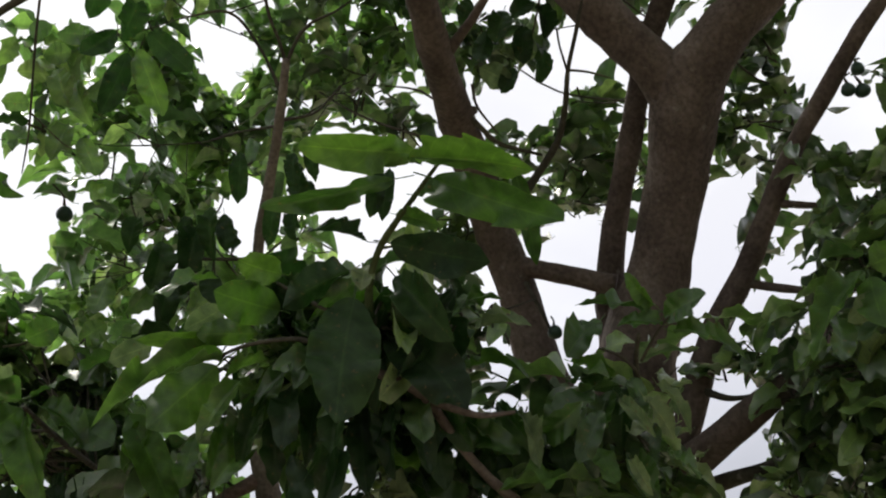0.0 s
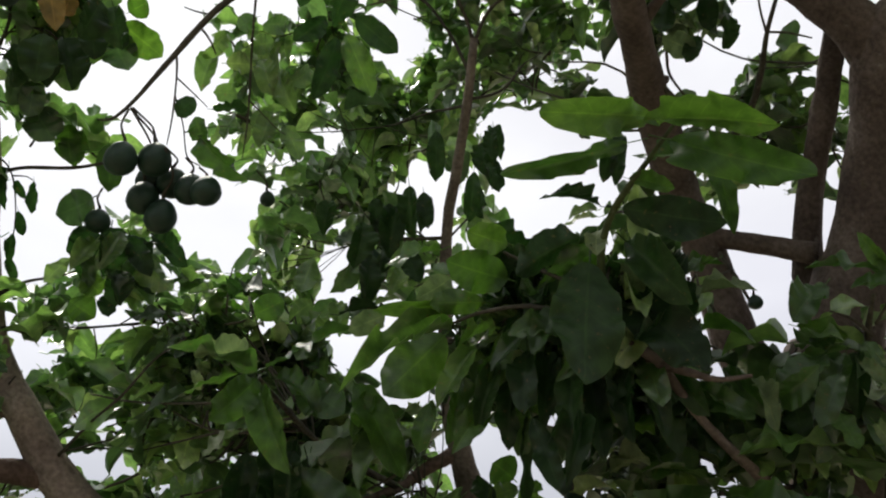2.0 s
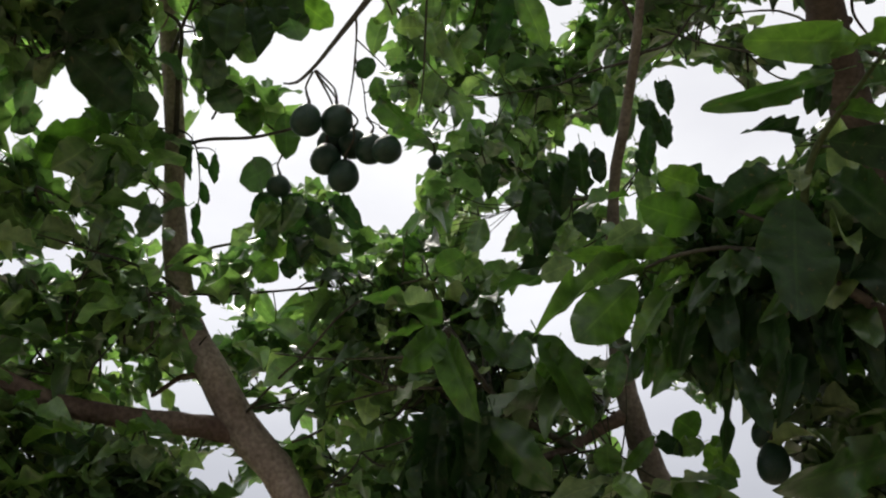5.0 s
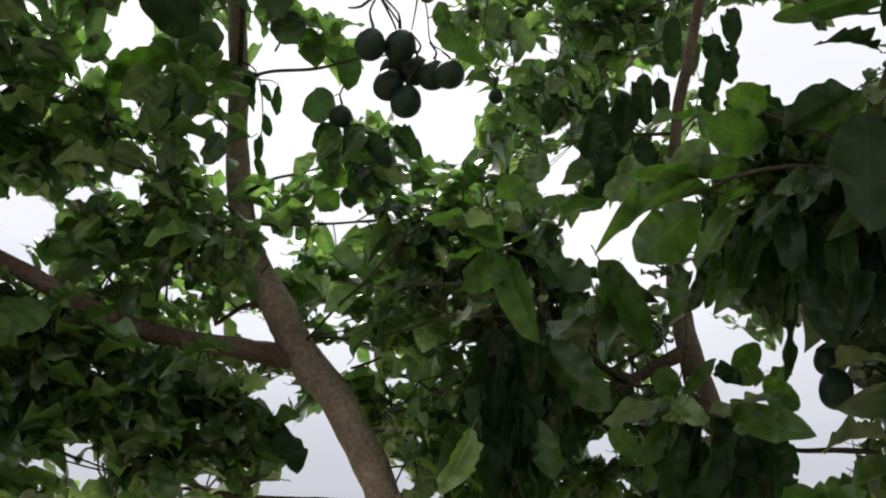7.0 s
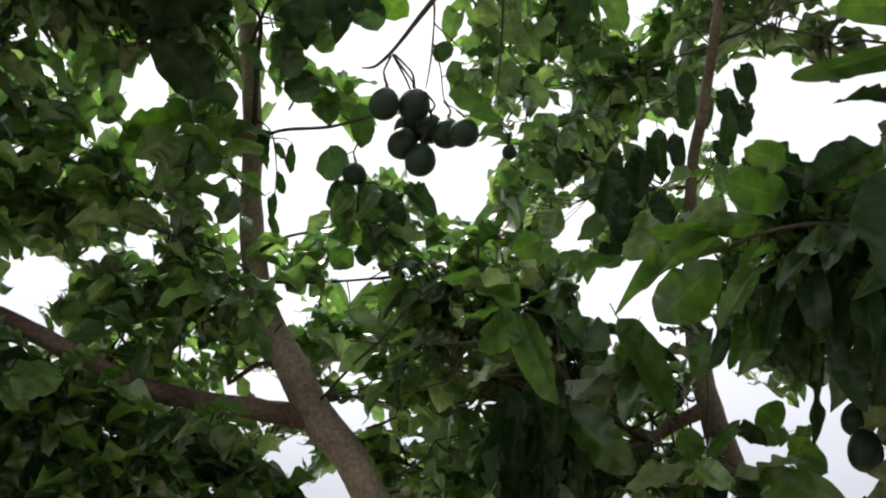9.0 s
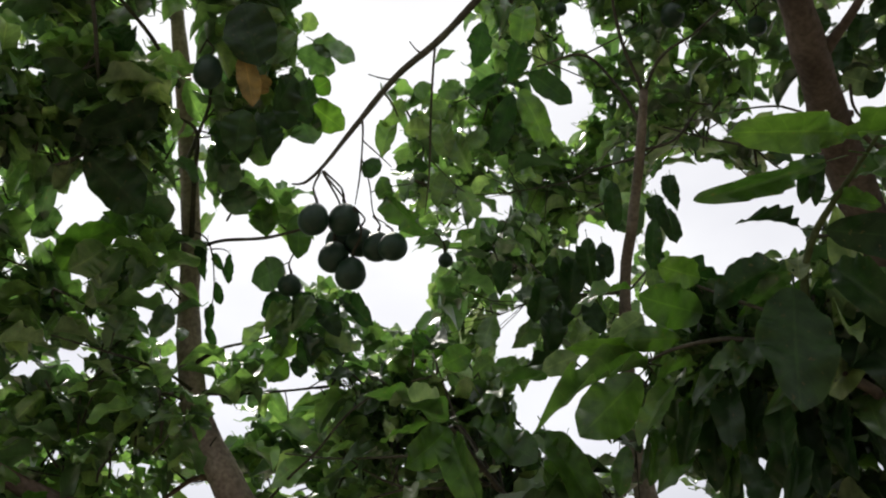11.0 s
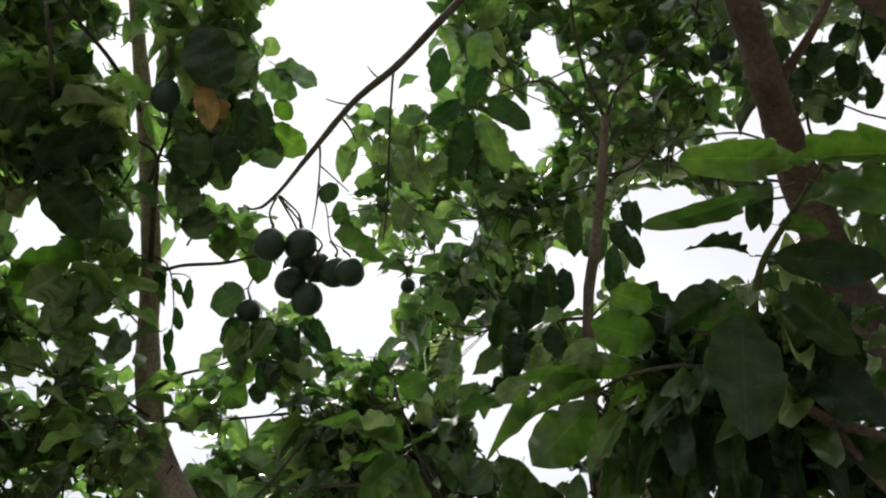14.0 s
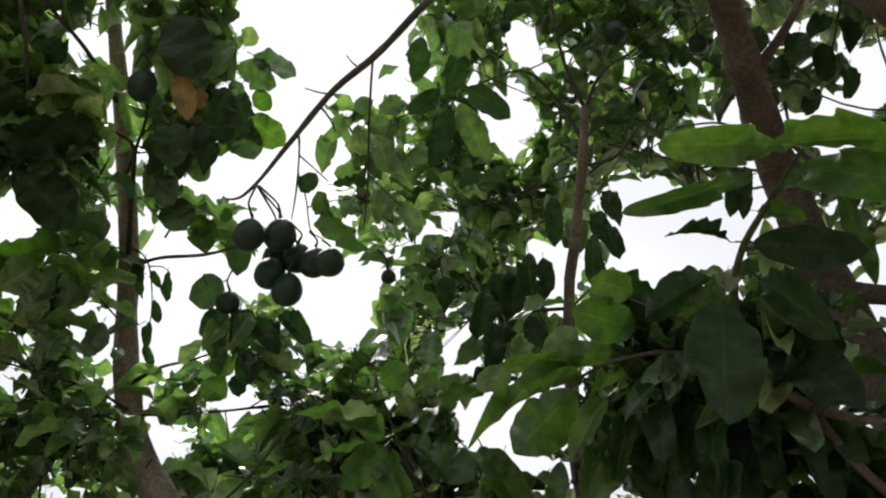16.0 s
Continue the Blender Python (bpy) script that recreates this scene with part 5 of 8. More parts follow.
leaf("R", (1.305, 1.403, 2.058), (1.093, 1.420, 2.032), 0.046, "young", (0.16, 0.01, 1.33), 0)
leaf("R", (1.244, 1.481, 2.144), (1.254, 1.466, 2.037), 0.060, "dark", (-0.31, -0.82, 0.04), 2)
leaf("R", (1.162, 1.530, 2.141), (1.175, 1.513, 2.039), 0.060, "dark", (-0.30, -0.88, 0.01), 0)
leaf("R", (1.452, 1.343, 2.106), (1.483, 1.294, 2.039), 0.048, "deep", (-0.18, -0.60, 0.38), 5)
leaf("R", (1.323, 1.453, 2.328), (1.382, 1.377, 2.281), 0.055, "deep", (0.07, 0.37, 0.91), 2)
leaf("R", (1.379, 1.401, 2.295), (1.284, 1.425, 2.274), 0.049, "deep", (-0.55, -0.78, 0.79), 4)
leaf("R", (1.738, 0.994, 2.395), (1.654, 1.101, 2.234), 0.068, "young", (-1.29, -0.49, 0.04), 1)
leaf("R", (1.734, 0.980, 2.425), (1.610, 1.060, 2.407), 0.061, "deep", (-0.44, 0.29, 1.13), 0)
leaf("R", (1.746, 0.992, 2.382), (1.735, 0.983, 2.269), 0.074, "young", (-0.92, -0.50, -0.79), 2)
leaf("R", (1.729, 1.028, 2.359), (1.617, 1.087, 2.345), 0.049, "deep", (-0.36, 0.39, 0.70), 3)
leaf("R", (1.713, 1.068, 2.324), (1.689, 1.064, 2.224), 0.061, "deep", (-0.18, -0.63, -0.00), 0)
leaf("R", (1.763, 0.991, 2.347), (1.698, 1.034, 2.297), 0.049, "pale", (-0.74, -1.25, -0.49), 2)
leaf("R", (1.743, 0.982, 2.402), (1.778, 0.924, 2.417), 0.075, "young", (-0.70, -0.89, -0.77), 4)
leaf("R", (1.430, 1.760, 3.020), (1.526, 1.854, 2.773), 0.065, "young", (-0.37, -0.94, -0.98), 2)
leaf("R", (1.410, 1.858, 3.445), (1.508, 1.843, 3.394), 0.081, "pale", (-0.62, -0.42, -0.74), 2)
leaf("M", (0.246, 1.945, 2.314), (0.045, 1.855, 2.327), 0.096, "deep", (0.25, 0.21, 0.98), 0)
leaf("M", (0.264, 1.938, 2.324), (0.456, 1.799, 2.392), 0.090, "deep", (-0.40, -0.63, 0.96), 2)
leaf("M", (0.236, 1.984, 2.471), (0.300, 1.955, 2.502), 0.068, "young", (0.10, -0.79, -0.30), 2)
leaf("M", (0.247, 1.950, 2.302), (0.145, 1.904, 2.189), 0.079, "young", (-0.28, -0.82, -0.52), 0)
leaf("M", (0.255, 1.957, 2.285), (0.324, 1.910, 2.081), 0.079, "young", (-0.29, -1.31, -0.82), 1)
leaf("M", (0.334, 1.954, 2.106), (0.474, 1.890, 1.938), 0.100, "deep", (-0.39, -1.26, -0.56), 4)
leaf("M", (0.285, 1.943, 2.303), (0.387, 1.906, 2.201), 0.065, "deep", (-0.01, -0.93, 0.50), 3)
leaf("M", (0.338, 1.942, 2.279), (0.437, 1.898, 2.216), 0.097, "deep", (0.04, -1.09, -0.14), 2)
leaf("M", (0.461, 1.905, 2.290), (0.569, 1.895, 2.075), 0.080, "young", (-0.19, -1.10, -0.01), 0)
leaf("M", (0.504, 1.897, 2.277), (0.470, 1.950, 2.170), 0.047, "young", (-0.51, -1.81, -0.12), 1)
leaf("M", (0.230, 1.937, 2.338), (0.102, 1.855, 2.316), 0.057, "pale", (-0.22, 0.20, 0.77), 1)
leaf("M", (0.207, 1.952, 2.314), (0.090, 1.938, 2.254), 0.052, "deep", (-0.39, 0.22, 0.65), 2)
leaf("M", (0.213, 2.176, 1.955), (0.164, 2.163, 1.793), 0.081, "deep", (-0.07, -0.54, -0.15), 1)
leaf("M", (0.239, 2.044, 2.210), (0.145, 2.028, 2.141), 0.066, "pale", (-0.06, -0.22, 1.22), 0)
leaf("M", (0.806, 1.969, 2.367), (0.721, 2.006, 2.231), 0.057, "deep", (-0.62, -0.67, -0.19), 1)
leaf("M", (0.107, 2.059, 2.350), (0.131, 2.075, 2.307), 0.025, "pale", (0.60, -1.02, -0.66), 1)
leaf("R", (0.922, 2.122, 2.134), (0.872, 2.132, 2.177), 0.090, "young", (-0.29, -0.90, -0.44), 2)
leaf("R", (0.935, 2.124, 2.107), (1.005, 2.101, 2.064), 0.075, "young", (-0.52, -0.60, -0.34), 1)
leaf("R", (0.752, 1.612, 2.148), (0.757, 1.677, 1.962), 0.031, "dark", (-0.13, -0.66, 0.10), 0)
leaf("R", (0.750, 1.532, 2.051), (0.752, 1.441, 2.115), 0.05, "dark", (-0.23, -0.83, -0.92), 1)
leaf("R", (0.705, 1.474, 2.102), (0.737, 1.451, 1.961), 0.044, "dark", (-0.39, -0.58, -0.28), 2)
leaf("R", (0.784, 1.427, 2.101), (0.744, 1.444, 1.969), 0.04, "dark", (-0.33, -0.94, -0.44), 3)
leaf("M", (0.069, 1.844, 2.856), (0.191, 1.855, 2.760), 0.072, "deep", (-0.32, -0.42, -0.52), 1)
leaf("M", (0.047, 1.800, 2.932), (0.014, 1.812, 2.880), 0.046, "dark", (-0.14, -1.19, -0.35), 2)
leaf("M", (0.092, 1.853, 2.943), (0.176, 1.842, 2.953), 0.042, "dark", (0.42, -0.09, 0.76), 2)
leaf("M", (0.366, 1.697, 3.095), (0.322, 1.763, 2.951), 0.062, "dark", (-0.02, -0.64, -0.57), 2)
leaf("M", (0.384, 1.686, 3.103), (0.460, 1.730, 2.957), 0.065, "deep", (-0.11, -0.65, -0.60), 0)
leaf("M", (0.402, 1.654, 3.133), (0.511, 1.670, 3.058), 0.066, "dark", (-0.12, -0.78, -0.55), 2)
leaf("M", (0.333, 1.670, 3.131), (0.262, 1.723, 3.085), 0.049, "dark", (-0.09, -0.53, -0.88), 1)
leaf("M", (0.291, 1.657, 3.293), (0.270, 1.705, 3.177), 0.068, "dark", (0.11, -0.41, -0.81), 2)
leaf("M", (0.371, 1.603, 3.191), (0.345, 1.659, 3.097), 0.063, "dark", (-0.00, -0.48, -0.52), 5)
leaf("M", (0.372, 1.543, 3.247), (0.362, 1.579, 3.146), 0.065, "deep", (-0.31, -0.72, -0.42), 0)
leaf("M", (-0.192, 2.336, 2.924), (-0.276, 2.313, 2.846), 0.103, "mature", (0.49, -0.83, -0.47), 2)
leaf("M", (-0.168, 2.299, 3.081), (-0.154, 2.329, 2.943), 0.076, "young", (0.13, -0.53, -0.85), 2)
leaf("M", (-0.257, 2.319, 3.126), (-0.252, 2.333, 3.014), 0.078, "young", (-0.29, -0.79, -0.88), 0)
leaf("M", (0.548, 2.293, 3.110), (0.562, 2.270, 3.138), 0.070, "mature", (-0.39, -0.92, 0.37), 0)
leaf("M", (0.081, 1.851, 2.845), (0.054, 1.818, 2.892), 0.047, "deep", (-0.33, -0.57, -1.12), 1)
leaf("L", (-0.694, 1.940, 2.978), (-0.526, 1.971, 2.833), 0.130, "dark", (0.43, -1.26, -0.93), 4)
leaf("L", (-0.528, 1.894, 3.110), (-0.700, 1.869, 2.983), 0.115, "dark", (0.46, -0.87, -0.84), 2)
leaf("L", (-0.688, 1.868, 3.074), (-0.782, 1.742, 3.093), 0.108, "dark", (0.18, -0.58, -0.63), 1)
leaf("L", (-0.332, 1.726, 3.345), (-0.270, 1.770, 3.168), 0.137, "dark", (0.13, -0.39, -0.91), 2)
leaf("L", (-0.320, 1.783, 3.218), (-0.281, 1.833, 3.086), 0.060, "old", (-0.00, -0.89, -0.31), 2)
leaf("L", (-0.279, 1.778, 3.305), (-0.205, 1.793, 3.229), 0.108, "mature", (0.41, -0.33, -0.70), 4)
leaf("L", (-0.663, 1.802, 3.083), (-0.496, 1.785, 3.092), 0.075, "pale", (0.03, 0.04, 0.86), 1)
leaf("L", (-0.265, 1.858, 3.222), (-0.283, 1.892, 3.181), 0.053, "old", (0.37, -0.52, -0.87), 0)
leaf("L", (-0.162, 2.011, 3.515), (-0.033, 2.013, 3.449), 0.086, "mature", (0.02, -0.75, -0.17), 2)
leaf("L", (-0.189, 1.994, 3.529), (-0.171, 1.953, 3.571), 0.063, "mature", (0.85, -0.73, -0.71), 0)
leaf("L", (-0.209, 2.034, 3.485), (-0.088, 2.035, 3.423), 0.097, "mature", (-0.62, -0.66, -0.69), 4)
leaf("L", (-0.152, 2.112, 3.407), (-0.105, 2.089, 3.437), 0.070, "young", (-0.26, -0.51, -1.14), 2)
leaf("L", (-0.166, 2.135, 3.379), (-0.049, 2.148, 3.296), 0.095, "young", (-0.01, -0.72, -1.02), 0)
leaf("L", (-0.197, 2.146, 3.363), (-0.136, 2.176, 3.254), 0.104, "mature", (0.33, -0.45, -1.05), 2)
leaf("L", (-0.215, 2.135, 3.373), (-0.234, 2.170, 3.248), 0.086, "mature", (-0.33, -0.59, -0.64), 4)
leaf("L", (-0.283, 2.309, 3.136), (-0.260, 2.328, 3.020), 0.076, "young", (-0.25, -0.92, -0.58), 2)
leaf("L", (-0.374, 2.284, 3.150), (-0.313, 2.294, 3.062), 0.104, "mature", (0.10, -0.57, -0.44), 0)
leaf("L", (-0.816, 2.317, 2.909), (-0.670, 2.270, 2.969), 0.104, "young", (0.81, -0.41, -0.30), 2)
leaf("L", (-0.758, 2.254, 2.619), (-0.626, 2.257, 2.582), 0.096, "pale", (0.40, 0.16, 1.18), 1)
leaf("L", (-0.679, 2.257, 2.885), (-0.767, 2.269, 2.812), 0.101, "mature", (-0.09, -0.57, -0.46), 3)
leaf("L", (-0.838, 2.271, 3.011), (-0.886, 2.260, 2.910), 0.076, "mature", (0.76, -0.77, -0.38), 2)
leaf("L", (-0.964, 2.249, 2.977), (-0.906, 2.260, 2.899), 0.104, "mature", (0.40, -0.29, -0.48), 0)
leaf("L", (-0.716, 2.125, 2.512), (-0.824, 2.050, 2.475), 0.074, "pale", (-0.00, -0.14, 0.84), 1)
leaf("L", (-0.637, 2.152, 2.503), (-0.531, 2.146, 2.448), 0.074, "pale", (0.10, -0.24, 1.05), 2)
leaf("L", (-0.822, 2.227, 2.183), (-0.875, 2.128, 2.088), 0.102, "young", (0.66, -0.36, 0.98), 2)
leaf("L", (-0.733, 2.263, 2.159), (-0.674, 2.265, 2.202), 0.075, "young", (0.01, -0.04, 0.61), 0)
leaf("L", (-0.490, 2.332, 2.113), (-0.362, 2.296, 2.120), 0.059, "young", (-0.17, -0.26, 1.13), 1)
leaf("L", (-0.697, 2.298, 2.072), (-0.548, 2.273, 2.098), 0.065, "young", (0.04, -0.39, 0.71), 3)
leaf("L", (-0.385, 2.366, 2.042), (-0.460, 2.344, 2.089), 0.066, "pale", (0.29, -0.53, -0.15), 2)
leaf("L", (-0.381, 2.377, 2.001), (-0.466, 2.360, 2.019), 0.075, "pale", (0.09, -0.11, 0.69), 0)
leaf("L", (-0.402, 2.386, 1.944), (-0.504, 2.317, 1.950), 0.089, "young", (-0.06, -0.33, 1.06), 2)
leaf("L", (-0.621, 2.340, 1.975), (-0.462, 2.329, 1.927), 0.089, "deep", (0.04, -0.61, 1.31), 4)
leaf("L", (-0.733, 2.315, 1.960), (-0.577, 2.290, 2.008), 0.089, "deep", (0.57, -0.32, 1.09), 0)
leaf("L", (-0.830, 2.263, 2.051), (-0.689, 2.267, 1.993), 0.089, "young", (0.15, -0.00, 0.52), 2)
leaf("L", (-0.240, 2.497, 1.978), (-0.190, 2.470, 1.859), 0.092, "dark", (0.53, -1.12, 0.20), 2)
leaf("L", (-0.302, 2.600, 1.949), (-0.208, 2.504, 1.952), 0.048, "dark", (0.04, -0.37, 0.93), 1)
leaf("L", (-0.762, 2.327, 2.964), (-0.804, 2.328, 2.845), 0.121, "young", (0.52, -1.08, -0.63), 2)
leaf("L", (-0.675, 2.302, 3.036), (-0.717, 2.333, 2.974), 0.105, "young", (0.07, -1.32, -0.16), 4)
leaf("L", (-0.214, 2.378, 2.630), (-0.146, 2.398, 2.593), 0.081, "young", (0.21, -0.90, -0.09), 2)
leaf("L", (-0.188, 2.348, 2.689), (-0.136, 2.369, 2.652), 0.071, "young", (-0.26, -0.91, 0.06), 0)
leaf("M", (-0.103, 2.304, 2.812), (-0.149, 2.322, 2.698), 0.058, "mature", (0.31, -1.63, -0.72), 1)
leaf("M", (-0.086, 2.311, 2.800), (-0.014, 2.323, 2.695), 0.058, "dark", (-0.33, -0.64, 0.14), 2)
leaf("M", (-0.165, 2.318, 2.785), (-0.220, 2.323, 2.690), 0.055, "mature", (-0.03, -0.77, 0.02), 3)
leaf("M", (-0.068, 2.322, 2.780), (0.046, 2.336, 2.663), 0.061, "mature", (0.03, -0.72, 0.43), 4)
leaf("M", (-0.128, 2.349, 2.733), (-0.086, 2.364, 2.618), 0.058, "mature", (0.12, -1.13, 0.46), 5)
leaf("M", (-0.195, 2.327, 2.768), (-0.169, 2.345, 2.654), 0.049, "mature", (-0.09, -0.56, 1.07), 0)
leaf("M", (-0.023, 2.303, 2.811), (0.079, 2.303, 2.722), 0.055, "dark", (-0.28, -1.61, 0.15), 1)
leaf("M", (-0.224, 2.343, 2.737), (-0.279, 2.338, 2.656), 0.045, "mature", (0.18, -0.64, 0.62), 2)
leaf("M", (0.088, 2.029, 3.237), (0.064, 2.060, 3.135), 0.058, "mature", (-0.25, -1.02, -0.25), 3)
leaf("M", (0.122, 2.037, 3.226), (0.199, 1.998, 3.205), 0.065, "mature", (-0.37, -0.44, -0.71), 4)
leaf("M", (0.114, 1.985, 3.287), (0.056, 2.001, 3.209), 0.055, "mature", (0.21, -0.55, -0.42), 5)
leaf("M", (0.161, 2.084, 3.166), (0.096, 2.057, 3.138), 0.055, "mature", (0.21, -1.09, -0.52), 0)
leaf("M", (0.216, 2.017, 3.243), (0.254, 2.042, 3.144), 0.065, "mature", (-0.07, -0.68, -0.26), 1)
leaf("M", (0.244, 1.982, 3.280), (0.179, 1.969, 3.240), 0.058, "mature", (-0.15, -0.97, -0.87), 2)
leaf("M", (0.267, 2.031, 3.220), (0.322, 2.062, 3.108), 0.065, "mature", (-0.19, -0.55, -0.86), 3)
leaf("M", (0.190, 1.946, 3.326), (0.143, 1.942, 3.274), 0.049, "mature", (0.30, -0.65, -0.74), 4)
leaf("M", (0.271, 1.946, 3.317), (0.204, 1.925, 3.288), 0.058, "mature", (-0.48, -0.66, -0.46), 5)
leaf("M", (0.165, 2.113, 3.127), (0.138, 2.130, 3.037), 0.049, "mature", (-0.57, -0.45, -0.09), 0)
leaf("M", (0.262, 2.102, 3.131), (0.235, 2.130, 3.028), 0.065, "mature", (0.02, -0.66, 0.14), 1)
leaf("M", (0.297, 2.117, 3.105), (0.349, 2.133, 3.003), 0.065, "mature", (0.26, -1.08, -0.58), 2)
leaf("M", (0.346, 2.009, 3.233), (0.283, 2.018, 3.170), 0.058, "mature", (-0.15, -0.81, -1.34), 3)
leaf("L", (-0.231, 2.054, 3.387), (-0.266, 2.080, 3.275), 0.075, "mature", (0.33, -0.94, -0.60), 4)
leaf("L", (-0.214, 2.065, 3.377), (-0.153, 2.101, 3.265), 0.075, "dark", (0.04, -0.50, -0.74), 5)
leaf("L", (-0.242, 2.097, 3.336), (-0.294, 2.109, 3.233), 0.068, "mature", (-0.13, -0.60, -0.21), 0)
leaf("L", (-0.279, 2.043, 3.391), (-0.316, 2.047, 3.303), 0.068, "dark", (0.03, -0.33, -0.58), 1)
leaf("L", (-0.185, 2.032, 3.417), (-0.224, 2.038, 3.330), 0.068, "mature", (-0.07, -0.28, -0.91), 2)
leaf("L", (-0.378, 2.145, 3.251), (-0.333, 2.167, 3.150), 0.085, "dark", (0.45, -0.93, -0.47), 3)
leaf("L", (-0.330, 2.157, 3.246), (-0.256, 2.170, 3.162), 0.075, "mature", (-0.25, -1.04, -0.29), 4)
leaf("L", (-0.406, 2.173, 3.207), (-0.421, 2.189, 3.096), 0.075, "mature", (0.22, -0.78, -0.72), 5)
leaf("L", (-0.373, 2.195, 3.187), (-0.373, 2.212, 3.078), 0.068, "mature", (0.29, -1.22, -0.91), 0)
leaf("R", (1.443, 1.732, 3.581), (1.424, 1.775, 3.481), 0.074, "dark", (-0.52, -0.83, -0.87), 1)
leaf("R", (1.503, 1.729, 3.540), (1.512, 1.769, 3.420), 0.067, "dark", (-0.51, -0.62, -0.71), 2)
leaf("R", (1.530, 1.666, 3.573), (1.549, 1.690, 3.462), 0.074, "dark", (-0.00, -0.25, -0.29), 3)
leaf("R", (1.414, 1.795, 3.546), (1.394, 1.837, 3.444), 0.063, "dark", (-0.47, -0.76, -1.09), 4)
leaf("R", (1.581, 1.740, 3.471), (1.559, 1.781, 3.371), 0.063, "dark", (-0.62, -1.21, -0.80), 5)
leaf("R", (1.513, 1.823, 3.448), (1.475, 1.858, 3.362), 0.056, "dark", (-0.26, -0.13, -0.33), 0)
leaf("R", (1.500, 1.668, 3.593), (1.449, 1.702, 3.527), 0.063, "dark", (-0.74, -0.41, -0.91), 1)
leaf("R", (1.342, 1.763, 3.621), (1.321, 1.796, 3.532), 0.063, "dark", (-0.19, -0.62, -0.42), 2)
leaf("M", (0.533, 2.269, 2.764), (0.467, 2.273, 2.672), 0.064, "mature", (0.59, -0.60, 0.25), 3)
leaf("M", (0.421, 2.282, 2.780), (0.389, 2.286, 2.672), 0.070, "mature", (-0.09, -0.98, -0.05), 4)
leaf("M", (0.480, 2.240, 2.835), (0.551, 2.197, 2.781), 0.058, "mature", (0.33, -1.02, -0.46), 5)
leaf("M", (0.628, 2.255, 2.747), (0.540, 2.230, 2.726), 0.058, "mature", (-0.64, -0.92, -0.19), 0)
leaf("M", (0.673, 2.236, 2.758), (0.635, 2.236, 2.667), 0.048, "mature", (-0.26, -1.03, -0.87), 1)
leaf("M", (0.430, 2.339, 2.666), (0.363, 2.323, 2.602), 0.064, "mature", (-0.03, -0.66, -0.24), 2)
leaf("M", (0.493, 2.328, 2.665), (0.505, 2.318, 2.559), 0.058, "mature", (-0.10, -1.28, 0.12), 3)
leaf("M", (0.585, 2.295, 2.691), (0.533, 2.293, 2.601), 0.054, "mature", (-0.22, -0.93, -0.20), 4)
leaf("M", (0.929, 2.208, 3.205), (0.949, 2.224, 3.085), 0.062, "dark", (-1.00, -0.76, -0.61), 5)
leaf("M", (0.965, 2.226, 3.160), (0.985, 2.234, 3.046), 0.055, "dark", (-0.25, -0.34, -0.42), 0)
leaf("M", (0.942, 2.295, 3.081), (0.952, 2.295, 2.981), 0.062, "dark", (-0.91, -0.87, -0.47), 1)
leaf("M", (0.937, 2.337, 3.025), (0.941, 2.346, 2.911), 0.055, "mature", (-0.31, -1.17, -1.01), 2)
leaf("M", (0.955, 2.166, 3.240), (0.976, 2.178, 3.127), 0.047, "dark", (-0.20, -0.62, -0.59), 3)
leaf("M", (0.750, 2.392, 3.057), (0.785, 2.411, 2.910), 0.062, "dark", (-0.81, -0.27, -1.39), 4)
leaf("M", (0.685, 2.421, 3.047), (0.673, 2.455, 2.902), 0.062, "dark", (-0.37, -0.19, -0.56), 5)
leaf("M", (0.630, 2.417, 3.079), (0.650, 2.434, 2.948), 0.055, "dark", (-0.18, -1.17, -0.12), 0)
leaf("M", (0.730, 2.456, 2.970), (0.763, 2.463, 2.836), 0.062, "mature", (-0.68, -0.75, -0.45), 1)
leaf("M", (0.568, 2.462, 3.038), (0.589, 2.478, 2.905), 0.062, "mature", (-0.55, -0.56, -0.94), 2)
leaf("M", (0.495, 2.461, 3.070), (0.480, 2.478, 2.953), 0.062, "dark", (-0.41, -0.83, -0.65), 3)
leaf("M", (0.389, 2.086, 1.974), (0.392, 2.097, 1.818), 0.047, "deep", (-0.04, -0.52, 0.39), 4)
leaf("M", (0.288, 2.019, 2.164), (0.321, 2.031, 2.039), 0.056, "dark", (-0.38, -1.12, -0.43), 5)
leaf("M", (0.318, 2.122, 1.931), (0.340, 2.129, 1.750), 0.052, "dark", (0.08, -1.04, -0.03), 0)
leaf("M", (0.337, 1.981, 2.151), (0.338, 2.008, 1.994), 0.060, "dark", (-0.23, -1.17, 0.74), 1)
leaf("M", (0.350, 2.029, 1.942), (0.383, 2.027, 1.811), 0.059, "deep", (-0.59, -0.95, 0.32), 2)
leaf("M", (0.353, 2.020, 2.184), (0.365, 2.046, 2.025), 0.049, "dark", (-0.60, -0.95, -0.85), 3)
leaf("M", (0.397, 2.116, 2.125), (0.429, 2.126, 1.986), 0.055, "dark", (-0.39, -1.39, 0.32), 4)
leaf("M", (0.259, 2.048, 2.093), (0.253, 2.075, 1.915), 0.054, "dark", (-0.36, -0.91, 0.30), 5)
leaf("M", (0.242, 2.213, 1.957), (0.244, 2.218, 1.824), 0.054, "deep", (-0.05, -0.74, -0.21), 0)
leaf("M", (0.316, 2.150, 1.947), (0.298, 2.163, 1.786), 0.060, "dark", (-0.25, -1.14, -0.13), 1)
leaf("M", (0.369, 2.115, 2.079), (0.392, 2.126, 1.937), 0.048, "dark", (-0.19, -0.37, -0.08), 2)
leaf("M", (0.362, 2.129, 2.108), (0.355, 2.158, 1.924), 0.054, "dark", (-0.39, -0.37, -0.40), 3)
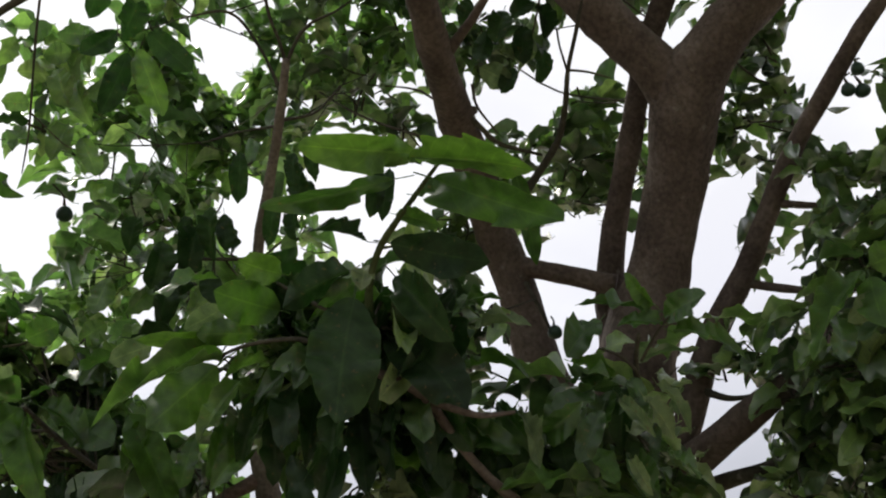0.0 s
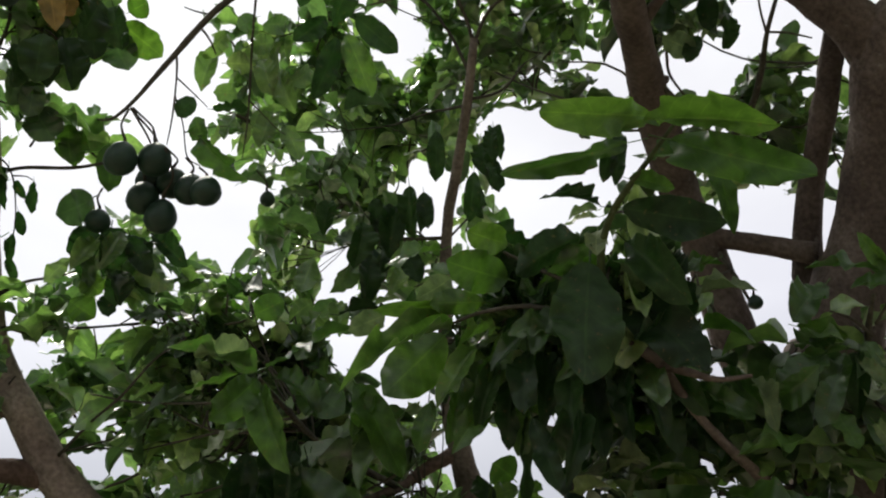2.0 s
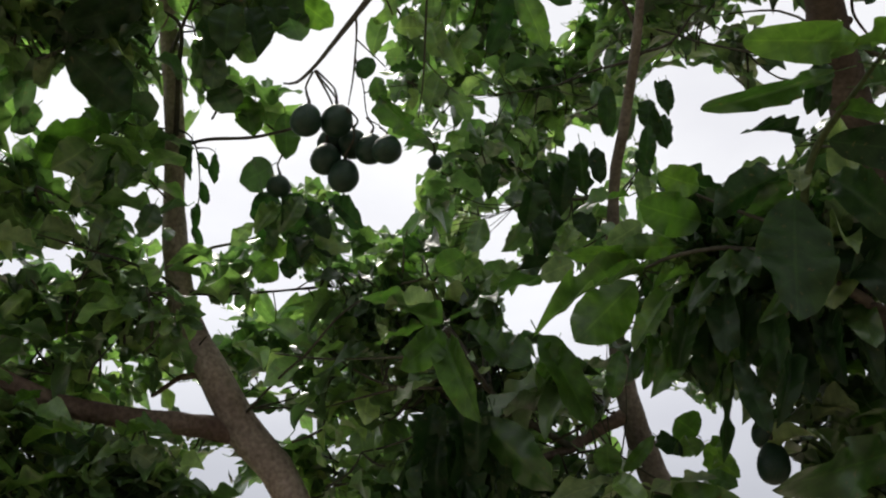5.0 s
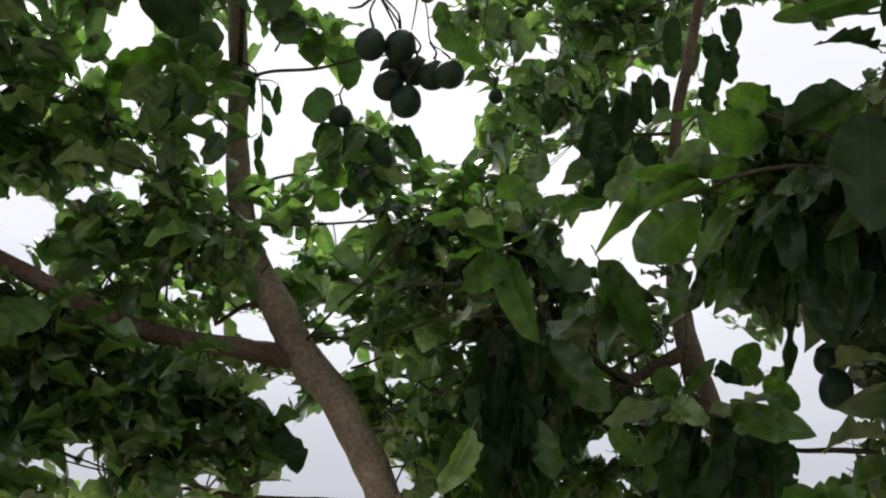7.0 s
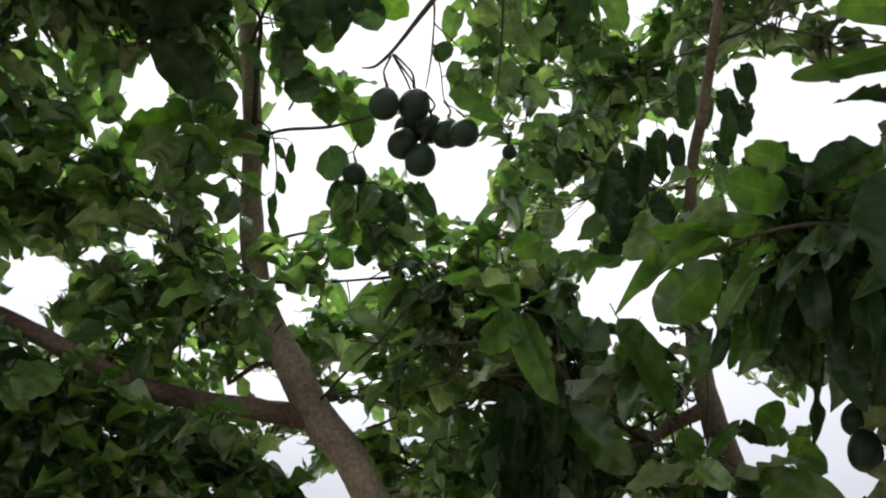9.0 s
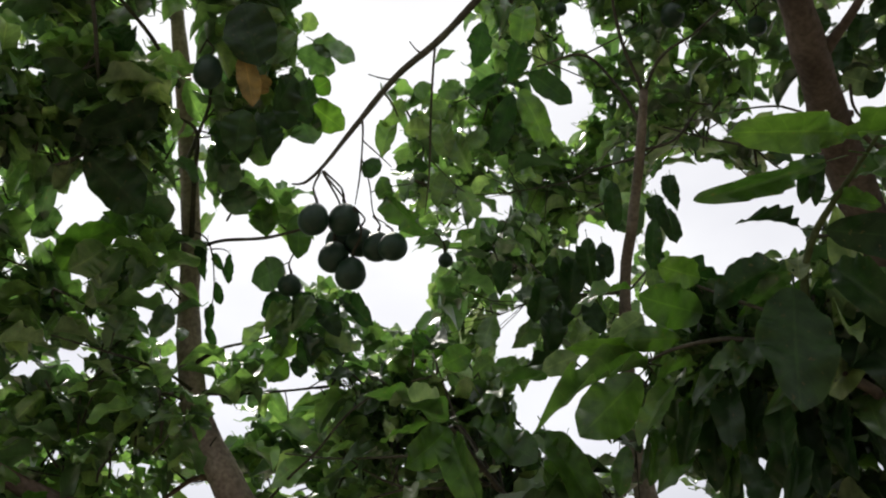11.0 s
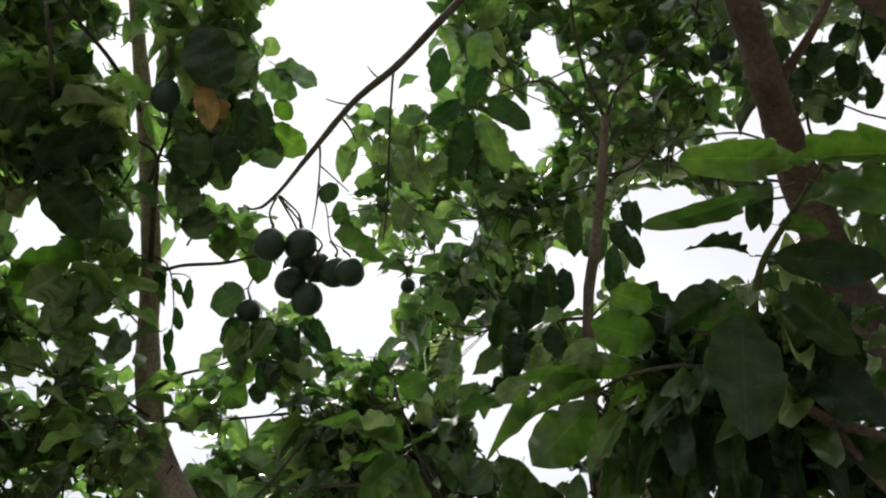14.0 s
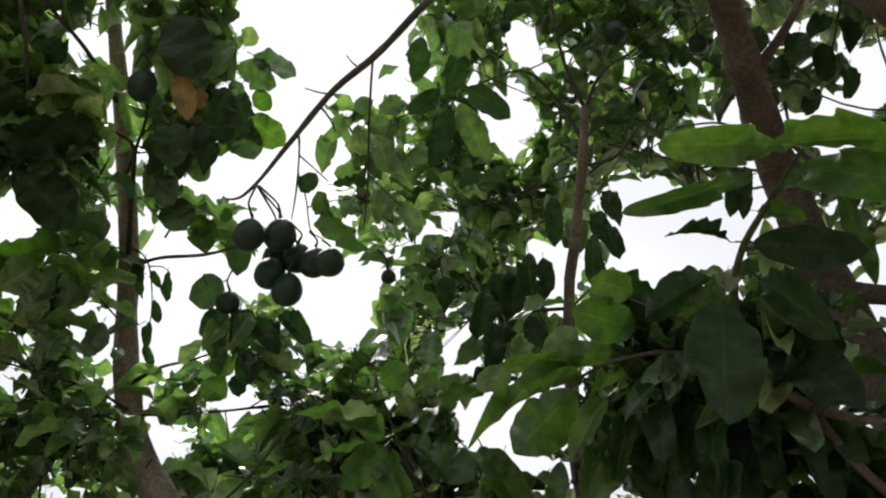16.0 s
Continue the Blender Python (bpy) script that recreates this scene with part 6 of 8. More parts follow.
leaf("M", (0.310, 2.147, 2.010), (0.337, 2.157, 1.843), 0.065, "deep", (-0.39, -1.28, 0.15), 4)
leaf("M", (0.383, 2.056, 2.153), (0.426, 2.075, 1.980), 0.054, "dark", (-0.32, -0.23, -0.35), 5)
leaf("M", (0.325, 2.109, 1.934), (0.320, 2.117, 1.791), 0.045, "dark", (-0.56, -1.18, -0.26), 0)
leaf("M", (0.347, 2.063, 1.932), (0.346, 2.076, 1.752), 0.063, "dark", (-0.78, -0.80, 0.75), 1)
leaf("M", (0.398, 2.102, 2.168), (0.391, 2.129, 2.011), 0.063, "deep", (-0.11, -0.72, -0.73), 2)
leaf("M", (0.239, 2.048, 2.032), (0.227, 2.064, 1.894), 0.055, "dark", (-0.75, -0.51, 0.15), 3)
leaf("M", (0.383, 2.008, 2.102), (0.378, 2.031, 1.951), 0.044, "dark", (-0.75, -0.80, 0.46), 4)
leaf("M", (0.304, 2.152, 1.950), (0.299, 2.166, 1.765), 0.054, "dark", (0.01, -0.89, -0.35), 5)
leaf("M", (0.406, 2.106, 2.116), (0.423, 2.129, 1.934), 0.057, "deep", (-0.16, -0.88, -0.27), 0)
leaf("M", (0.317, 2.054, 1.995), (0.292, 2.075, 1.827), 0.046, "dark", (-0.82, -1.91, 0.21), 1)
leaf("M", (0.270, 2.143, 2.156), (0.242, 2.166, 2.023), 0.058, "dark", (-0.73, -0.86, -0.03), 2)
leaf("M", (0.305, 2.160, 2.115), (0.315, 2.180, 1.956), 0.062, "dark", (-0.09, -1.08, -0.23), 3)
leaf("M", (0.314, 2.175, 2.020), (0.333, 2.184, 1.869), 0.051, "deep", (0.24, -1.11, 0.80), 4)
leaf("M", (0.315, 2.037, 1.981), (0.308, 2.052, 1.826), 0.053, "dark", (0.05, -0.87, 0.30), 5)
leaf("R", (0.694, 2.067, 1.919), (0.660, 2.082, 1.794), 0.047, "deep", (-0.56, -0.48, 0.18), 0)
leaf("R", (0.778, 2.024, 1.908), (0.767, 2.031, 1.772), 0.056, "dark", (-0.67, -1.27, -0.01), 1)
leaf("R", (0.843, 2.092, 1.969), (0.852, 2.094, 1.836), 0.051, "dark", (-0.74, -0.87, -0.59), 2)
leaf("R", (0.788, 1.930, 1.849), (0.795, 1.924, 1.741), 0.048, "dark", (0.01, -0.13, 0.60), 3)
leaf("R", (0.667, 2.007, 1.940), (0.592, 2.042, 1.798), 0.056, "deep", (0.24, -0.73, 0.57), 4)
leaf("R", (0.691, 2.038, 1.955), (0.640, 2.064, 1.820), 0.056, "dark", (-0.32, -1.47, 0.33), 5)
leaf("R", (0.718, 1.993, 1.911), (0.669, 2.018, 1.769), 0.057, "dark", (-0.37, -1.16, 0.28), 0)
leaf("R", (0.698, 1.986, 1.928), (0.684, 1.992, 1.825), 0.050, "dark", (-0.94, -0.97, -0.57), 1)
leaf("R", (0.716, 2.139, 1.995), (0.651, 2.168, 1.877), 0.058, "deep", (0.18, -0.69, -0.78), 2)
leaf("R", (0.882, 2.041, 1.962), (0.929, 2.023, 1.829), 0.049, "dark", (-0.92, -0.97, -0.18), 3)
leaf("R", (0.728, 1.964, 1.872), (0.715, 1.968, 1.760), 0.053, "dark", (-0.43, -0.92, -0.43), 4)
leaf("R", (0.816, 1.979, 1.875), (0.820, 1.976, 1.756), 0.060, "dark", (-0.62, -0.72, 0.34), 5)
leaf("R", (0.834, 1.950, 1.918), (0.847, 1.944, 1.803), 0.047, "deep", (0.14, -0.76, 0.80), 0)
leaf("R", (0.700, 1.968, 1.955), (0.663, 1.988, 1.830), 0.045, "dark", (-0.63, -0.76, -0.53), 1)
leaf("R", (0.849, 1.957, 1.955), (0.897, 1.935, 1.837), 0.047, "dark", (-0.19, -1.31, -0.53), 2)
leaf("R", (0.814, 1.937, 1.962), (0.853, 1.919, 1.859), 0.056, "dark", (-0.39, -0.59, -0.02), 3)
leaf("R", (0.776, 2.015, 1.948), (0.788, 2.017, 1.805), 0.048, "deep", (-0.59, -0.85, -0.10), 4)
leaf("R", (0.707, 2.016, 1.926), (0.680, 2.032, 1.789), 0.048, "dark", (-0.66, -0.88, -0.27), 5)
leaf("R", (0.989, 1.239, 1.879), (0.944, 1.229, 1.785), 0.059, "deep", (-0.16, -0.63, -0.57), 1)
leaf("R", (1.024, 1.215, 1.866), (1.004, 1.187, 1.763), 0.063, "deep", (-1.19, -0.64, 0.87), 3)
leaf("R", (1.070, 1.185, 1.834), (1.028, 1.171, 1.744), 0.063, "dark", (-0.58, -0.50, -0.29), 0)
leaf("L", (-0.437, 2.438, 3.046), (-0.432, 2.483, 2.930), 0.036, "dark", (-0.24, -0.63, -0.47), 3)
leaf("L", (-0.403, 2.504, 2.945), (-0.381, 2.522, 2.875), 0.030, "dark", (0.36, -1.28, -0.42), 4)
leaf("L", (-0.410, 2.536, 2.884), (-0.412, 2.553, 2.804), 0.030, "dark", (-0.03, -0.64, -0.62), 5)
leaf("L", (-0.419, 2.566, 2.822), (-0.387, 2.581, 2.756), 0.029, "dark", (-0.03, -1.07, -0.05), 0)
leaf("L", (-0.418, 2.459, 3.017), (-0.381, 2.471, 2.968), 0.027, "dark", (0.16, -1.08, -0.81), 1)
leaf("L", (-0.369, 2.463, 3.024), (-0.364, 2.494, 2.933), 0.029, "dark", (-0.17, -0.42, -1.04), 2)
leaf("L", (-0.533, 2.314, 2.860), (-0.589, 2.299, 2.775), 0.073, "mature", (-0.01, -0.73, 0.66), 3)
leaf("L", (-0.608, 2.278, 2.887), (-0.548, 2.299, 2.796), 0.067, "mature", (0.21, -0.69, 0.52), 4)
leaf("L", (-0.643, 2.310, 2.812), (-0.707, 2.290, 2.725), 0.077, "mature", (0.58, -0.89, 0.81), 5)
leaf("L", (-0.502, 2.363, 2.782), (-0.534, 2.364, 2.675), 0.067, "mature", (0.28, -0.45, 0.00), 0)
leaf("L", (-0.606, 2.361, 2.737), (-0.641, 2.357, 2.629), 0.073, "mature", (0.54, -1.27, -0.10), 1)
leaf("L", (-0.714, 2.345, 2.702), (-0.746, 2.332, 2.610), 0.073, "mature", (0.45, -1.13, 0.49), 2)
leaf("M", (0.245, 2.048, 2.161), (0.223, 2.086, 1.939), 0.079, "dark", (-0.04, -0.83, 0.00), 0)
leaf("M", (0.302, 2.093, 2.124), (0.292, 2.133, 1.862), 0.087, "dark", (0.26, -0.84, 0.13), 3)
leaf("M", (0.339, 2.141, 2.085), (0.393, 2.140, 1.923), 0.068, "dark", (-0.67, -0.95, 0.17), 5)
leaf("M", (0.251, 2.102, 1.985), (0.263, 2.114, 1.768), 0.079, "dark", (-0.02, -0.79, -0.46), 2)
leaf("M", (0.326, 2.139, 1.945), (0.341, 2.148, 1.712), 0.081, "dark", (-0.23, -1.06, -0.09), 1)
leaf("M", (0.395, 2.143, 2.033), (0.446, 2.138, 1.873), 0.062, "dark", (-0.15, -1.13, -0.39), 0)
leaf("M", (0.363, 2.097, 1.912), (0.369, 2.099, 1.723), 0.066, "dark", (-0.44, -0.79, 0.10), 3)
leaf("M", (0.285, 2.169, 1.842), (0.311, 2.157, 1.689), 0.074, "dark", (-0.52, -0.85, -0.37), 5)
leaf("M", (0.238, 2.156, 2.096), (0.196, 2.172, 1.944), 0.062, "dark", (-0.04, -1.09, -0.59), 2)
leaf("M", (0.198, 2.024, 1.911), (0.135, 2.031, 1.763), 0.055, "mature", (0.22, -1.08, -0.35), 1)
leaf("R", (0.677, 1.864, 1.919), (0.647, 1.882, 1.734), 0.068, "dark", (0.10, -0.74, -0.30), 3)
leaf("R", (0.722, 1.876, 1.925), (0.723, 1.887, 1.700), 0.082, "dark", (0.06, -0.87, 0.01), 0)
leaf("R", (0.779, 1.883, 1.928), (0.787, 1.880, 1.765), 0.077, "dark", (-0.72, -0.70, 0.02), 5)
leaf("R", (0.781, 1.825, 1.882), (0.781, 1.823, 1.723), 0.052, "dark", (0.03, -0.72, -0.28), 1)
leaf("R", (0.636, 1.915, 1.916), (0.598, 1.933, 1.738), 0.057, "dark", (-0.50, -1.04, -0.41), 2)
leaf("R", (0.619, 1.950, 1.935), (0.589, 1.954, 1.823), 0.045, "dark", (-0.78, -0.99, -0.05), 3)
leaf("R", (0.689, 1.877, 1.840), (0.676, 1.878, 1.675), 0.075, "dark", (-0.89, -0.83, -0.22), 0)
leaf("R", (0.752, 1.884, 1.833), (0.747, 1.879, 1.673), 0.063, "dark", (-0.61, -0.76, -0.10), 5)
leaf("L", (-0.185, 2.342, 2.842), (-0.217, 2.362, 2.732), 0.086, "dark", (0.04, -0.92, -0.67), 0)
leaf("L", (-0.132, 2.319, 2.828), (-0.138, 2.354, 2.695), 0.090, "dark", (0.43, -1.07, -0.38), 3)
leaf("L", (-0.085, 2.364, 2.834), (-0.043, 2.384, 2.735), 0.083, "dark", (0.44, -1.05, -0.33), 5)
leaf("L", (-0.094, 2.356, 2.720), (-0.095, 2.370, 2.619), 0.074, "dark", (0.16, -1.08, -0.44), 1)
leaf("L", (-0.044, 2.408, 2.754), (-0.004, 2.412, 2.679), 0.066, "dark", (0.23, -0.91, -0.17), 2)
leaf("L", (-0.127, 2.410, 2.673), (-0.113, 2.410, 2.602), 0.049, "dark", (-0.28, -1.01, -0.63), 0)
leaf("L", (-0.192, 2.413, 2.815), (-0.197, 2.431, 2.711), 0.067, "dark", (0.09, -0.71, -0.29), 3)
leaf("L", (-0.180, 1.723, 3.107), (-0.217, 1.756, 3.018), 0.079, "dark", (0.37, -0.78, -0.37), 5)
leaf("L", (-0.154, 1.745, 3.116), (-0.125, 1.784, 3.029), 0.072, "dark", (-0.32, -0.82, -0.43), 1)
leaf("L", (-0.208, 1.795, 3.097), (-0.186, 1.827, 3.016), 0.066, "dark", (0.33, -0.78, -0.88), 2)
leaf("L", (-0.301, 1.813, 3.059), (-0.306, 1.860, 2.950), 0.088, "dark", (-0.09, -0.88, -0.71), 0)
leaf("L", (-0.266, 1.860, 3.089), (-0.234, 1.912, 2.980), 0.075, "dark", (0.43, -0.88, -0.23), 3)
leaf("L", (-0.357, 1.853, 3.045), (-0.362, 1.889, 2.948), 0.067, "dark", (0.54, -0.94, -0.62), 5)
leaf("M", (0.775, 1.890, 2.889), (0.770, 1.940, 2.760), 0.045, "dark", (-0.32, -0.97, -0.51), 0)
leaf("M", (0.808, 1.885, 2.912), (0.823, 1.891, 2.840), 0.030, "dark", (0.09, -0.92, -0.38), 3)
leaf("M", (0.803, 1.812, 2.976), (0.808, 1.833, 2.894), 0.039, "dark", (-0.70, -0.71, -0.17), 5)
leaf("M", (0.641, 2.045, 2.914), (0.667, 2.088, 2.775), 0.059, "dark", (-0.54, -1.00, -0.77), 1)
leaf("M", (0.668, 2.002, 2.874), (0.683, 2.023, 2.775), 0.049, "dark", (-0.22, -1.00, -0.77), 2)
leaf("M", (0.691, 1.941, 3.036), (0.701, 1.994, 2.905), 0.050, "dark", (-0.27, -0.60, -0.55), 0)
leaf("M", (0.620, 2.100, 2.876), (0.608, 2.151, 2.735), 0.071, "dark", (-0.33, -0.77, -0.75), 3)
leaf("M", (0.565, 2.166, 2.750), (0.551, 2.203, 2.619), 0.070, "dark", (-0.13, -0.99, -0.29), 5)
leaf("M", (0.538, 2.171, 2.855), (0.522, 2.213, 2.725), 0.071, "dark", (0.26, -1.02, -0.36), 1)
leaf("M", (0.653, 2.132, 2.767), (0.691, 2.141, 2.667), 0.062, "dark", (-0.14, -0.98, -0.57), 2)
leaf("M", (0.612, 2.181, 2.827), (0.597, 2.211, 2.716), 0.064, "dark", (0.27, -0.64, -0.70), 0)
leaf("R", (0.623, 1.543, 2.258), (0.555, 1.581, 2.143), 0.051, "deep", (-0.54, -0.86, -0.21), 1)
leaf("R", (0.672, 1.557, 2.234), (0.635, 1.591, 2.097), 0.044, "dark", (-0.46, -0.86, -0.15), 3)
leaf("R", (0.614, 1.614, 2.208), (0.587, 1.634, 2.087), 0.043, "deep", (-0.22, -0.88, -0.51), 5)
leaf("R", (0.717, 1.588, 2.227), (0.709, 1.614, 2.075), 0.045, "dark", (-0.76, -0.85, 0.02), 0)
leaf("R", (0.569, 1.684, 2.183), (0.546, 1.693, 2.083), 0.041, "deep", (-0.48, -0.90, -0.37), 2)
leaf("L", (-0.401, 2.339, 2.444), (-0.485, 2.301, 2.400), 0.034, "mature", (0.18, -0.91, 0.10), 1)
leaf("L", (-0.394, 2.338, 2.448), (-0.320, 2.306, 2.440), 0.028, "deep", (0.04, -0.91, 0.10), 1)
leaf("L", (-0.408, 2.342, 2.435), (-0.432, 2.317, 2.382), 0.037, "mature", (0.20, -0.91, 0.11), 5)
leaf("L", (-0.385, 2.345, 2.435), (-0.324, 2.322, 2.401), 0.034, "deep", (0.18, -0.91, 0.11), 0)
leaf("L", (-0.424, 2.333, 2.449), (-0.465, 2.289, 2.435), 0.023, "mature", (-0.01, -0.91, 0.10), 5)
leaf("L", (-0.399, 2.346, 2.427), (-0.382, 2.325, 2.380), 0.031, "deep", (-0.07, -0.91, 0.11), 1)
leaf("R", (0.669, 1.846, 1.936), (0.749, 1.694, 1.936), 0.049, "pale", (-0.38, -0.89, 0.46), 2)
leaf("R", (0.707, 1.829, 1.935), (0.791, 1.646, 1.857), 0.077, "deep", (-0.40, -0.88, -0.14), 0)
leaf("R", (0.612, 1.883, 1.966), (0.449, 1.880, 1.905), 0.037, "pale", (-0.35, -0.90, 0.54), 2)
leaf("R", (0.599, 1.885, 1.978), (0.580, 1.832, 2.030), 0.062, "young", (-0.35, -0.90, -0.26), 2)
leaf("R", (0.627, 1.874, 1.979), (0.671, 1.790, 2.040), 0.030, "young", (-0.16, -0.90, -0.06), 0)
leaf("R", (0.602, 1.865, 1.965), (0.639, 1.802, 1.898), 0.051, "mature", (-0.35, -0.90, 0.04), 0)
leaf("R", (0.633, 1.878, 1.995), (0.674, 1.820, 2.017), 0.030, "pale", (-0.36, -0.89, 0.23), 2)
leaf("R", (0.624, 1.921, 1.931), (0.541, 1.940, 1.840), 0.056, "young", (-0.35, -0.91, -0.24), 0)
leaf("R", (0.508, 2.016, 1.930), (0.561, 1.973, 1.859), 0.052, "young", (-0.29, -0.93, -0.23), 2)
leaf("R", (0.781, 1.806, 1.972), (0.819, 1.751, 1.933), 0.040, "young", (-0.44, -0.86, -0.36), 2)
leaf("R", (0.683, 1.877, 1.923), (0.740, 1.796, 1.871), 0.050, "dark", (-0.39, -0.89, -0.33), 0)
leaf("R", (0.906, 2.062, 2.102), (0.819, 2.046, 2.069), 0.049, "mature", (-0.43, -0.86, 0.12), 2)
leaf("R", (0.806, 2.103, 2.123), (0.839, 2.039, 2.062), 0.049, "dark", (-0.39, -0.87, -0.09), 0)
leaf("R", (0.930, 2.072, 2.109), (0.947, 2.000, 2.084), 0.035, "young", (-0.44, -0.85, -0.08), 2)
leaf("R", (0.930, 2.061, 2.070), (0.955, 1.996, 2.006), 0.049, "young", (-0.44, -0.86, -0.27), 0)
leaf("R", (0.663, 1.430, 1.677), (0.588, 1.395, 1.713), 0.060, "young", (-0.48, -0.86, -0.14), 2)
leaf("R", (0.663, 1.431, 1.670), (0.529, 1.435, 1.643), 0.064, "deep", (-0.48, -0.86, 0.16), 0)
leaf("R", (0.671, 1.448, 1.678), (0.652, 1.382, 1.720), 0.043, "deep", (-0.48, -0.86, -0.04), 5)
leaf("R", (0.673, 1.435, 1.677), (0.694, 1.347, 1.707), 0.050, "deep", (-0.49, -0.86, 0.06), 0)
leaf("R", (0.665, 1.419, 1.664), (0.703, 1.326, 1.662), 0.054, "young", (-0.49, -0.86, 0.06), 2)
leaf("R", (0.653, 1.426, 1.664), (0.591, 1.399, 1.601), 0.057, "deep", (-0.48, -0.87, -0.04), 0)

# ---- leafy masses of the crowns ----
clump("L", -1.009, 2.342, 3.001, 0.22, 0.15, 0.18, 20, 0.15, 8, 0.45)
clump("L", -1.040, 2.476, 2.756, 0.20, 0.14, 0.14, 15, 0.15, 8, 0.37)
clump("L", -0.809, 2.483, 2.884, 0.16, 0.11, 0.13, 10, 0.15, 8, 0.56)
clump("L", -0.646, 2.406, 3.075, 0.16, 0.11, 0.16, 14, 0.15, 8, 0.40)
clump("L", -0.631, 2.541, 2.861, 0.14, 0.10, 0.13, 9, 0.15, 8, 0.34)
clump("L", -0.841, 2.580, 2.684, 0.22, 0.15, 0.13, 14, 0.15, 8, 0.56)
clump("L", -0.982, 2.590, 2.562, 0.16, 0.11, 0.14, 12, 0.15, 8, 0.90)
clump("L", -0.610, 2.667, 2.616, 0.16, 0.11, 0.11, 9, 0.15, 8, 0.82)
clump("L", -0.805, 2.687, 2.456, 0.27, 0.19, 0.11, 15, 0.15, 8, 0.80)
clump("L", -0.899, 2.430, 2.155, 0.19, 0.14, 0.13, 16, 0.15, 8, 0.44)
clump("L", -0.713, 2.461, 2.041, 0.24, 0.17, 0.14, 23, 0.15, 8, 0.65)
clump("L", -0.503, 2.502, 2.052, 0.21, 0.14, 0.13, 18, 0.15, 8, 0.48)
clump("L", -0.796, 2.523, 1.886, 0.24, 0.17, 0.13, 20, 0.15, 8, 0.41)
clump("L", -0.504, 2.587, 1.888, 0.26, 0.18, 0.11, 19, 0.15, 8, 0.37)
clump("L", -0.343, 2.693, 1.980, 0.13, 0.09, 0.12, 9, 0.15, 8, 0.44)
clump("L", -0.676, 2.931, 2.466, 0.17, 0.12, 0.10, 7, 0.15, 8, 0.90)
clump("L", -1.130, 2.310, 2.245, 0.19, 0.17, 0.24, 31, 0.15, 8, 0.84)
clump("L", -1.240, 2.288, 2.712, 0.21, 0.18, 0.26, 31, 0.15, 8, 0.82)
clump("L", -1.061, 2.428, 1.907, 0.19, 0.14, 0.19, 24, 0.15, 8, 0.82)
clump("L", -0.355, 2.372, 3.193, 0.14, 0.10, 0.11, 8, 0.15, 8, 0.43)
clump("L", -0.265, 2.411, 3.150, 0.09, 0.06, 0.09, 4, 0.15, 8, 0.50)
clump("L", -0.403, 2.524, 2.958, 0.05, 0.10, 0.14, 4, 0.15, 8, 0.71)
clump("L", 0.010, 2.668, 2.719, 0.11, 0.08, 0.07, 4, 0.15, 8, 0.78)
clump("L", -0.132, 2.586, 2.883, 0.13, 0.09, 0.07, 4, 0.15, 8, 0.86)
clump("L", -0.066, 2.556, 2.935, 0.09, 0.06, 0.07, 3, 0.15, 8, 0.87)
clump("L", 0.019, 2.628, 2.800, 0.11, 0.08, 0.07, 4, 0.15, 8, 0.36)
clump("L", -0.224, 2.662, 2.731, 0.11, 0.08, 0.06, 3, 0.15, 8, 0.69)
clump("L", -0.280, 3.004, 2.695, 0.12, 0.08, 0.12, 6, 0.15, 8, 0.74)
clump("L", -0.062, 3.016, 2.678, 0.14, 0.10, 0.10, 6, 0.15, 8, 0.63)
clump("L", -0.048, 2.984, 2.480, 0.15, 0.11, 0.12, 8, 0.15, 8, 0.42)
clump("L", 0.098, 2.880, 2.456, 0.17, 0.12, 0.15, 12, 0.15, 8, 0.61)
clump("L", 0.118, 2.948, 2.228, 0.15, 0.13, 0.19, 13, 0.15, 8, 0.36)
clump("L", -0.083, 3.056, 2.241, 0.12, 0.08, 0.12, 6, 0.15, 8, 0.91)
clump("L", 0.207, 2.686, 1.983, 0.17, 0.12, 0.15, 15, 0.15, 8, 0.86)
clump("L", 0.079, 3.078, 2.123, 0.12, 0.08, 0.12, 6, 0.15, 8, 0.66)
clump("L", -0.364, 3.051, 2.558, 0.10, 0.10, 0.14, 6, 0.15, 8, 0.50)
clump("L", -0.827, 1.978, 3.512, 0.16, 0.11, 0.14, 12, 0.15, 8, 0.89)
clump("L", -0.669, 1.984, 3.568, 0.16, 0.11, 0.11, 9, 0.15, 8, 0.67)
clump("L", -0.390, 1.873, 3.472, 0.18, 0.13, 0.10, 11, 0.15, 8, 0.87)
clump("L", -0.207, 2.057, 3.461, 0.10, 0.07, 0.10, 6, 0.15, 8, 0.85)
clump("L", -0.167, 2.124, 3.392, 0.09, 0.07, 0.10, 5, 0.15, 8, 0.63)
clump("L", -0.369, 2.251, 3.362, 0.13, 0.09, 0.11, 7, 0.15, 8, 0.57)
clump("L", -0.358, 2.347, 3.240, 0.11, 0.08, 0.11, 6, 0.15, 8, 0.69)
clump("L", -0.669, 1.883, 3.225, 0.18, 0.12, 0.11, 13, 0.15, 8, 0.58)
clump("L", -0.662, 1.987, 3.104, 0.19, 0.14, 0.11, 14, 0.15, 8, 0.40)
clump("L", -0.382, 1.838, 3.643, 0.26, 0.18, 0.10, 15, 0.15, 8, 0.50)
clump("L", -0.744, 1.797, 3.573, 0.26, 0.18, 0.10, 15, 0.15, 8, 0.83)
clump("L", -0.699, 2.559, 3.358, 0.16, 0.11, 0.12, 8, 0.15, 8, 0.33)
clump("L", -0.751, 2.654, 3.192, 0.18, 0.13, 0.12, 9, 0.15, 8, 0.33)
clump("M", 0.606, 2.706, 3.728, 0.20, 0.14, 0.15, 15, 0.15, 8, 0.71)
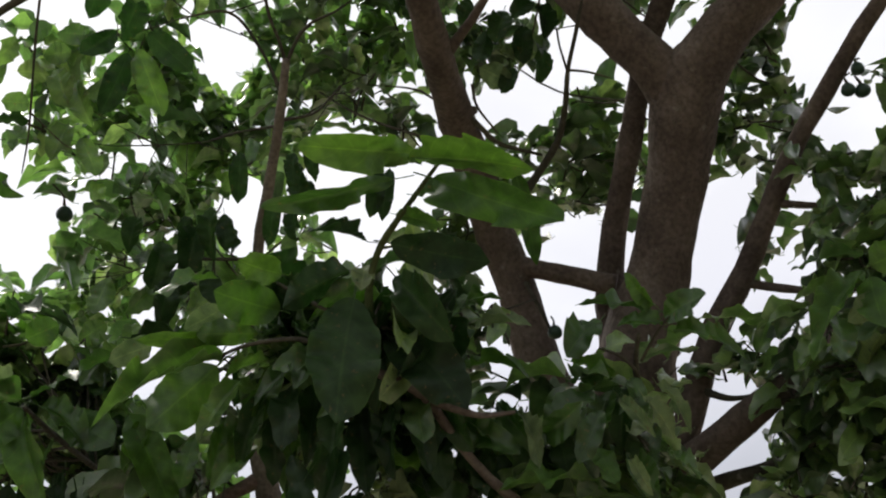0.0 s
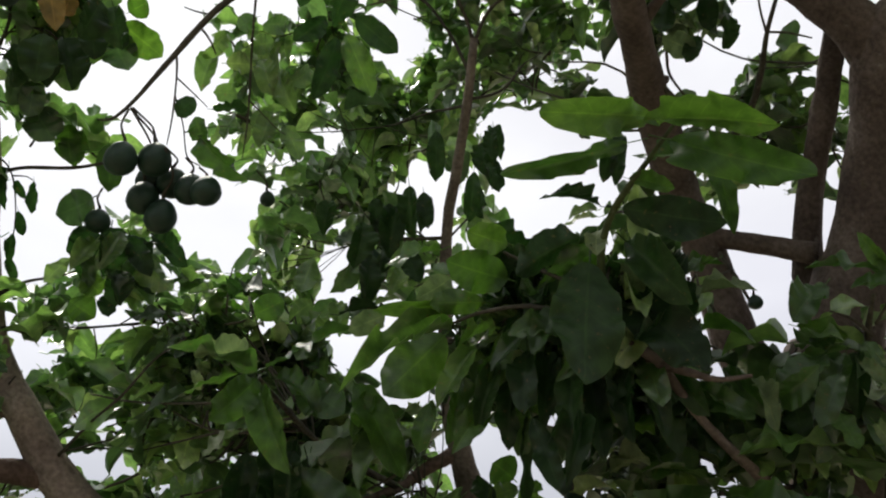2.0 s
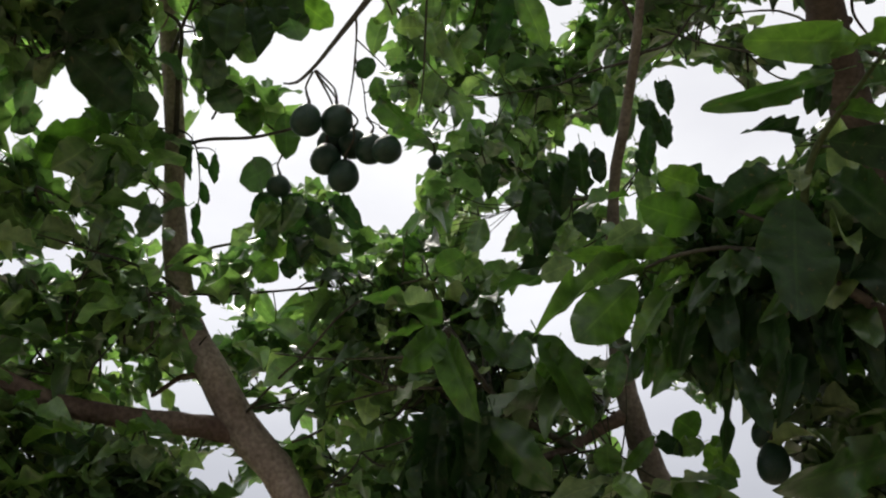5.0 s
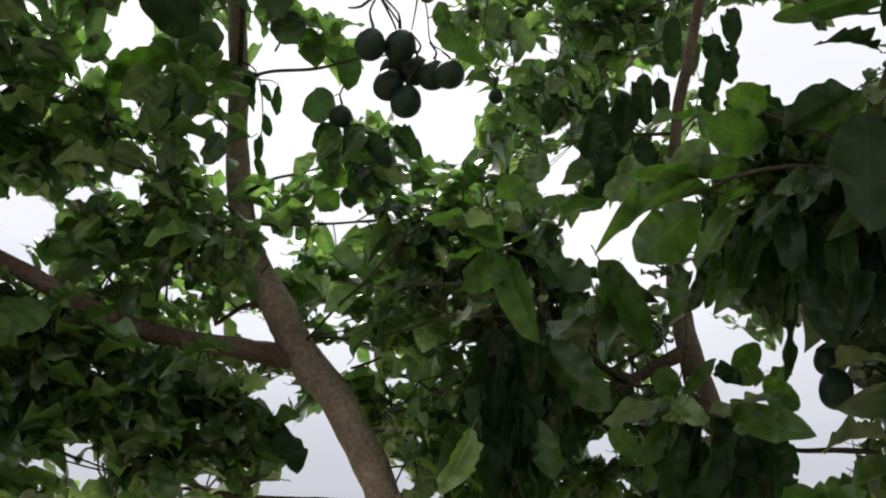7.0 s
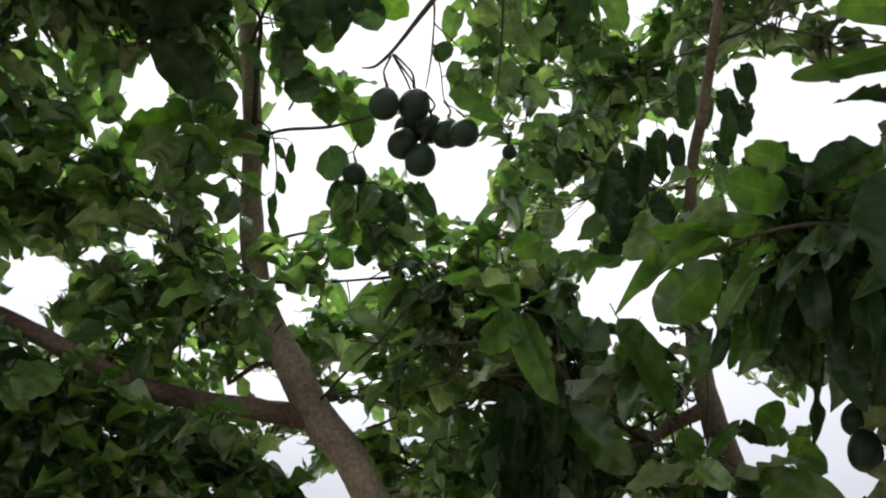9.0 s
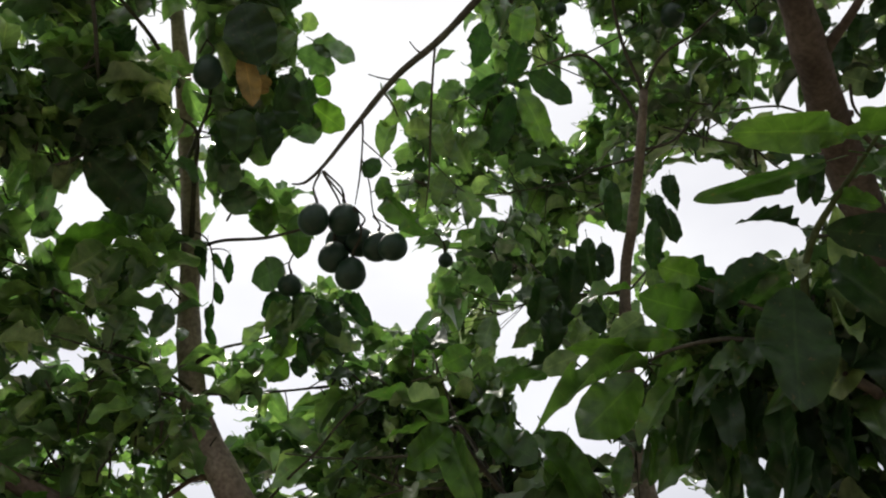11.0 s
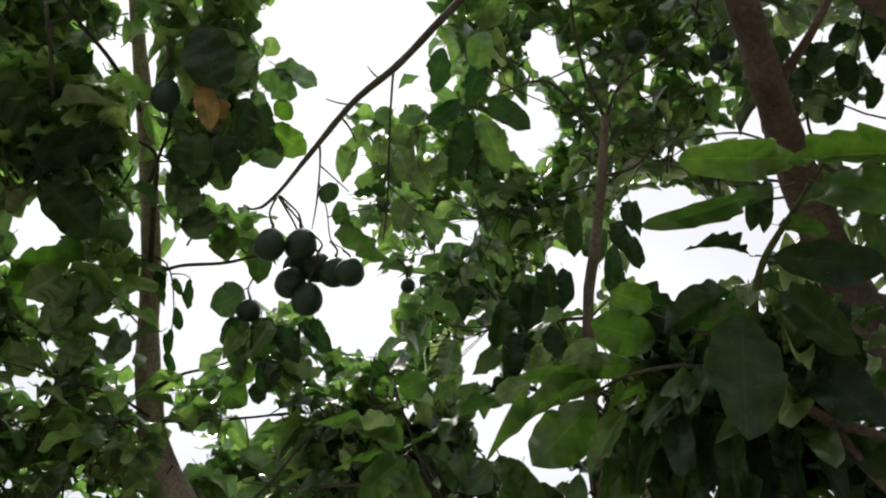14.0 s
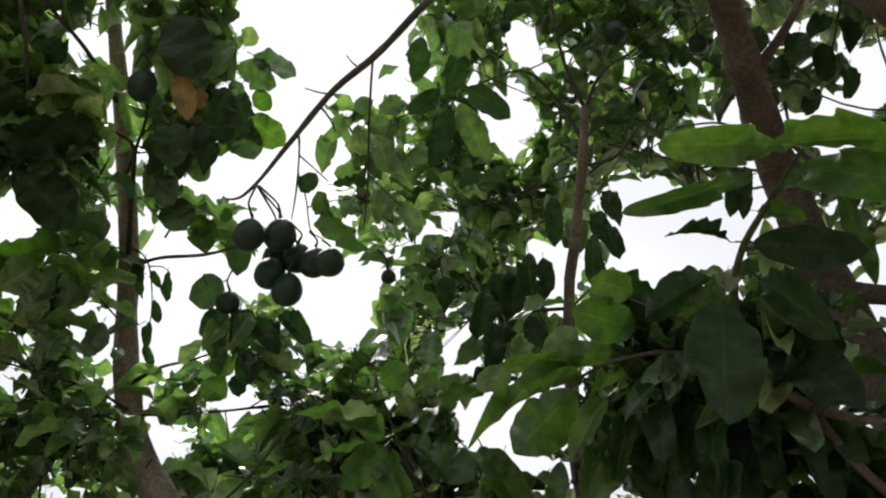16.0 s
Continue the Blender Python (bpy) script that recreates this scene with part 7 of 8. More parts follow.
clump("M", 0.789, 2.705, 3.834, 0.20, 0.14, 0.13, 13, 0.15, 8, 0.48)
clump("M", 0.849, 2.720, 3.631, 0.22, 0.15, 0.13, 14, 0.15, 8, 0.65)
clump("M", 0.529, 2.636, 3.829, 0.13, 0.09, 0.13, 9, 0.15, 8, 0.61)
clump("M", 0.459, 2.474, 3.872, 0.11, 0.07, 0.08, 5, 0.15, 8, 0.52)
clump("M", 0.603, 2.332, 3.984, 0.15, 0.10, 0.13, 10, 0.15, 8, 0.95)
clump("M", 0.432, 2.083, 3.836, 0.10, 0.08, 0.12, 7, 0.15, 8, 0.43)
clump("M", 0.819, 2.326, 4.071, 0.13, 0.09, 0.13, 9, 0.15, 8, 0.57)
clump("M", 1.040, 2.308, 4.149, 0.18, 0.13, 0.13, 11, 0.15, 8, 0.43)
clump("M", 1.277, 2.339, 4.160, 0.18, 0.13, 0.14, 11, 0.15, 8, 0.71)
clump("M", 1.450, 2.357, 4.054, 0.16, 0.11, 0.16, 11, 0.15, 8, 0.48)
clump("M", 1.310, 2.485, 4.005, 0.21, 0.15, 0.14, 13, 0.15, 8, 0.53)
clump("M", 1.197, 2.548, 3.842, 0.16, 0.11, 0.13, 10, 0.15, 8, 0.79)
clump("M", 1.304, 2.555, 3.778, 0.13, 0.09, 0.09, 6, 0.15, 8, 0.51)
clump("M", 0.873, 2.491, 3.890, 0.15, 0.11, 0.11, 8, 0.15, 8, 0.66)
clump("M", 1.080, 2.558, 3.565, 0.11, 0.09, 0.13, 7, 0.15, 8, 0.89)
clump("M", 0.515, 2.962, 3.392, 0.13, 0.11, 0.15, 10, 0.15, 8, 0.37)
clump("M", 0.665, 2.935, 3.390, 0.22, 0.15, 0.15, 16, 0.15, 8, 0.34)
clump("M", 0.855, 2.893, 3.382, 0.13, 0.09, 0.13, 9, 0.15, 8, 0.45)
clump("M", 0.507, 3.052, 3.242, 0.17, 0.12, 0.13, 11, 0.15, 8, 0.80)
clump("M", 0.702, 2.937, 3.172, 0.17, 0.12, 0.11, 9, 0.15, 8, 0.70)
clump("M", 0.826, 2.926, 3.530, 0.18, 0.13, 0.13, 11, 0.15, 8, 0.45)
clump("M", 0.432, 2.853, 3.573, 0.13, 0.09, 0.13, 9, 0.15, 8, 0.52)
clump("M", 0.623, 2.184, 4.244, 0.26, 0.18, 0.13, 17, 0.15, 8, 0.42)
clump("M", 1.174, 2.178, 4.339, 0.35, 0.24, 0.14, 21, 0.15, 8, 0.60)
clump("M", 0.365, 2.691, 3.634, 0.11, 0.07, 0.11, 6, 0.15, 8, 0.33)
clump("M", 1.120, 2.817, 3.361, 0.07, 0.09, 0.13, 5, 0.15, 8, 0.75)
clump("M", 0.626, 3.112, 3.088, 0.13, 0.09, 0.09, 6, 0.15, 8, 0.88)
clump("M", 0.348, 3.152, 3.086, 0.17, 0.12, 0.11, 9, 0.15, 8, 0.92)
clump("M", 0.523, 2.573, 3.167, 0.12, 0.11, 0.15, 8, 0.15, 8, 0.78)
clump("M", 0.696, 2.658, 2.952, 0.10, 0.08, 0.12, 5, 0.15, 8, 0.92)
clump("M", 0.821, 2.754, 2.398, 0.17, 0.12, 0.11, 9, 0.15, 8, 0.31)
clump("M", 0.636, 2.832, 2.331, 0.11, 0.08, 0.11, 6, 0.15, 8, 0.49)
clump("M", 0.401, 2.655, 1.990, 0.15, 0.11, 0.13, 12, 0.15, 8, 0.93)
clump("M", 0.605, 2.795, 2.100, 0.09, 0.08, 0.11, 5, 0.15, 8, 0.80)
clump("M", 0.895, 2.614, 2.015, 0.14, 0.10, 0.14, 11, 0.15, 8, 0.57)
clump("M", 0.794, 2.837, 2.502, 0.10, 0.07, 0.08, 3, 0.15, 8, 0.91)
clump("M", 1.076, 2.585, 2.259, 0.09, 0.08, 0.11, 5, 0.15, 8, 0.70)
clump("M", 1.115, 2.529, 2.370, 0.07, 0.06, 0.09, 3, 0.15, 8, 0.83)
clump("M", 0.624, 2.865, 2.226, 0.11, 0.08, 0.09, 5, 0.15, 8, 0.49)
clump("R", 1.059, 2.174, 3.751, 0.18, 0.13, 0.12, 9, 0.15, 8, 0.42)
clump("R", 1.025, 2.322, 3.587, 0.14, 0.10, 0.14, 8, 0.15, 8, 0.59)
clump("R", 1.186, 2.253, 3.602, 0.12, 0.11, 0.16, 8, 0.15, 8, 0.39)
clump("R", 1.295, 2.271, 3.522, 0.12, 0.08, 0.10, 5, 0.15, 8, 0.55)
clump("R", 1.471, 2.013, 3.720, 0.10, 0.07, 0.10, 4, 0.15, 8, 0.93)
clump("R", 1.613, 2.008, 3.633, 0.12, 0.08, 0.10, 5, 0.15, 8, 0.52)
clump("R", 1.759, 2.069, 3.448, 0.14, 0.10, 0.10, 6, 0.15, 8, 0.31)
clump("R", 1.843, 1.969, 3.496, 0.12, 0.08, 0.12, 6, 0.15, 8, 0.33)
clump("R", 1.914, 2.049, 3.329, 0.14, 0.10, 0.12, 7, 0.15, 8, 0.41)
clump("R", 1.872, 2.156, 3.223, 0.12, 0.08, 0.12, 6, 0.15, 8, 0.81)
clump("R", 2.033, 2.192, 3.201, 0.08, 0.09, 0.12, 4, 0.15, 8, 0.54)
clump("R", 2.208, 2.082, 3.361, 0.08, 0.09, 0.13, 4, 0.15, 8, 0.49)
clump("R", 1.648, 2.214, 3.351, 0.10, 0.07, 0.08, 3, 0.15, 8, 0.36)
clump("R", 1.368, 2.166, 3.055, 0.13, 0.09, 0.07, 4, 0.15, 8, 0.94)
clump("R", 1.396, 2.199, 2.974, 0.13, 0.09, 0.09, 6, 0.15, 8, 0.58)
clump("R", 2.117, 1.649, 3.572, 0.12, 0.08, 0.12, 6, 0.15, 8, 0.44)
clump("R", 2.126, 1.401, 3.449, 0.11, 0.08, 0.11, 6, 0.15, 8, 0.34)
clump("R", 2.219, 1.452, 3.297, 0.09, 0.08, 0.11, 5, 0.15, 8, 0.34)
clump("R", 2.136, 1.607, 3.234, 0.09, 0.07, 0.09, 4, 0.15, 8, 0.41)
clump("R", 2.143, 1.559, 3.082, 0.09, 0.08, 0.11, 5, 0.15, 8, 0.74)
clump("R", 2.135, 1.384, 3.089, 0.10, 0.07, 0.09, 5, 0.15, 8, 0.40)
clump("R", 2.009, 1.092, 3.151, 0.11, 0.08, 0.10, 7, 0.15, 8, 0.33)
clump("R", 2.067, 1.274, 2.895, 0.11, 0.08, 0.08, 6, 0.15, 8, 0.62)
clump("R", 2.127, 1.262, 2.814, 0.13, 0.09, 0.10, 8, 0.15, 8, 0.46)
clump("R", 2.112, 1.691, 2.952, 0.09, 0.06, 0.07, 3, 0.15, 8, 0.95)
clump("R", 2.093, 1.628, 2.840, 0.09, 0.06, 0.09, 4, 0.15, 8, 0.38)
clump("R", 2.141, 1.594, 2.812, 0.07, 0.06, 0.09, 3, 0.15, 8, 0.64)
clump("R", 2.020, 1.199, 2.601, 0.12, 0.08, 0.09, 8, 0.15, 8, 0.80)
clump("R", 1.998, 1.316, 2.455, 0.13, 0.09, 0.09, 9, 0.15, 8, 0.57)
clump("R", 2.047, 1.317, 2.330, 0.13, 0.09, 0.12, 12, 0.15, 8, 0.94)
clump("R", 2.065, 1.477, 2.281, 0.14, 0.10, 0.11, 10, 0.15, 8, 0.61)
clump("R", 2.125, 1.447, 2.162, 0.16, 0.11, 0.12, 13, 0.15, 8, 0.46)
clump("R", 2.018, 1.575, 2.132, 0.12, 0.09, 0.08, 6, 0.15, 8, 0.57)
clump("R", 2.035, 1.597, 2.440, 0.10, 0.07, 0.08, 5, 0.15, 8, 0.32)
clump("R", 1.979, 1.623, 2.509, 0.08, 0.06, 0.06, 3, 0.15, 8, 0.57)
clump("R", 1.684, 1.528, 2.371, 0.10, 0.07, 0.09, 7, 0.15, 8, 0.46)
clump("R", 1.514, 1.685, 2.308, 0.13, 0.09, 0.09, 9, 0.15, 8, 0.88)
clump("R", 1.346, 1.675, 2.294, 0.11, 0.08, 0.08, 8, 0.15, 8, 0.84)
clump("R", 1.440, 1.659, 2.146, 0.15, 0.11, 0.08, 11, 0.15, 8, 0.62)
clump("R", 1.783, 1.624, 2.249, 0.07, 0.06, 0.09, 5, 0.15, 8, 0.32)
clump("R", 1.253, 1.795, 2.440, 0.09, 0.06, 0.07, 5, 0.15, 8, 0.47)
clump("R", 1.326, 1.817, 2.580, 0.09, 0.06, 0.07, 5, 0.15, 8, 0.46)
clump("R", 1.138, 1.818, 2.186, 0.15, 0.11, 0.10, 13, 0.15, 8, 0.44)
clump("R", 1.024, 1.969, 2.217, 0.16, 0.11, 0.10, 13, 0.15, 8, 0.45)
clump("R", 1.616, 1.654, 2.164, 0.13, 0.09, 0.09, 9, 0.15, 8, 0.87)
clump("R", 2.130, 1.125, 2.478, 0.15, 0.13, 0.18, 20, 0.15, 8, 0.39)
clump("R", 2.215, 1.036, 2.916, 0.16, 0.14, 0.19, 20, 0.15, 8, 0.33)
clump("R", 2.148, 1.247, 2.178, 0.15, 0.13, 0.18, 20, 0.15, 8, 0.90)
clump("R", 2.080, 1.194, 3.497, 0.22, 0.15, 0.11, 12, 0.15, 8, 0.67)
clump("R", 1.683, 1.567, 3.698, 0.22, 0.16, 0.11, 12, 0.15, 8, 0.94)
clump("R", 1.193, 1.976, 3.899, 0.24, 0.17, 0.12, 12, 0.15, 8, 0.56)
clump("R", 0.716, 2.046, 2.327, 0.16, 0.11, 0.11, 15, 0.17, 8, 0.89)
clump("R", 0.643, 2.104, 2.221, 0.17, 0.12, 0.09, 12, 0.17, 8, 0.73)
clump("R", 0.833, 1.822, 2.206, 0.14, 0.10, 0.10, 15, 0.17, 8, 0.81)
clump("R", 0.900, 1.838, 2.055, 0.14, 0.10, 0.10, 15, 0.17, 8, 0.78)
clump("R", 0.866, 2.075, 2.054, 0.16, 0.11, 0.11, 15, 0.17, 8, 0.62)
clump("R", 0.905, 1.669, 2.215, 0.11, 0.08, 0.10, 12, 0.17, 8, 0.36)
clump("R", 0.996, 1.656, 2.115, 0.12, 0.09, 0.10, 13, 0.17, 8, 0.44)
clump("R", 1.095, 1.864, 2.018, 0.11, 0.08, 0.11, 11, 0.17, 8, 0.87)
clump("R", 1.149, 1.663, 2.180, 0.13, 0.09, 0.09, 12, 0.17, 8, 0.88)
clump("R", 1.266, 1.568, 2.211, 0.13, 0.09, 0.09, 12, 0.17, 8, 0.90)
clump("R", 1.413, 1.536, 2.320, 0.12, 0.09, 0.08, 9, 0.17, 8, 0.52)
clump("R", 1.361, 1.516, 2.149, 0.13, 0.09, 0.08, 10, 0.17, 8, 0.73)
clump("R", 1.443, 1.430, 2.178, 0.10, 0.07, 0.10, 11, 0.17, 8, 0.82)
clump("R", 1.480, 1.459, 2.351, 0.10, 0.07, 0.07, 6, 0.17, 8, 0.72)
clump("R", 0.937, 1.430, 2.417, 0.09, 0.07, 0.09, 11, 0.17, 8, 0.83)
clump("R", 0.999, 1.446, 2.317, 0.09, 0.07, 0.07, 8, 0.17, 8, 0.64)
clump("R", 0.751, 1.655, 2.407, 0.11, 0.08, 0.09, 10, 0.17, 8, 0.73)
clump("R", 0.723, 1.876, 2.458, 0.12, 0.09, 0.08, 9, 0.17, 8, 0.75)
clump("R", 1.001, 1.446, 2.543, 0.09, 0.06, 0.07, 7, 0.17, 8, 0.47)
clump("R", 1.046, 2.023, 1.926, 0.13, 0.09, 0.07, 7, 0.17, 8, 0.90)
clump("M", -0.140, 2.534, 2.422, 0.17, 0.12, 0.10, 10, 0.15, 8, 0.92)
clump("M", 0.007, 2.536, 2.435, 0.15, 0.11, 0.10, 9, 0.15, 8, 0.35)
clump("M", 0.162, 2.485, 2.568, 0.20, 0.14, 0.10, 12, 0.15, 8, 0.93)
clump("M", 0.075, 2.453, 2.650, 0.15, 0.11, 0.08, 7, 0.15, 8, 0.93)
clump("M", 0.008, 2.583, 2.284, 0.17, 0.12, 0.10, 10, 0.15, 8, 0.73)
clump("M", 0.157, 2.570, 2.323, 0.15, 0.11, 0.12, 10, 0.15, 8, 0.33)
clump("M", 0.398, 2.452, 2.596, 0.17, 0.12, 0.10, 10, 0.15, 8, 0.88)
clump("M", 0.511, 2.492, 2.444, 0.13, 0.09, 0.10, 8, 0.15, 8, 0.38)
clump("M", 0.284, 2.611, 2.128, 0.22, 0.15, 0.12, 15, 0.15, 8, 0.93)
clump("M", 0.535, 2.572, 2.146, 0.15, 0.11, 0.13, 12, 0.15, 8, 0.73)
clump("M", 0.427, 2.551, 2.302, 0.15, 0.11, 0.10, 9, 0.15, 8, 0.34)
clump("M", 0.624, 2.531, 2.241, 0.12, 0.08, 0.10, 7, 0.15, 8, 0.41)
clump("M", 0.758, 2.521, 2.145, 0.12, 0.08, 0.10, 7, 0.15, 8, 0.71)
clump("M", 0.582, 2.504, 2.367, 0.12, 0.08, 0.10, 7, 0.15, 8, 0.67)
clump("M", 0.354, 2.412, 2.701, 0.13, 0.09, 0.08, 6, 0.15, 8, 0.79)
clump("M", 0.126, 2.611, 2.169, 0.17, 0.12, 0.10, 10, 0.15, 8, 0.90)
clump("M", 0.173, 2.446, 2.451, 0.15, 0.10, 0.10, 9, 0.15, 8, 0.44)
clump("M", 0.280, 2.476, 2.334, 0.15, 0.10, 0.10, 9, 0.15, 8, 0.30)
clump("M", 0.370, 2.509, 2.184, 0.18, 0.12, 0.11, 13, 0.15, 8, 0.90)
clump("M", 0.249, 2.547, 2.119, 0.15, 0.10, 0.13, 12, 0.15, 8, 0.31)
clump("M", 0.515, 2.427, 2.337, 0.10, 0.07, 0.10, 6, 0.15, 8, 0.87)
clump("M", 0.540, 2.470, 2.186, 0.11, 0.08, 0.10, 7, 0.15, 8, 0.38)
clump("M", 0.403, 2.367, 2.545, 0.11, 0.08, 0.08, 6, 0.15, 8, 0.83)
clump("M", 0.153, 2.353, 2.656, 0.10, 0.07, 0.06, 4, 0.15, 8, 0.81)
clump("M", 0.622, 2.483, 2.051, 0.10, 0.07, 0.08, 5, 0.15, 8, 0.87)
clump("M", 0.336, 2.568, 1.970, 0.18, 0.12, 0.10, 11, 0.15, 8, 0.66)
clump("M", 0.505, 2.532, 1.974, 0.10, 0.07, 0.10, 6, 0.15, 8, 0.87)
clump("R", 0.816, 1.651, 2.482, 0.09, 0.06, 0.08, 7, 0.17, 8, 0.43)
clump("R", 0.905, 1.650, 2.395, 0.10, 0.07, 0.10, 11, 0.17, 8, 0.74)
clump("R", 0.765, 1.771, 2.317, 0.12, 0.08, 0.08, 9, 0.17, 8, 0.51)
clump("R", 0.891, 1.725, 2.269, 0.13, 0.09, 0.08, 10, 0.17, 8, 0.88)
clump("R", 0.743, 1.832, 2.205, 0.09, 0.06, 0.07, 6, 0.17, 8, 0.80)
clump("R", 0.976, 1.730, 2.138, 0.09, 0.08, 0.12, 10, 0.17, 8, 0.61)
clump("R", 0.721, 1.738, 2.421, 0.08, 0.05, 0.05, 4, 0.17, 8, 0.64)
clump("R", 0.941, 1.548, 2.519, 0.07, 0.05, 0.08, 5, 0.17, 8, 0.32)
clump("M", 1.202, 2.338, 3.819, 0.11, 0.07, 0.08, 3, 0.15, 8, 0.32)
clump("M", 0.982, 2.454, 3.769, 0.13, 0.09, 0.08, 4, 0.15, 8, 0.69)
clump("M", 0.246, 2.287, 2.647, 0.13, 0.09, 0.08, 6, 0.15, 8, 0.62)
clump("M", 0.377, 2.300, 2.603, 0.18, 0.12, 0.08, 9, 0.15, 8, 0.86)
clump("M", 0.266, 2.336, 2.512, 0.15, 0.10, 0.08, 7, 0.15, 8, 0.70)
clump("M", 0.420, 2.336, 2.493, 0.16, 0.11, 0.10, 10, 0.15, 8, 0.39)
clump("M", 0.287, 2.289, 2.322, 0.14, 0.10, 0.11, 10, 0.15, 8, 0.54)
clump("M", 0.447, 2.286, 2.300, 0.17, 0.12, 0.11, 13, 0.15, 8, 0.80)
clump("M", 0.616, 2.279, 2.247, 0.14, 0.10, 0.08, 7, 0.15, 8, 0.64)
clump("M", 0.296, 2.445, 2.786, 0.14, 0.10, 0.07, 5, 0.15, 8, 0.31)

# tree B's unseen crown overhead and behind, added to block light
clump("B", -2.95, -3.80, 4.04, 0.5, 0.5, 0.40, 3, 0.24)
clump("B", -2.82, -2.80, 4.16, 0.5, 0.5, 0.40, 3, 0.24)
clump("B", -3.19, -1.91, 4.18, 0.5, 0.5, 0.40, 3, 0.24)
clump("B", -2.94, -0.74, 3.35, 0.5, 0.5, 0.40, 3, 0.24)
clump("B", -3.01, -0.00, 4.28, 0.5, 0.5, 0.40, 3, 0.24)
clump("B", -1.97, -4.09, 3.58, 0.5, 0.5, 0.40, 3, 0.24)
clump("B", -2.09, -2.73, 4.13, 0.5, 0.5, 0.40, 3, 0.24)
clump("B", -2.14, -1.78, 3.50, 0.5, 0.5, 0.40, 3, 0.24)
clump("B", -1.95, -1.05, 3.36, 0.5, 0.5, 0.40, 3, 0.24)
clump("B", -1.85, -0.02, 4.08, 0.5, 0.5, 0.40, 3, 0.24)
clump("B", -0.81, -3.75, 3.77, 0.5, 0.5, 0.40, 3, 0.24)
clump("B", -0.82, -2.88, 4.16, 0.5, 0.5, 0.40, 3, 0.24)
clump("B", -1.12, -1.72, 4.17, 0.5, 0.5, 0.40, 3, 0.24)
clump("B", -0.81, -0.74, 3.78, 0.5, 0.5, 0.40, 3, 0.24)
clump("B", -1.06, -0.03, 4.13, 0.5, 0.5, 0.40, 3, 0.24)
clump("B", -0.17, -3.98, 4.20, 0.5, 0.5, 0.40, 3, 0.24)
clump("B", -0.20, -2.83, 3.94, 0.5, 0.5, 0.40, 3, 0.24)
clump("B", -0.08, -1.77, 4.08, 0.5, 0.5, 0.40, 3, 0.24)
clump("B", -0.07, -0.91, 4.30, 0.5, 0.5, 0.40, 3, 0.24)
clump("B", -0.18, 0.29, 4.12, 0.5, 0.5, 0.40, 3, 0.24)
clump("B", 1.10, -3.76, 3.50, 0.5, 0.5, 0.40, 3, 0.24)
clump("B", 1.12, -2.95, 4.06, 0.5, 0.5, 0.40, 3, 0.24)
clump("B", 0.80, -2.08, 3.66, 0.5, 0.5, 0.40, 3, 0.24)
clump("B", 1.18, -1.02, 4.24, 0.5, 0.5, 0.40, 3, 0.24)
clump("B", 1.17, 0.28, 4.32, 0.5, 0.5, 0.40, 3, 0.24)
clump("B", 1.94, -3.89, 4.14, 0.5, 0.5, 0.40, 3, 0.24)
clump("B", 1.84, -2.80, 4.16, 0.5, 0.5, 0.40, 3, 0.24)
clump("B", 2.14, -2.09, 4.31, 0.5, 0.5, 0.40, 3, 0.24)
clump("B", 1.84, -0.96, 3.97, 0.5, 0.5, 0.40, 3, 0.24)
clump("B", 2.17, 0.04, 4.78, 0.5, 0.5, 0.40, 3, 0.24)
clump("B", 3.02, -3.98, 3.56, 0.5, 0.5, 0.40, 3, 0.24)
clump("B", 2.87, -3.07, 3.39, 0.5, 0.5, 0.40, 3, 0.24)
clump("B", 3.08, -1.70, 3.40, 0.5, 0.5, 0.40, 3, 0.24)
clump("B", 2.82, -0.71, 3.77, 0.5, 0.5, 0.40, 3, 0.24)
clump("B", 2.96, -0.01, 4.33, 0.5, 0.5, 0.40, 3, 0.24)
clump("B", -3.20, -4.12, 2.3, 0.6, 0.5, 0.8, 14, 0.24)
clump("B", -2.00, -4.30, 2.3, 0.6, 0.5, 0.8, 14, 0.24)
clump("B", -0.90, -4.46, 2.3, 0.6, 0.5, 0.8, 14, 0.24)
clump("B", 0.40, -4.54, 2.3, 0.6, 0.5, 0.8, 14, 0.24)
clump("B", 1.60, -4.36, 2.3, 0.6, 0.5, 0.8, 14, 0.24)
clump("B", 2.80, -4.18, 2.3, 0.6, 0.5, 0.8, 14, 0.24)
clump("B", -3.80, -3.20, 2.5, 0.5, 0.7, 0.8, 12, 0.24)
clump("B", 3.60, -3.20, 2.5, 0.5, 0.7, 0.8, 12, 0.24)
clump("B", -3.80, -1.80, 2.5, 0.5, 0.7, 0.8, 12, 0.24)
clump("B", 3.60, -1.80, 2.5, 0.5, 0.7, 0.8, 12, 0.24)
clump("M", 0.161, 2.172, 3.343, 0.08, 0.09, 0.12, 5, 0.11, 8, 0.84)
clump("M", 0.271, 2.092, 3.425, 0.10, 0.07, 0.09, 4, 0.11, 8, 0.84)
clump("M", 0.230, 2.282, 3.195, 0.09, 0.06, 0.09, 4, 0.11, 8, 0.36)
clump("M", 0.318, 2.064, 3.594, 0.07, 0.05, 0.05, 3, 0.11, 8, 0.65)
clump("L", -0.385, 2.194, 3.269, 0.10, 0.10, 0.14, 8, 0.15, 8, 0.55)
clump("L", -0.280, 2.134, 3.363, 0.09, 0.06, 0.09, 4, 0.15, 8, 0.81)
clump("L", -0.258, 2.351, 3.255, 0.07, 0.06, 0.09, 3, 0.15, 8, 0.50)
clump("L", -0.573, 2.126, 3.130, 0.13, 0.09, 0.12, 9, 0.15, 8, 0.45)
clump("L", -0.647, 2.574, 3.173, 0.12, 0.08, 0.12, 6, 0.15, 8, 0.62)
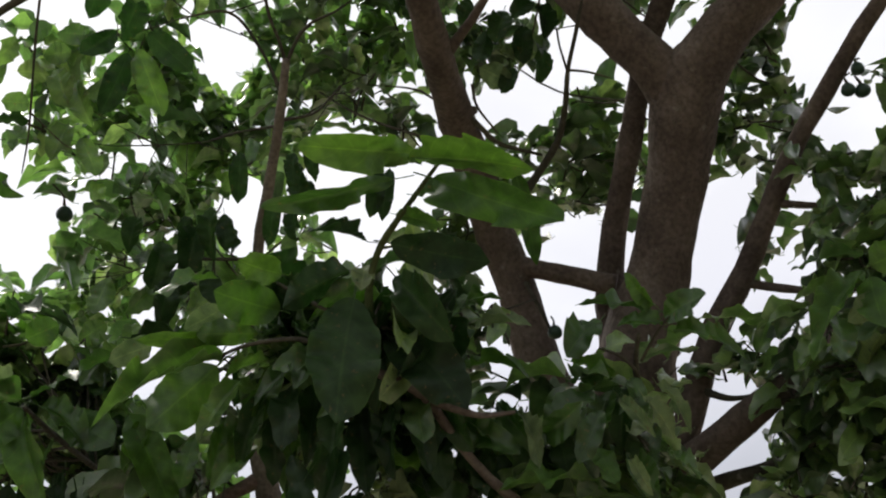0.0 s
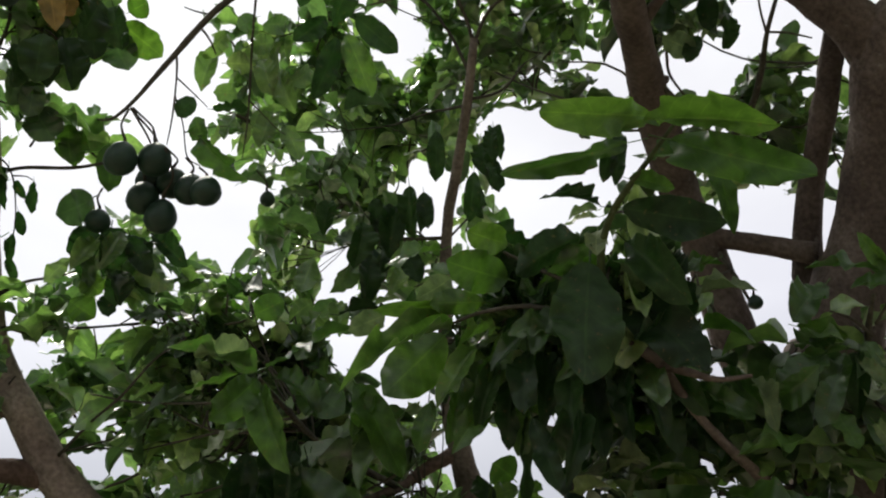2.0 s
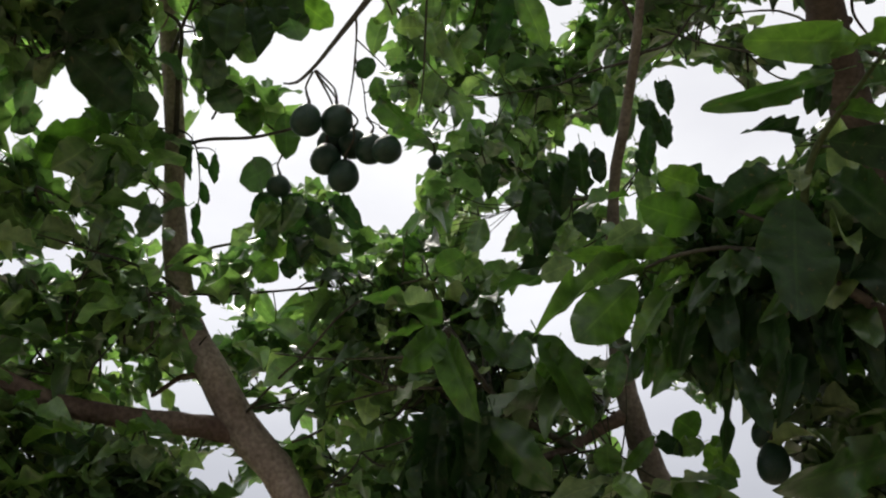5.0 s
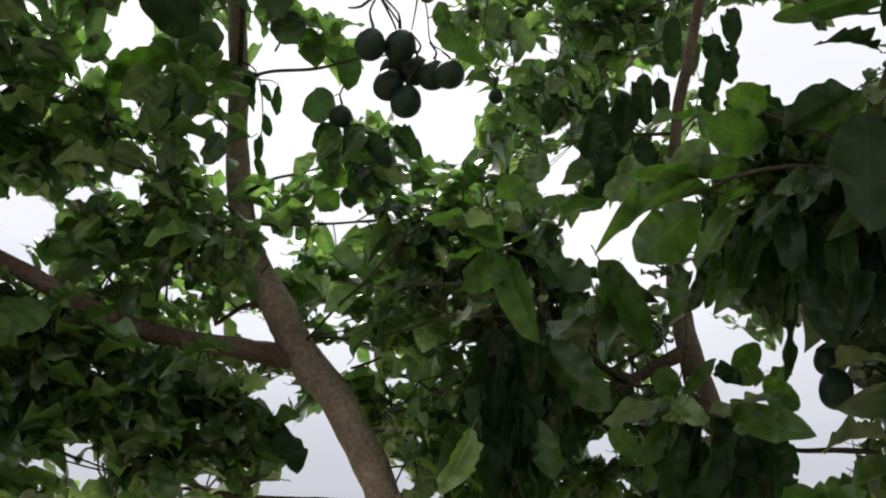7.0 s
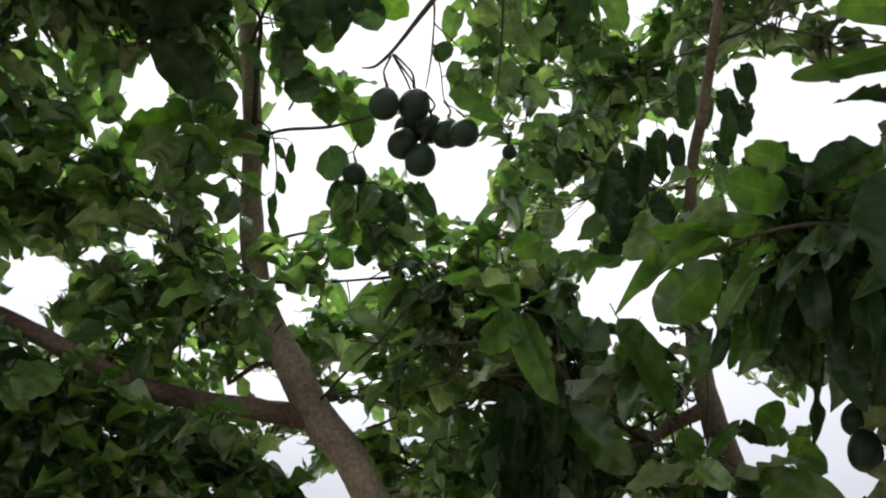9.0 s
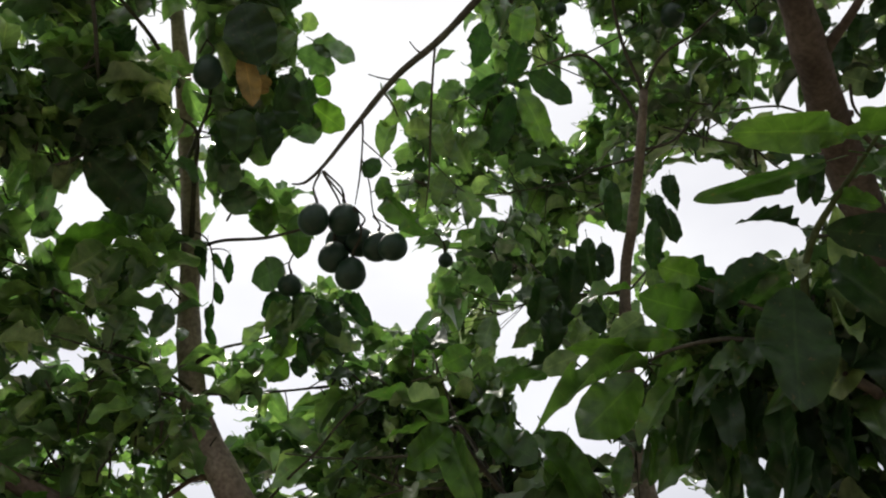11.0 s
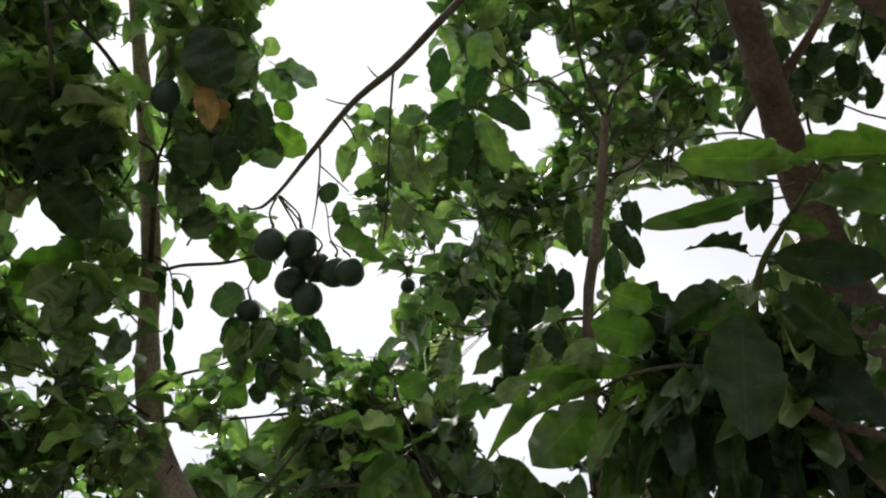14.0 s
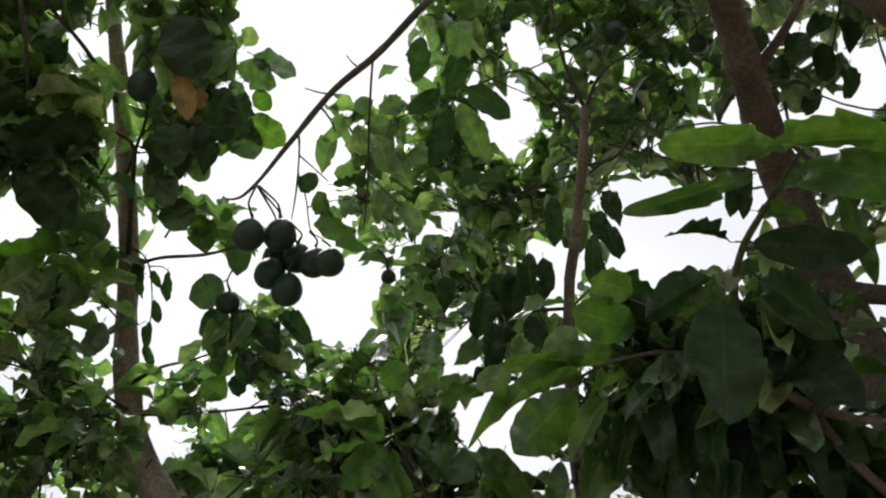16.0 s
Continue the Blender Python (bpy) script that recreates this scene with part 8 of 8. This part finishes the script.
clump("L", -0.432, 2.666, 3.100, 0.08, 0.07, 0.10, 3, 0.15, 8, 0.93)
clump("L", -0.749, 2.302, 3.162, 0.14, 0.10, 0.07, 5, 0.15, 8, 0.36)
clump("L", -0.409, 2.108, 3.367, 0.10, 0.07, 0.09, 5, 0.15, 8, 0.37)
clump("L", -0.789, 2.420, 2.957, 0.13, 0.09, 0.09, 6, 0.15, 8, 0.70)
clump("L", -0.608, 2.480, 2.726, 0.14, 0.10, 0.10, 8, 0.15, 8, 0.88)
clump("L", -0.721, 2.507, 2.591, 0.14, 0.10, 0.10, 8, 0.15, 8, 0.63)
clump("L", -0.542, 2.568, 2.561, 0.14, 0.10, 0.10, 8, 0.15, 8, 0.58)
clump("L", -0.371, 2.801, 2.863, 0.12, 0.08, 0.08, 4, 0.15, 8, 0.86)
clump("L", -0.146, 2.618, 2.831, 0.13, 0.09, 0.09, 6, 0.15, 8, 0.80)
clump("L", -0.154, 2.727, 2.577, 0.14, 0.10, 0.11, 8, 0.15, 8, 0.34)
clump("L", 0.068, 2.729, 2.591, 0.14, 0.10, 0.11, 8, 0.15, 8, 0.87)
clump("L", -0.879, 2.819, 1.856, 0.22, 0.15, 0.09, 10, 0.15, 8, 0.43)
clump("L", -0.639, 2.872, 1.879, 0.22, 0.15, 0.09, 10, 0.15, 8, 0.50)
clump("L", -0.423, 2.892, 1.963, 0.14, 0.10, 0.11, 8, 0.15, 8, 0.84)
clump("L", -0.956, 2.623, 2.177, 0.16, 0.11, 0.10, 9, 0.15, 8, 0.57)
clump("L", -0.699, 2.791, 2.214, 0.22, 0.15, 0.09, 10, 0.15, 8, 0.82)
clump("L", -0.397, 2.848, 2.182, 0.09, 0.08, 0.11, 5, 0.15, 8, 0.41)
clump("L", -0.619, 2.800, 2.558, 0.15, 0.10, 0.11, 8, 0.15, 8, 0.87)
clump("L", -0.963, 2.624, 2.751, 0.15, 0.10, 0.09, 6, 0.15, 8, 0.41)
clump("L", -0.526, 2.837, 2.503, 0.09, 0.07, 0.09, 4, 0.15, 8, 0.40)
clump("L", -1.074, 2.491, 2.097, 0.13, 0.11, 0.15, 12, 0.15, 8, 0.62)
clump("L", -0.661, 2.443, 1.938, 0.19, 0.13, 0.09, 12, 0.15, 8, 0.52)

# the old tree's crown goes on overhead, unseen, added to shade leaves below
clump("R", 0.90, 0.55, 3.70, 0.42, 0.42, 0.3, 9, 0.2)
clump("R", 1.40, 0.80, 4.10, 0.42, 0.42, 0.3, 9, 0.2)
clump("R", 1.90, 1.30, 4.90, 0.42, 0.42, 0.3, 9, 0.2)
clump("R", 1.30, 1.50, 4.80, 0.42, 0.42, 0.3, 9, 0.2)
clump("R", 2.40, 0.90, 4.90, 0.42, 0.42, 0.3, 9, 0.2)
clump("R", 0.70, 1.10, 4.10, 0.42, 0.42, 0.3, 9, 0.2)
clump("R", 2.00, 0.50, 4.30, 0.42, 0.42, 0.3, 9, 0.2)
clump("R", 1.60, 0.20, 3.90, 0.42, 0.42, 0.3, 9, 0.2)
clump("R", 2.60, 1.60, 5.40, 0.42, 0.42, 0.3, 9, 0.2)
clump("R", 1.90, 2.10, 5.60, 0.42, 0.42, 0.3, 9, 0.2)
# more unseen crown towards the sun, added to shade the right side
clump("R", 1.50, 2.90, 5.30, 0.5, 0.45, 0.3, 16, 0.2)
clump("R", 2.10, 2.70, 5.20, 0.5, 0.45, 0.3, 16, 0.2)
clump("R", 2.70, 2.60, 5.20, 0.5, 0.45, 0.3, 16, 0.2)
clump("R", 3.20, 2.30, 5.00, 0.5, 0.45, 0.3, 16, 0.2)
clump("R", 1.90, 3.40, 5.70, 0.5, 0.45, 0.3, 16, 0.2)
clump("R", 2.60, 3.30, 5.80, 0.5, 0.45, 0.3, 16, 0.2)
clump("R", 3.10, 3.00, 5.60, 0.5, 0.45, 0.3, 16, 0.2)
clump("R", 2.90, 1.90, 5.10, 0.5, 0.45, 0.3, 16, 0.2)
clump("R", 1.540, 1.858, 3.703, 0.12, 0.08, 0.12, 6, 0.15, 8, 0.65)
clump("R", 1.660, 1.827, 3.641, 0.10, 0.08, 0.12, 5, 0.15, 8, 0.89)
clump("R", 1.605, 1.920, 3.600, 0.10, 0.07, 0.06, 3, 0.15, 8, 0.76)
clump("R", 1.511, 1.937, 3.653, 0.06, 0.07, 0.10, 3, 0.15, 8, 0.30)
clump("M", 0.516, 2.517, 2.952, 0.11, 0.08, 0.09, 5, 0.15, 8, 0.50)
clump("M", 0.633, 2.457, 3.011, 0.09, 0.06, 0.09, 4, 0.15, 8, 0.65)
clump("M", 0.474, 2.599, 2.810, 0.11, 0.08, 0.07, 4, 0.15, 8, 0.62)
clump("M", 0.576, 2.480, 2.780, 0.07, 0.05, 0.07, 3, 0.15, 8, 0.77)
clump("M", 0.673, 2.427, 2.838, 0.09, 0.06, 0.05, 3, 0.15, 8, 0.61)
clump("M", 0.739, 2.411, 2.835, 0.05, 0.04, 0.05, 3, 0.15, 8, 0.35)
clump("M", 0.451, 2.468, 2.619, 0.08, 0.06, 0.07, 3, 0.15, 8, 0.46)
clump("M", 0.446, 2.532, 3.145, 0.09, 0.07, 0.09, 4, 0.15, 8, 0.85)
clump("M", 0.352, 2.460, 3.092, 0.07, 0.06, 0.09, 3, 0.15, 8, 0.53)
clump("M", 0.347, 2.543, 2.952, 0.08, 0.06, 0.07, 3, 0.15, 8, 0.80)
clump("M", 0.314, 2.512, 3.014, 0.05, 0.05, 0.07, 3, 0.15, 8, 0.94)
clump("M", 0.290, 2.584, 2.888, 0.09, 0.06, 0.05, 3, 0.15, 8, 0.71)
clump("L", 0.071, 2.917, 2.349, 0.13, 0.09, 0.07, 4, 0.15, 8, 0.74)
clump("L", 0.155, 2.876, 2.086, 0.11, 0.09, 0.13, 7, 0.15, 8, 0.70)
clump("L", 0.016, 3.066, 2.192, 0.08, 0.07, 0.10, 3, 0.15, 8, 0.50)
clump("L", -0.041, 3.008, 2.407, 0.06, 0.04, 0.06, 3, 0.15, 8, 0.89)
clump("R", 2.088, 1.410, 2.379, 0.12, 0.09, 0.09, 8, 0.15, 8, 0.60)
clump("R", 2.134, 1.402, 2.263, 0.09, 0.07, 0.09, 6, 0.15, 8, 0.89)
clump("R", 2.111, 1.498, 2.475, 0.08, 0.06, 0.08, 4, 0.15, 8, 0.50)
clump("R", 2.098, 1.349, 2.479, 0.09, 0.07, 0.06, 4, 0.15, 8, 0.86)
clump("R", 2.091, 1.608, 2.261, 0.08, 0.06, 0.06, 3, 0.15, 8, 0.81)
clump("M", 0.349, 2.472, 3.188, 0.13, 0.09, 0.09, 6, 0.15, 8, 0.70)
clump("M", 0.496, 2.460, 3.332, 0.15, 0.11, 0.08, 5, 0.15, 8, 0.59)
clump("M", 0.657, 2.497, 3.222, 0.12, 0.08, 0.10, 5, 0.15, 8, 0.39)
clump("M", 0.718, 2.465, 3.057, 0.07, 0.07, 0.09, 3, 0.15, 8, 0.80)
clump("M", 0.553, 2.549, 3.003, 0.11, 0.08, 0.07, 4, 0.15, 8, 0.54)
clump("M", 0.364, 2.529, 2.908, 0.13, 0.09, 0.07, 4, 0.15, 8, 0.73)
clump("M", 0.955, 2.315, 3.137, 0.05, 0.07, 0.09, 3, 0.15, 8, 0.39)
clump("M", 0.812, 2.375, 3.312, 0.10, 0.07, 0.08, 3, 0.15, 8, 0.35)
clump("M", 0.458, 2.463, 2.783, 0.10, 0.07, 0.05, 3, 0.15, 8, 0.39)
clump("L", -0.889, 2.599, 1.895, 0.15, 0.11, 0.08, 7, 0.15, 8, 0.83)
clump("L", -0.722, 2.647, 1.884, 0.15, 0.11, 0.07, 6, 0.15, 8, 0.42)
clump("L", -0.553, 2.674, 1.931, 0.13, 0.09, 0.07, 5, 0.15, 8, 0.89)
clump("L", -0.851, 2.486, 1.992, 0.13, 0.09, 0.06, 5, 0.15, 8, 0.54)
clump("L", -0.608, 2.542, 2.023, 0.15, 0.10, 0.06, 6, 0.15, 8, 0.67)
clump("L", -0.383, 2.674, 2.054, 0.08, 0.06, 0.07, 3, 0.15, 8, 0.53)
clump("M", 1.022, 2.619, 2.400, 0.11, 0.08, 0.08, 16, 0.1, 8, 0.70)
clump("M", 0.851, 2.669, 2.449, 0.07, 0.06, 0.09, 12, 0.1, 8, 0.36)
clump("M", 0.624, 2.499, 1.976, 0.11, 0.08, 0.11, 18, 0.11, 8, 0.56)
clump("M", 0.727, 2.478, 1.918, 0.08, 0.06, 0.07, 12, 0.11, 8, 0.91)
clump("R", 0.640, 2.204, 2.349, 0.08, 0.06, 0.07, 4, 0.12, 8, 0.42)
clump("R", 0.721, 2.167, 2.385, 0.05, 0.05, 0.07, 3, 0.12, 8, 0.73)
clump("R", 0.613, 2.229, 2.298, 0.09, 0.06, 0.04, 3, 0.12, 8, 0.51)
clump("L", -0.604, 2.302, 2.847, 0.12, 0.08, 0.07, 4, 0.15, 8, 0.50)
clump("L", -0.718, 2.324, 2.742, 0.08, 0.06, 0.07, 3, 0.15, 8, 0.32)
clump("L", -0.553, 2.475, 2.764, 0.09, 0.06, 0.07, 3, 0.15, 8, 0.31)
clump("L", -0.694, 2.326, 2.965, 0.10, 0.07, 0.07, 4, 0.15, 8, 0.92)
clump("L", -0.965, 1.871, 3.097, 0.18, 0.12, 0.15, 17, 0.15, 8, 0.84)
clump("L", -1.095, 1.919, 2.954, 0.13, 0.10, 0.15, 12, 0.15, 8, 0.82)
clump("L", -0.849, 2.037, 3.119, 0.10, 0.07, 0.08, 5, 0.15, 8, 0.82)
clump("M", 0.593, 2.602, 3.180, 0.08, 0.07, 0.10, 3, 0.12, 8, 0.92)
clump("M", 0.774, 2.582, 3.140, 0.08, 0.08, 0.12, 4, 0.12, 8, 0.40)
clump("M", 0.865, 2.625, 3.019, 0.06, 0.05, 0.08, 3, 0.12, 8, 0.68)
clump("M", 0.492, 2.699, 3.049, 0.10, 0.07, 0.08, 3, 0.12, 8, 0.62)
clump("M", 0.603, 2.360, 2.779, 0.07, 0.05, 0.07, 3, 0.12, 8, 0.67)
clump("L", -0.663, 2.342, 2.491, 0.15, 0.10, 0.10, 9, 0.15, 8, 0.91)
clump("L", -0.473, 2.390, 2.493, 0.13, 0.09, 0.10, 8, 0.15, 8, 0.79)
clump("L", -0.566, 2.413, 2.372, 0.16, 0.11, 0.10, 10, 0.15, 8, 0.93)
clump("L", -0.305, 2.574, 2.649, 0.12, 0.09, 0.10, 7, 0.15, 8, 0.38)
clump("L", -0.336, 2.536, 2.460, 0.13, 0.09, 0.10, 8, 0.15, 8, 0.72)
clump("R", 1.378, 1.703, 1.907, 0.11, 0.08, 0.08, 7, 0.15, 8, 0.74)
clump("R", 1.444, 1.641, 1.947, 0.08, 0.06, 0.08, 6, 0.15, 8, 0.78)
clump("R", 1.318, 1.750, 1.888, 0.08, 0.06, 0.05, 4, 0.15, 8, 0.70)
clump("R", 1.494, 1.611, 1.882, 0.10, 0.07, 0.07, 6, 0.15, 8, 0.84)
clump("M", 1.009, 2.431, 2.451, 0.09, 0.09, 0.12, 14, 0.11, 8, 0.50)
clump("M", 1.077, 2.381, 2.491, 0.07, 0.06, 0.09, 8, 0.11, 8, 0.90)
clump("M", 0.988, 2.487, 2.328, 0.05, 0.05, 0.07, 6, 0.11, 8, 0.56)
clump("L", -0.347, 2.848, 2.203, 0.09, 0.06, 0.07, 9, 0.12, 8, 0.69)
clump("L", -0.301, 2.879, 2.090, 0.08, 0.06, 0.07, 9, 0.12, 8, 0.88)
clump("L", -0.358, 2.895, 1.985, 0.11, 0.08, 0.07, 9, 0.12, 8, 0.76)
clump("L", -0.286, 2.946, 2.244, 0.06, 0.04, 0.06, 5, 0.12, 8, 0.50)
clump("L", -0.077, 3.015, 2.387, 0.08, 0.05, 0.08, 6, 0.12, 8, 0.45)
clump("L", -0.199, 2.987, 2.467, 0.08, 0.05, 0.08, 6, 0.12, 8, 0.51)
clump("R", 0.977, 2.388, 2.296, 0.08, 0.06, 0.08, 12, 0.11, 8, 0.71)
clump("R", 0.859, 2.279, 2.415, 0.03, 0.07, 0.10, 8, 0.11, 8, 0.95)
clump("R", 1.029, 2.343, 2.352, 0.07, 0.06, 0.08, 8, 0.11, 8, 0.88)
clump("L", -0.531, 2.507, 2.709, 0.10, 0.07, 0.09, 9, 0.13, 8, 0.56)
clump("L", -0.694, 2.463, 2.711, 0.10, 0.07, 0.09, 9, 0.13, 8, 0.56)
clump("L", -0.642, 2.521, 2.856, 0.09, 0.06, 0.05, 6, 0.13, 8, 0.83)
clump("L", -0.310, 2.611, 2.558, 0.09, 0.06, 0.07, 7, 0.13, 8, 0.48)
clump("L", -0.453, 2.626, 2.453, 0.10, 0.07, 0.07, 8, 0.13, 8, 0.57)
clump("M", 0.751, 2.532, 2.818, 0.07, 0.05, 0.07, 7, 0.12, 8, 0.31)
clump("M", 0.653, 2.594, 2.743, 0.05, 0.04, 0.05, 4, 0.12, 8, 0.42)
clump("M", 0.889, 1.823, 2.487, 0.08, 0.06, 0.05, 6, 0.12, 8, 0.65)

# ---- fruit ----
avocado(-0.100, 1.868, 2.784, 0.075, 0.084, (-0.093, 1.807, 2.880), 0.06, "round dark green avocado in a hanging cluster")
avocado(-0.027, 1.889, 2.805, 0.079, 0.085, (-0.085, 1.805, 2.883), 0.06, "round dark green avocado in a hanging cluster")
avocado(0.018, 1.960, 2.787, 0.075, 0.078, (-0.005, 1.853, 2.818), 0.06, "round dark green avocado in a hanging cluster")
avocado(0.060, 1.929, 2.758, 0.074, 0.079, (0.043, 1.862, 2.802), 0.06, "round dark green avocado in a hanging cluster")
avocado(0.096, 1.873, 2.727, 0.072, 0.072, (0.075, 1.871, 2.786), 0.06, "round dark green avocado in a hanging cluster")
avocado(-0.045, 1.969, 2.742, 0.077, 0.083, (-0.089, 1.805, 2.883), 0.06, "round dark green avocado in a hanging cluster")
avocado(0.000, 1.954, 2.690, 0.076, 0.087, (-0.006, 1.854, 2.816), 0.06, "round dark green avocado in a hanging cluster")
avocado(-0.030, 1.996, 2.809, 0.079, 0.082, (-0.088, 1.807, 2.881), 0.06, "round dark green avocado in a hanging cluster")
avocado(-0.165, 2.273, 2.823, 0.068, 0.065, (-0.161, 2.226, 2.897), 0)
avocado(0.287, 2.339, 2.987, 0.045, 0.048, (0.246, 2.282, 3.044), 0, "small green avocado among the leaves")
avocado(0.911, 1.763, 1.988, 0.068, 0.092, (0.905, 1.733, 2.083), 0.05, "large dark green avocado hanging low")
avocado(0.930, 1.803, 2.062, 0.068, 0.074, (0.940, 1.761, 2.114), 0, "large dark green avocado hanging low")
avocado(0.625, 2.431, 2.866, 0.064, 0.071, (0.604, 2.402, 2.924), 0)
avocado(-0.411, 1.845, 3.204, 0.075, 0.103, (-0.430, 1.865, 3.327), 0)
avocado(1.003, 2.046, 3.838, 0.080, 0.088, (1.000, 1.991, 3.887), 0)
avocado(0.645, 2.122, 3.892, 0.040, 0.052, (0.646, 2.076, 3.932), 0, "small green avocado among the leaves")
avocado(1.261, 1.987, 3.765, 0.064, 0.072, (1.238, 1.940, 3.818), 0)
avocado(2.027, 1.070, 2.962, 0.038, 0.036, (2.056, 1.090, 3.057), 0)
avocado(1.996, 1.085, 2.967, 0.034, 0.036, (2.052, 1.107, 3.047), 0)
avocado(2.010, 1.053, 3.012, 0.032, 0.035, (2.058, 1.073, 3.070), 0)
avocado(1.600, 1.917, 2.602, 0.042, 0.042, (1.586, 1.906, 2.644), 0, "small green avocado among the leaves")
avocado(2.117, 1.398, 3.287, 0.036, 0.043, (2.103, 1.380, 3.320), 0, "small green avocado among the leaves")
finish_crown("B", 0)
finish_crown("L", 240)
finish_crown("M", 240)
finish_crown("R", 240)
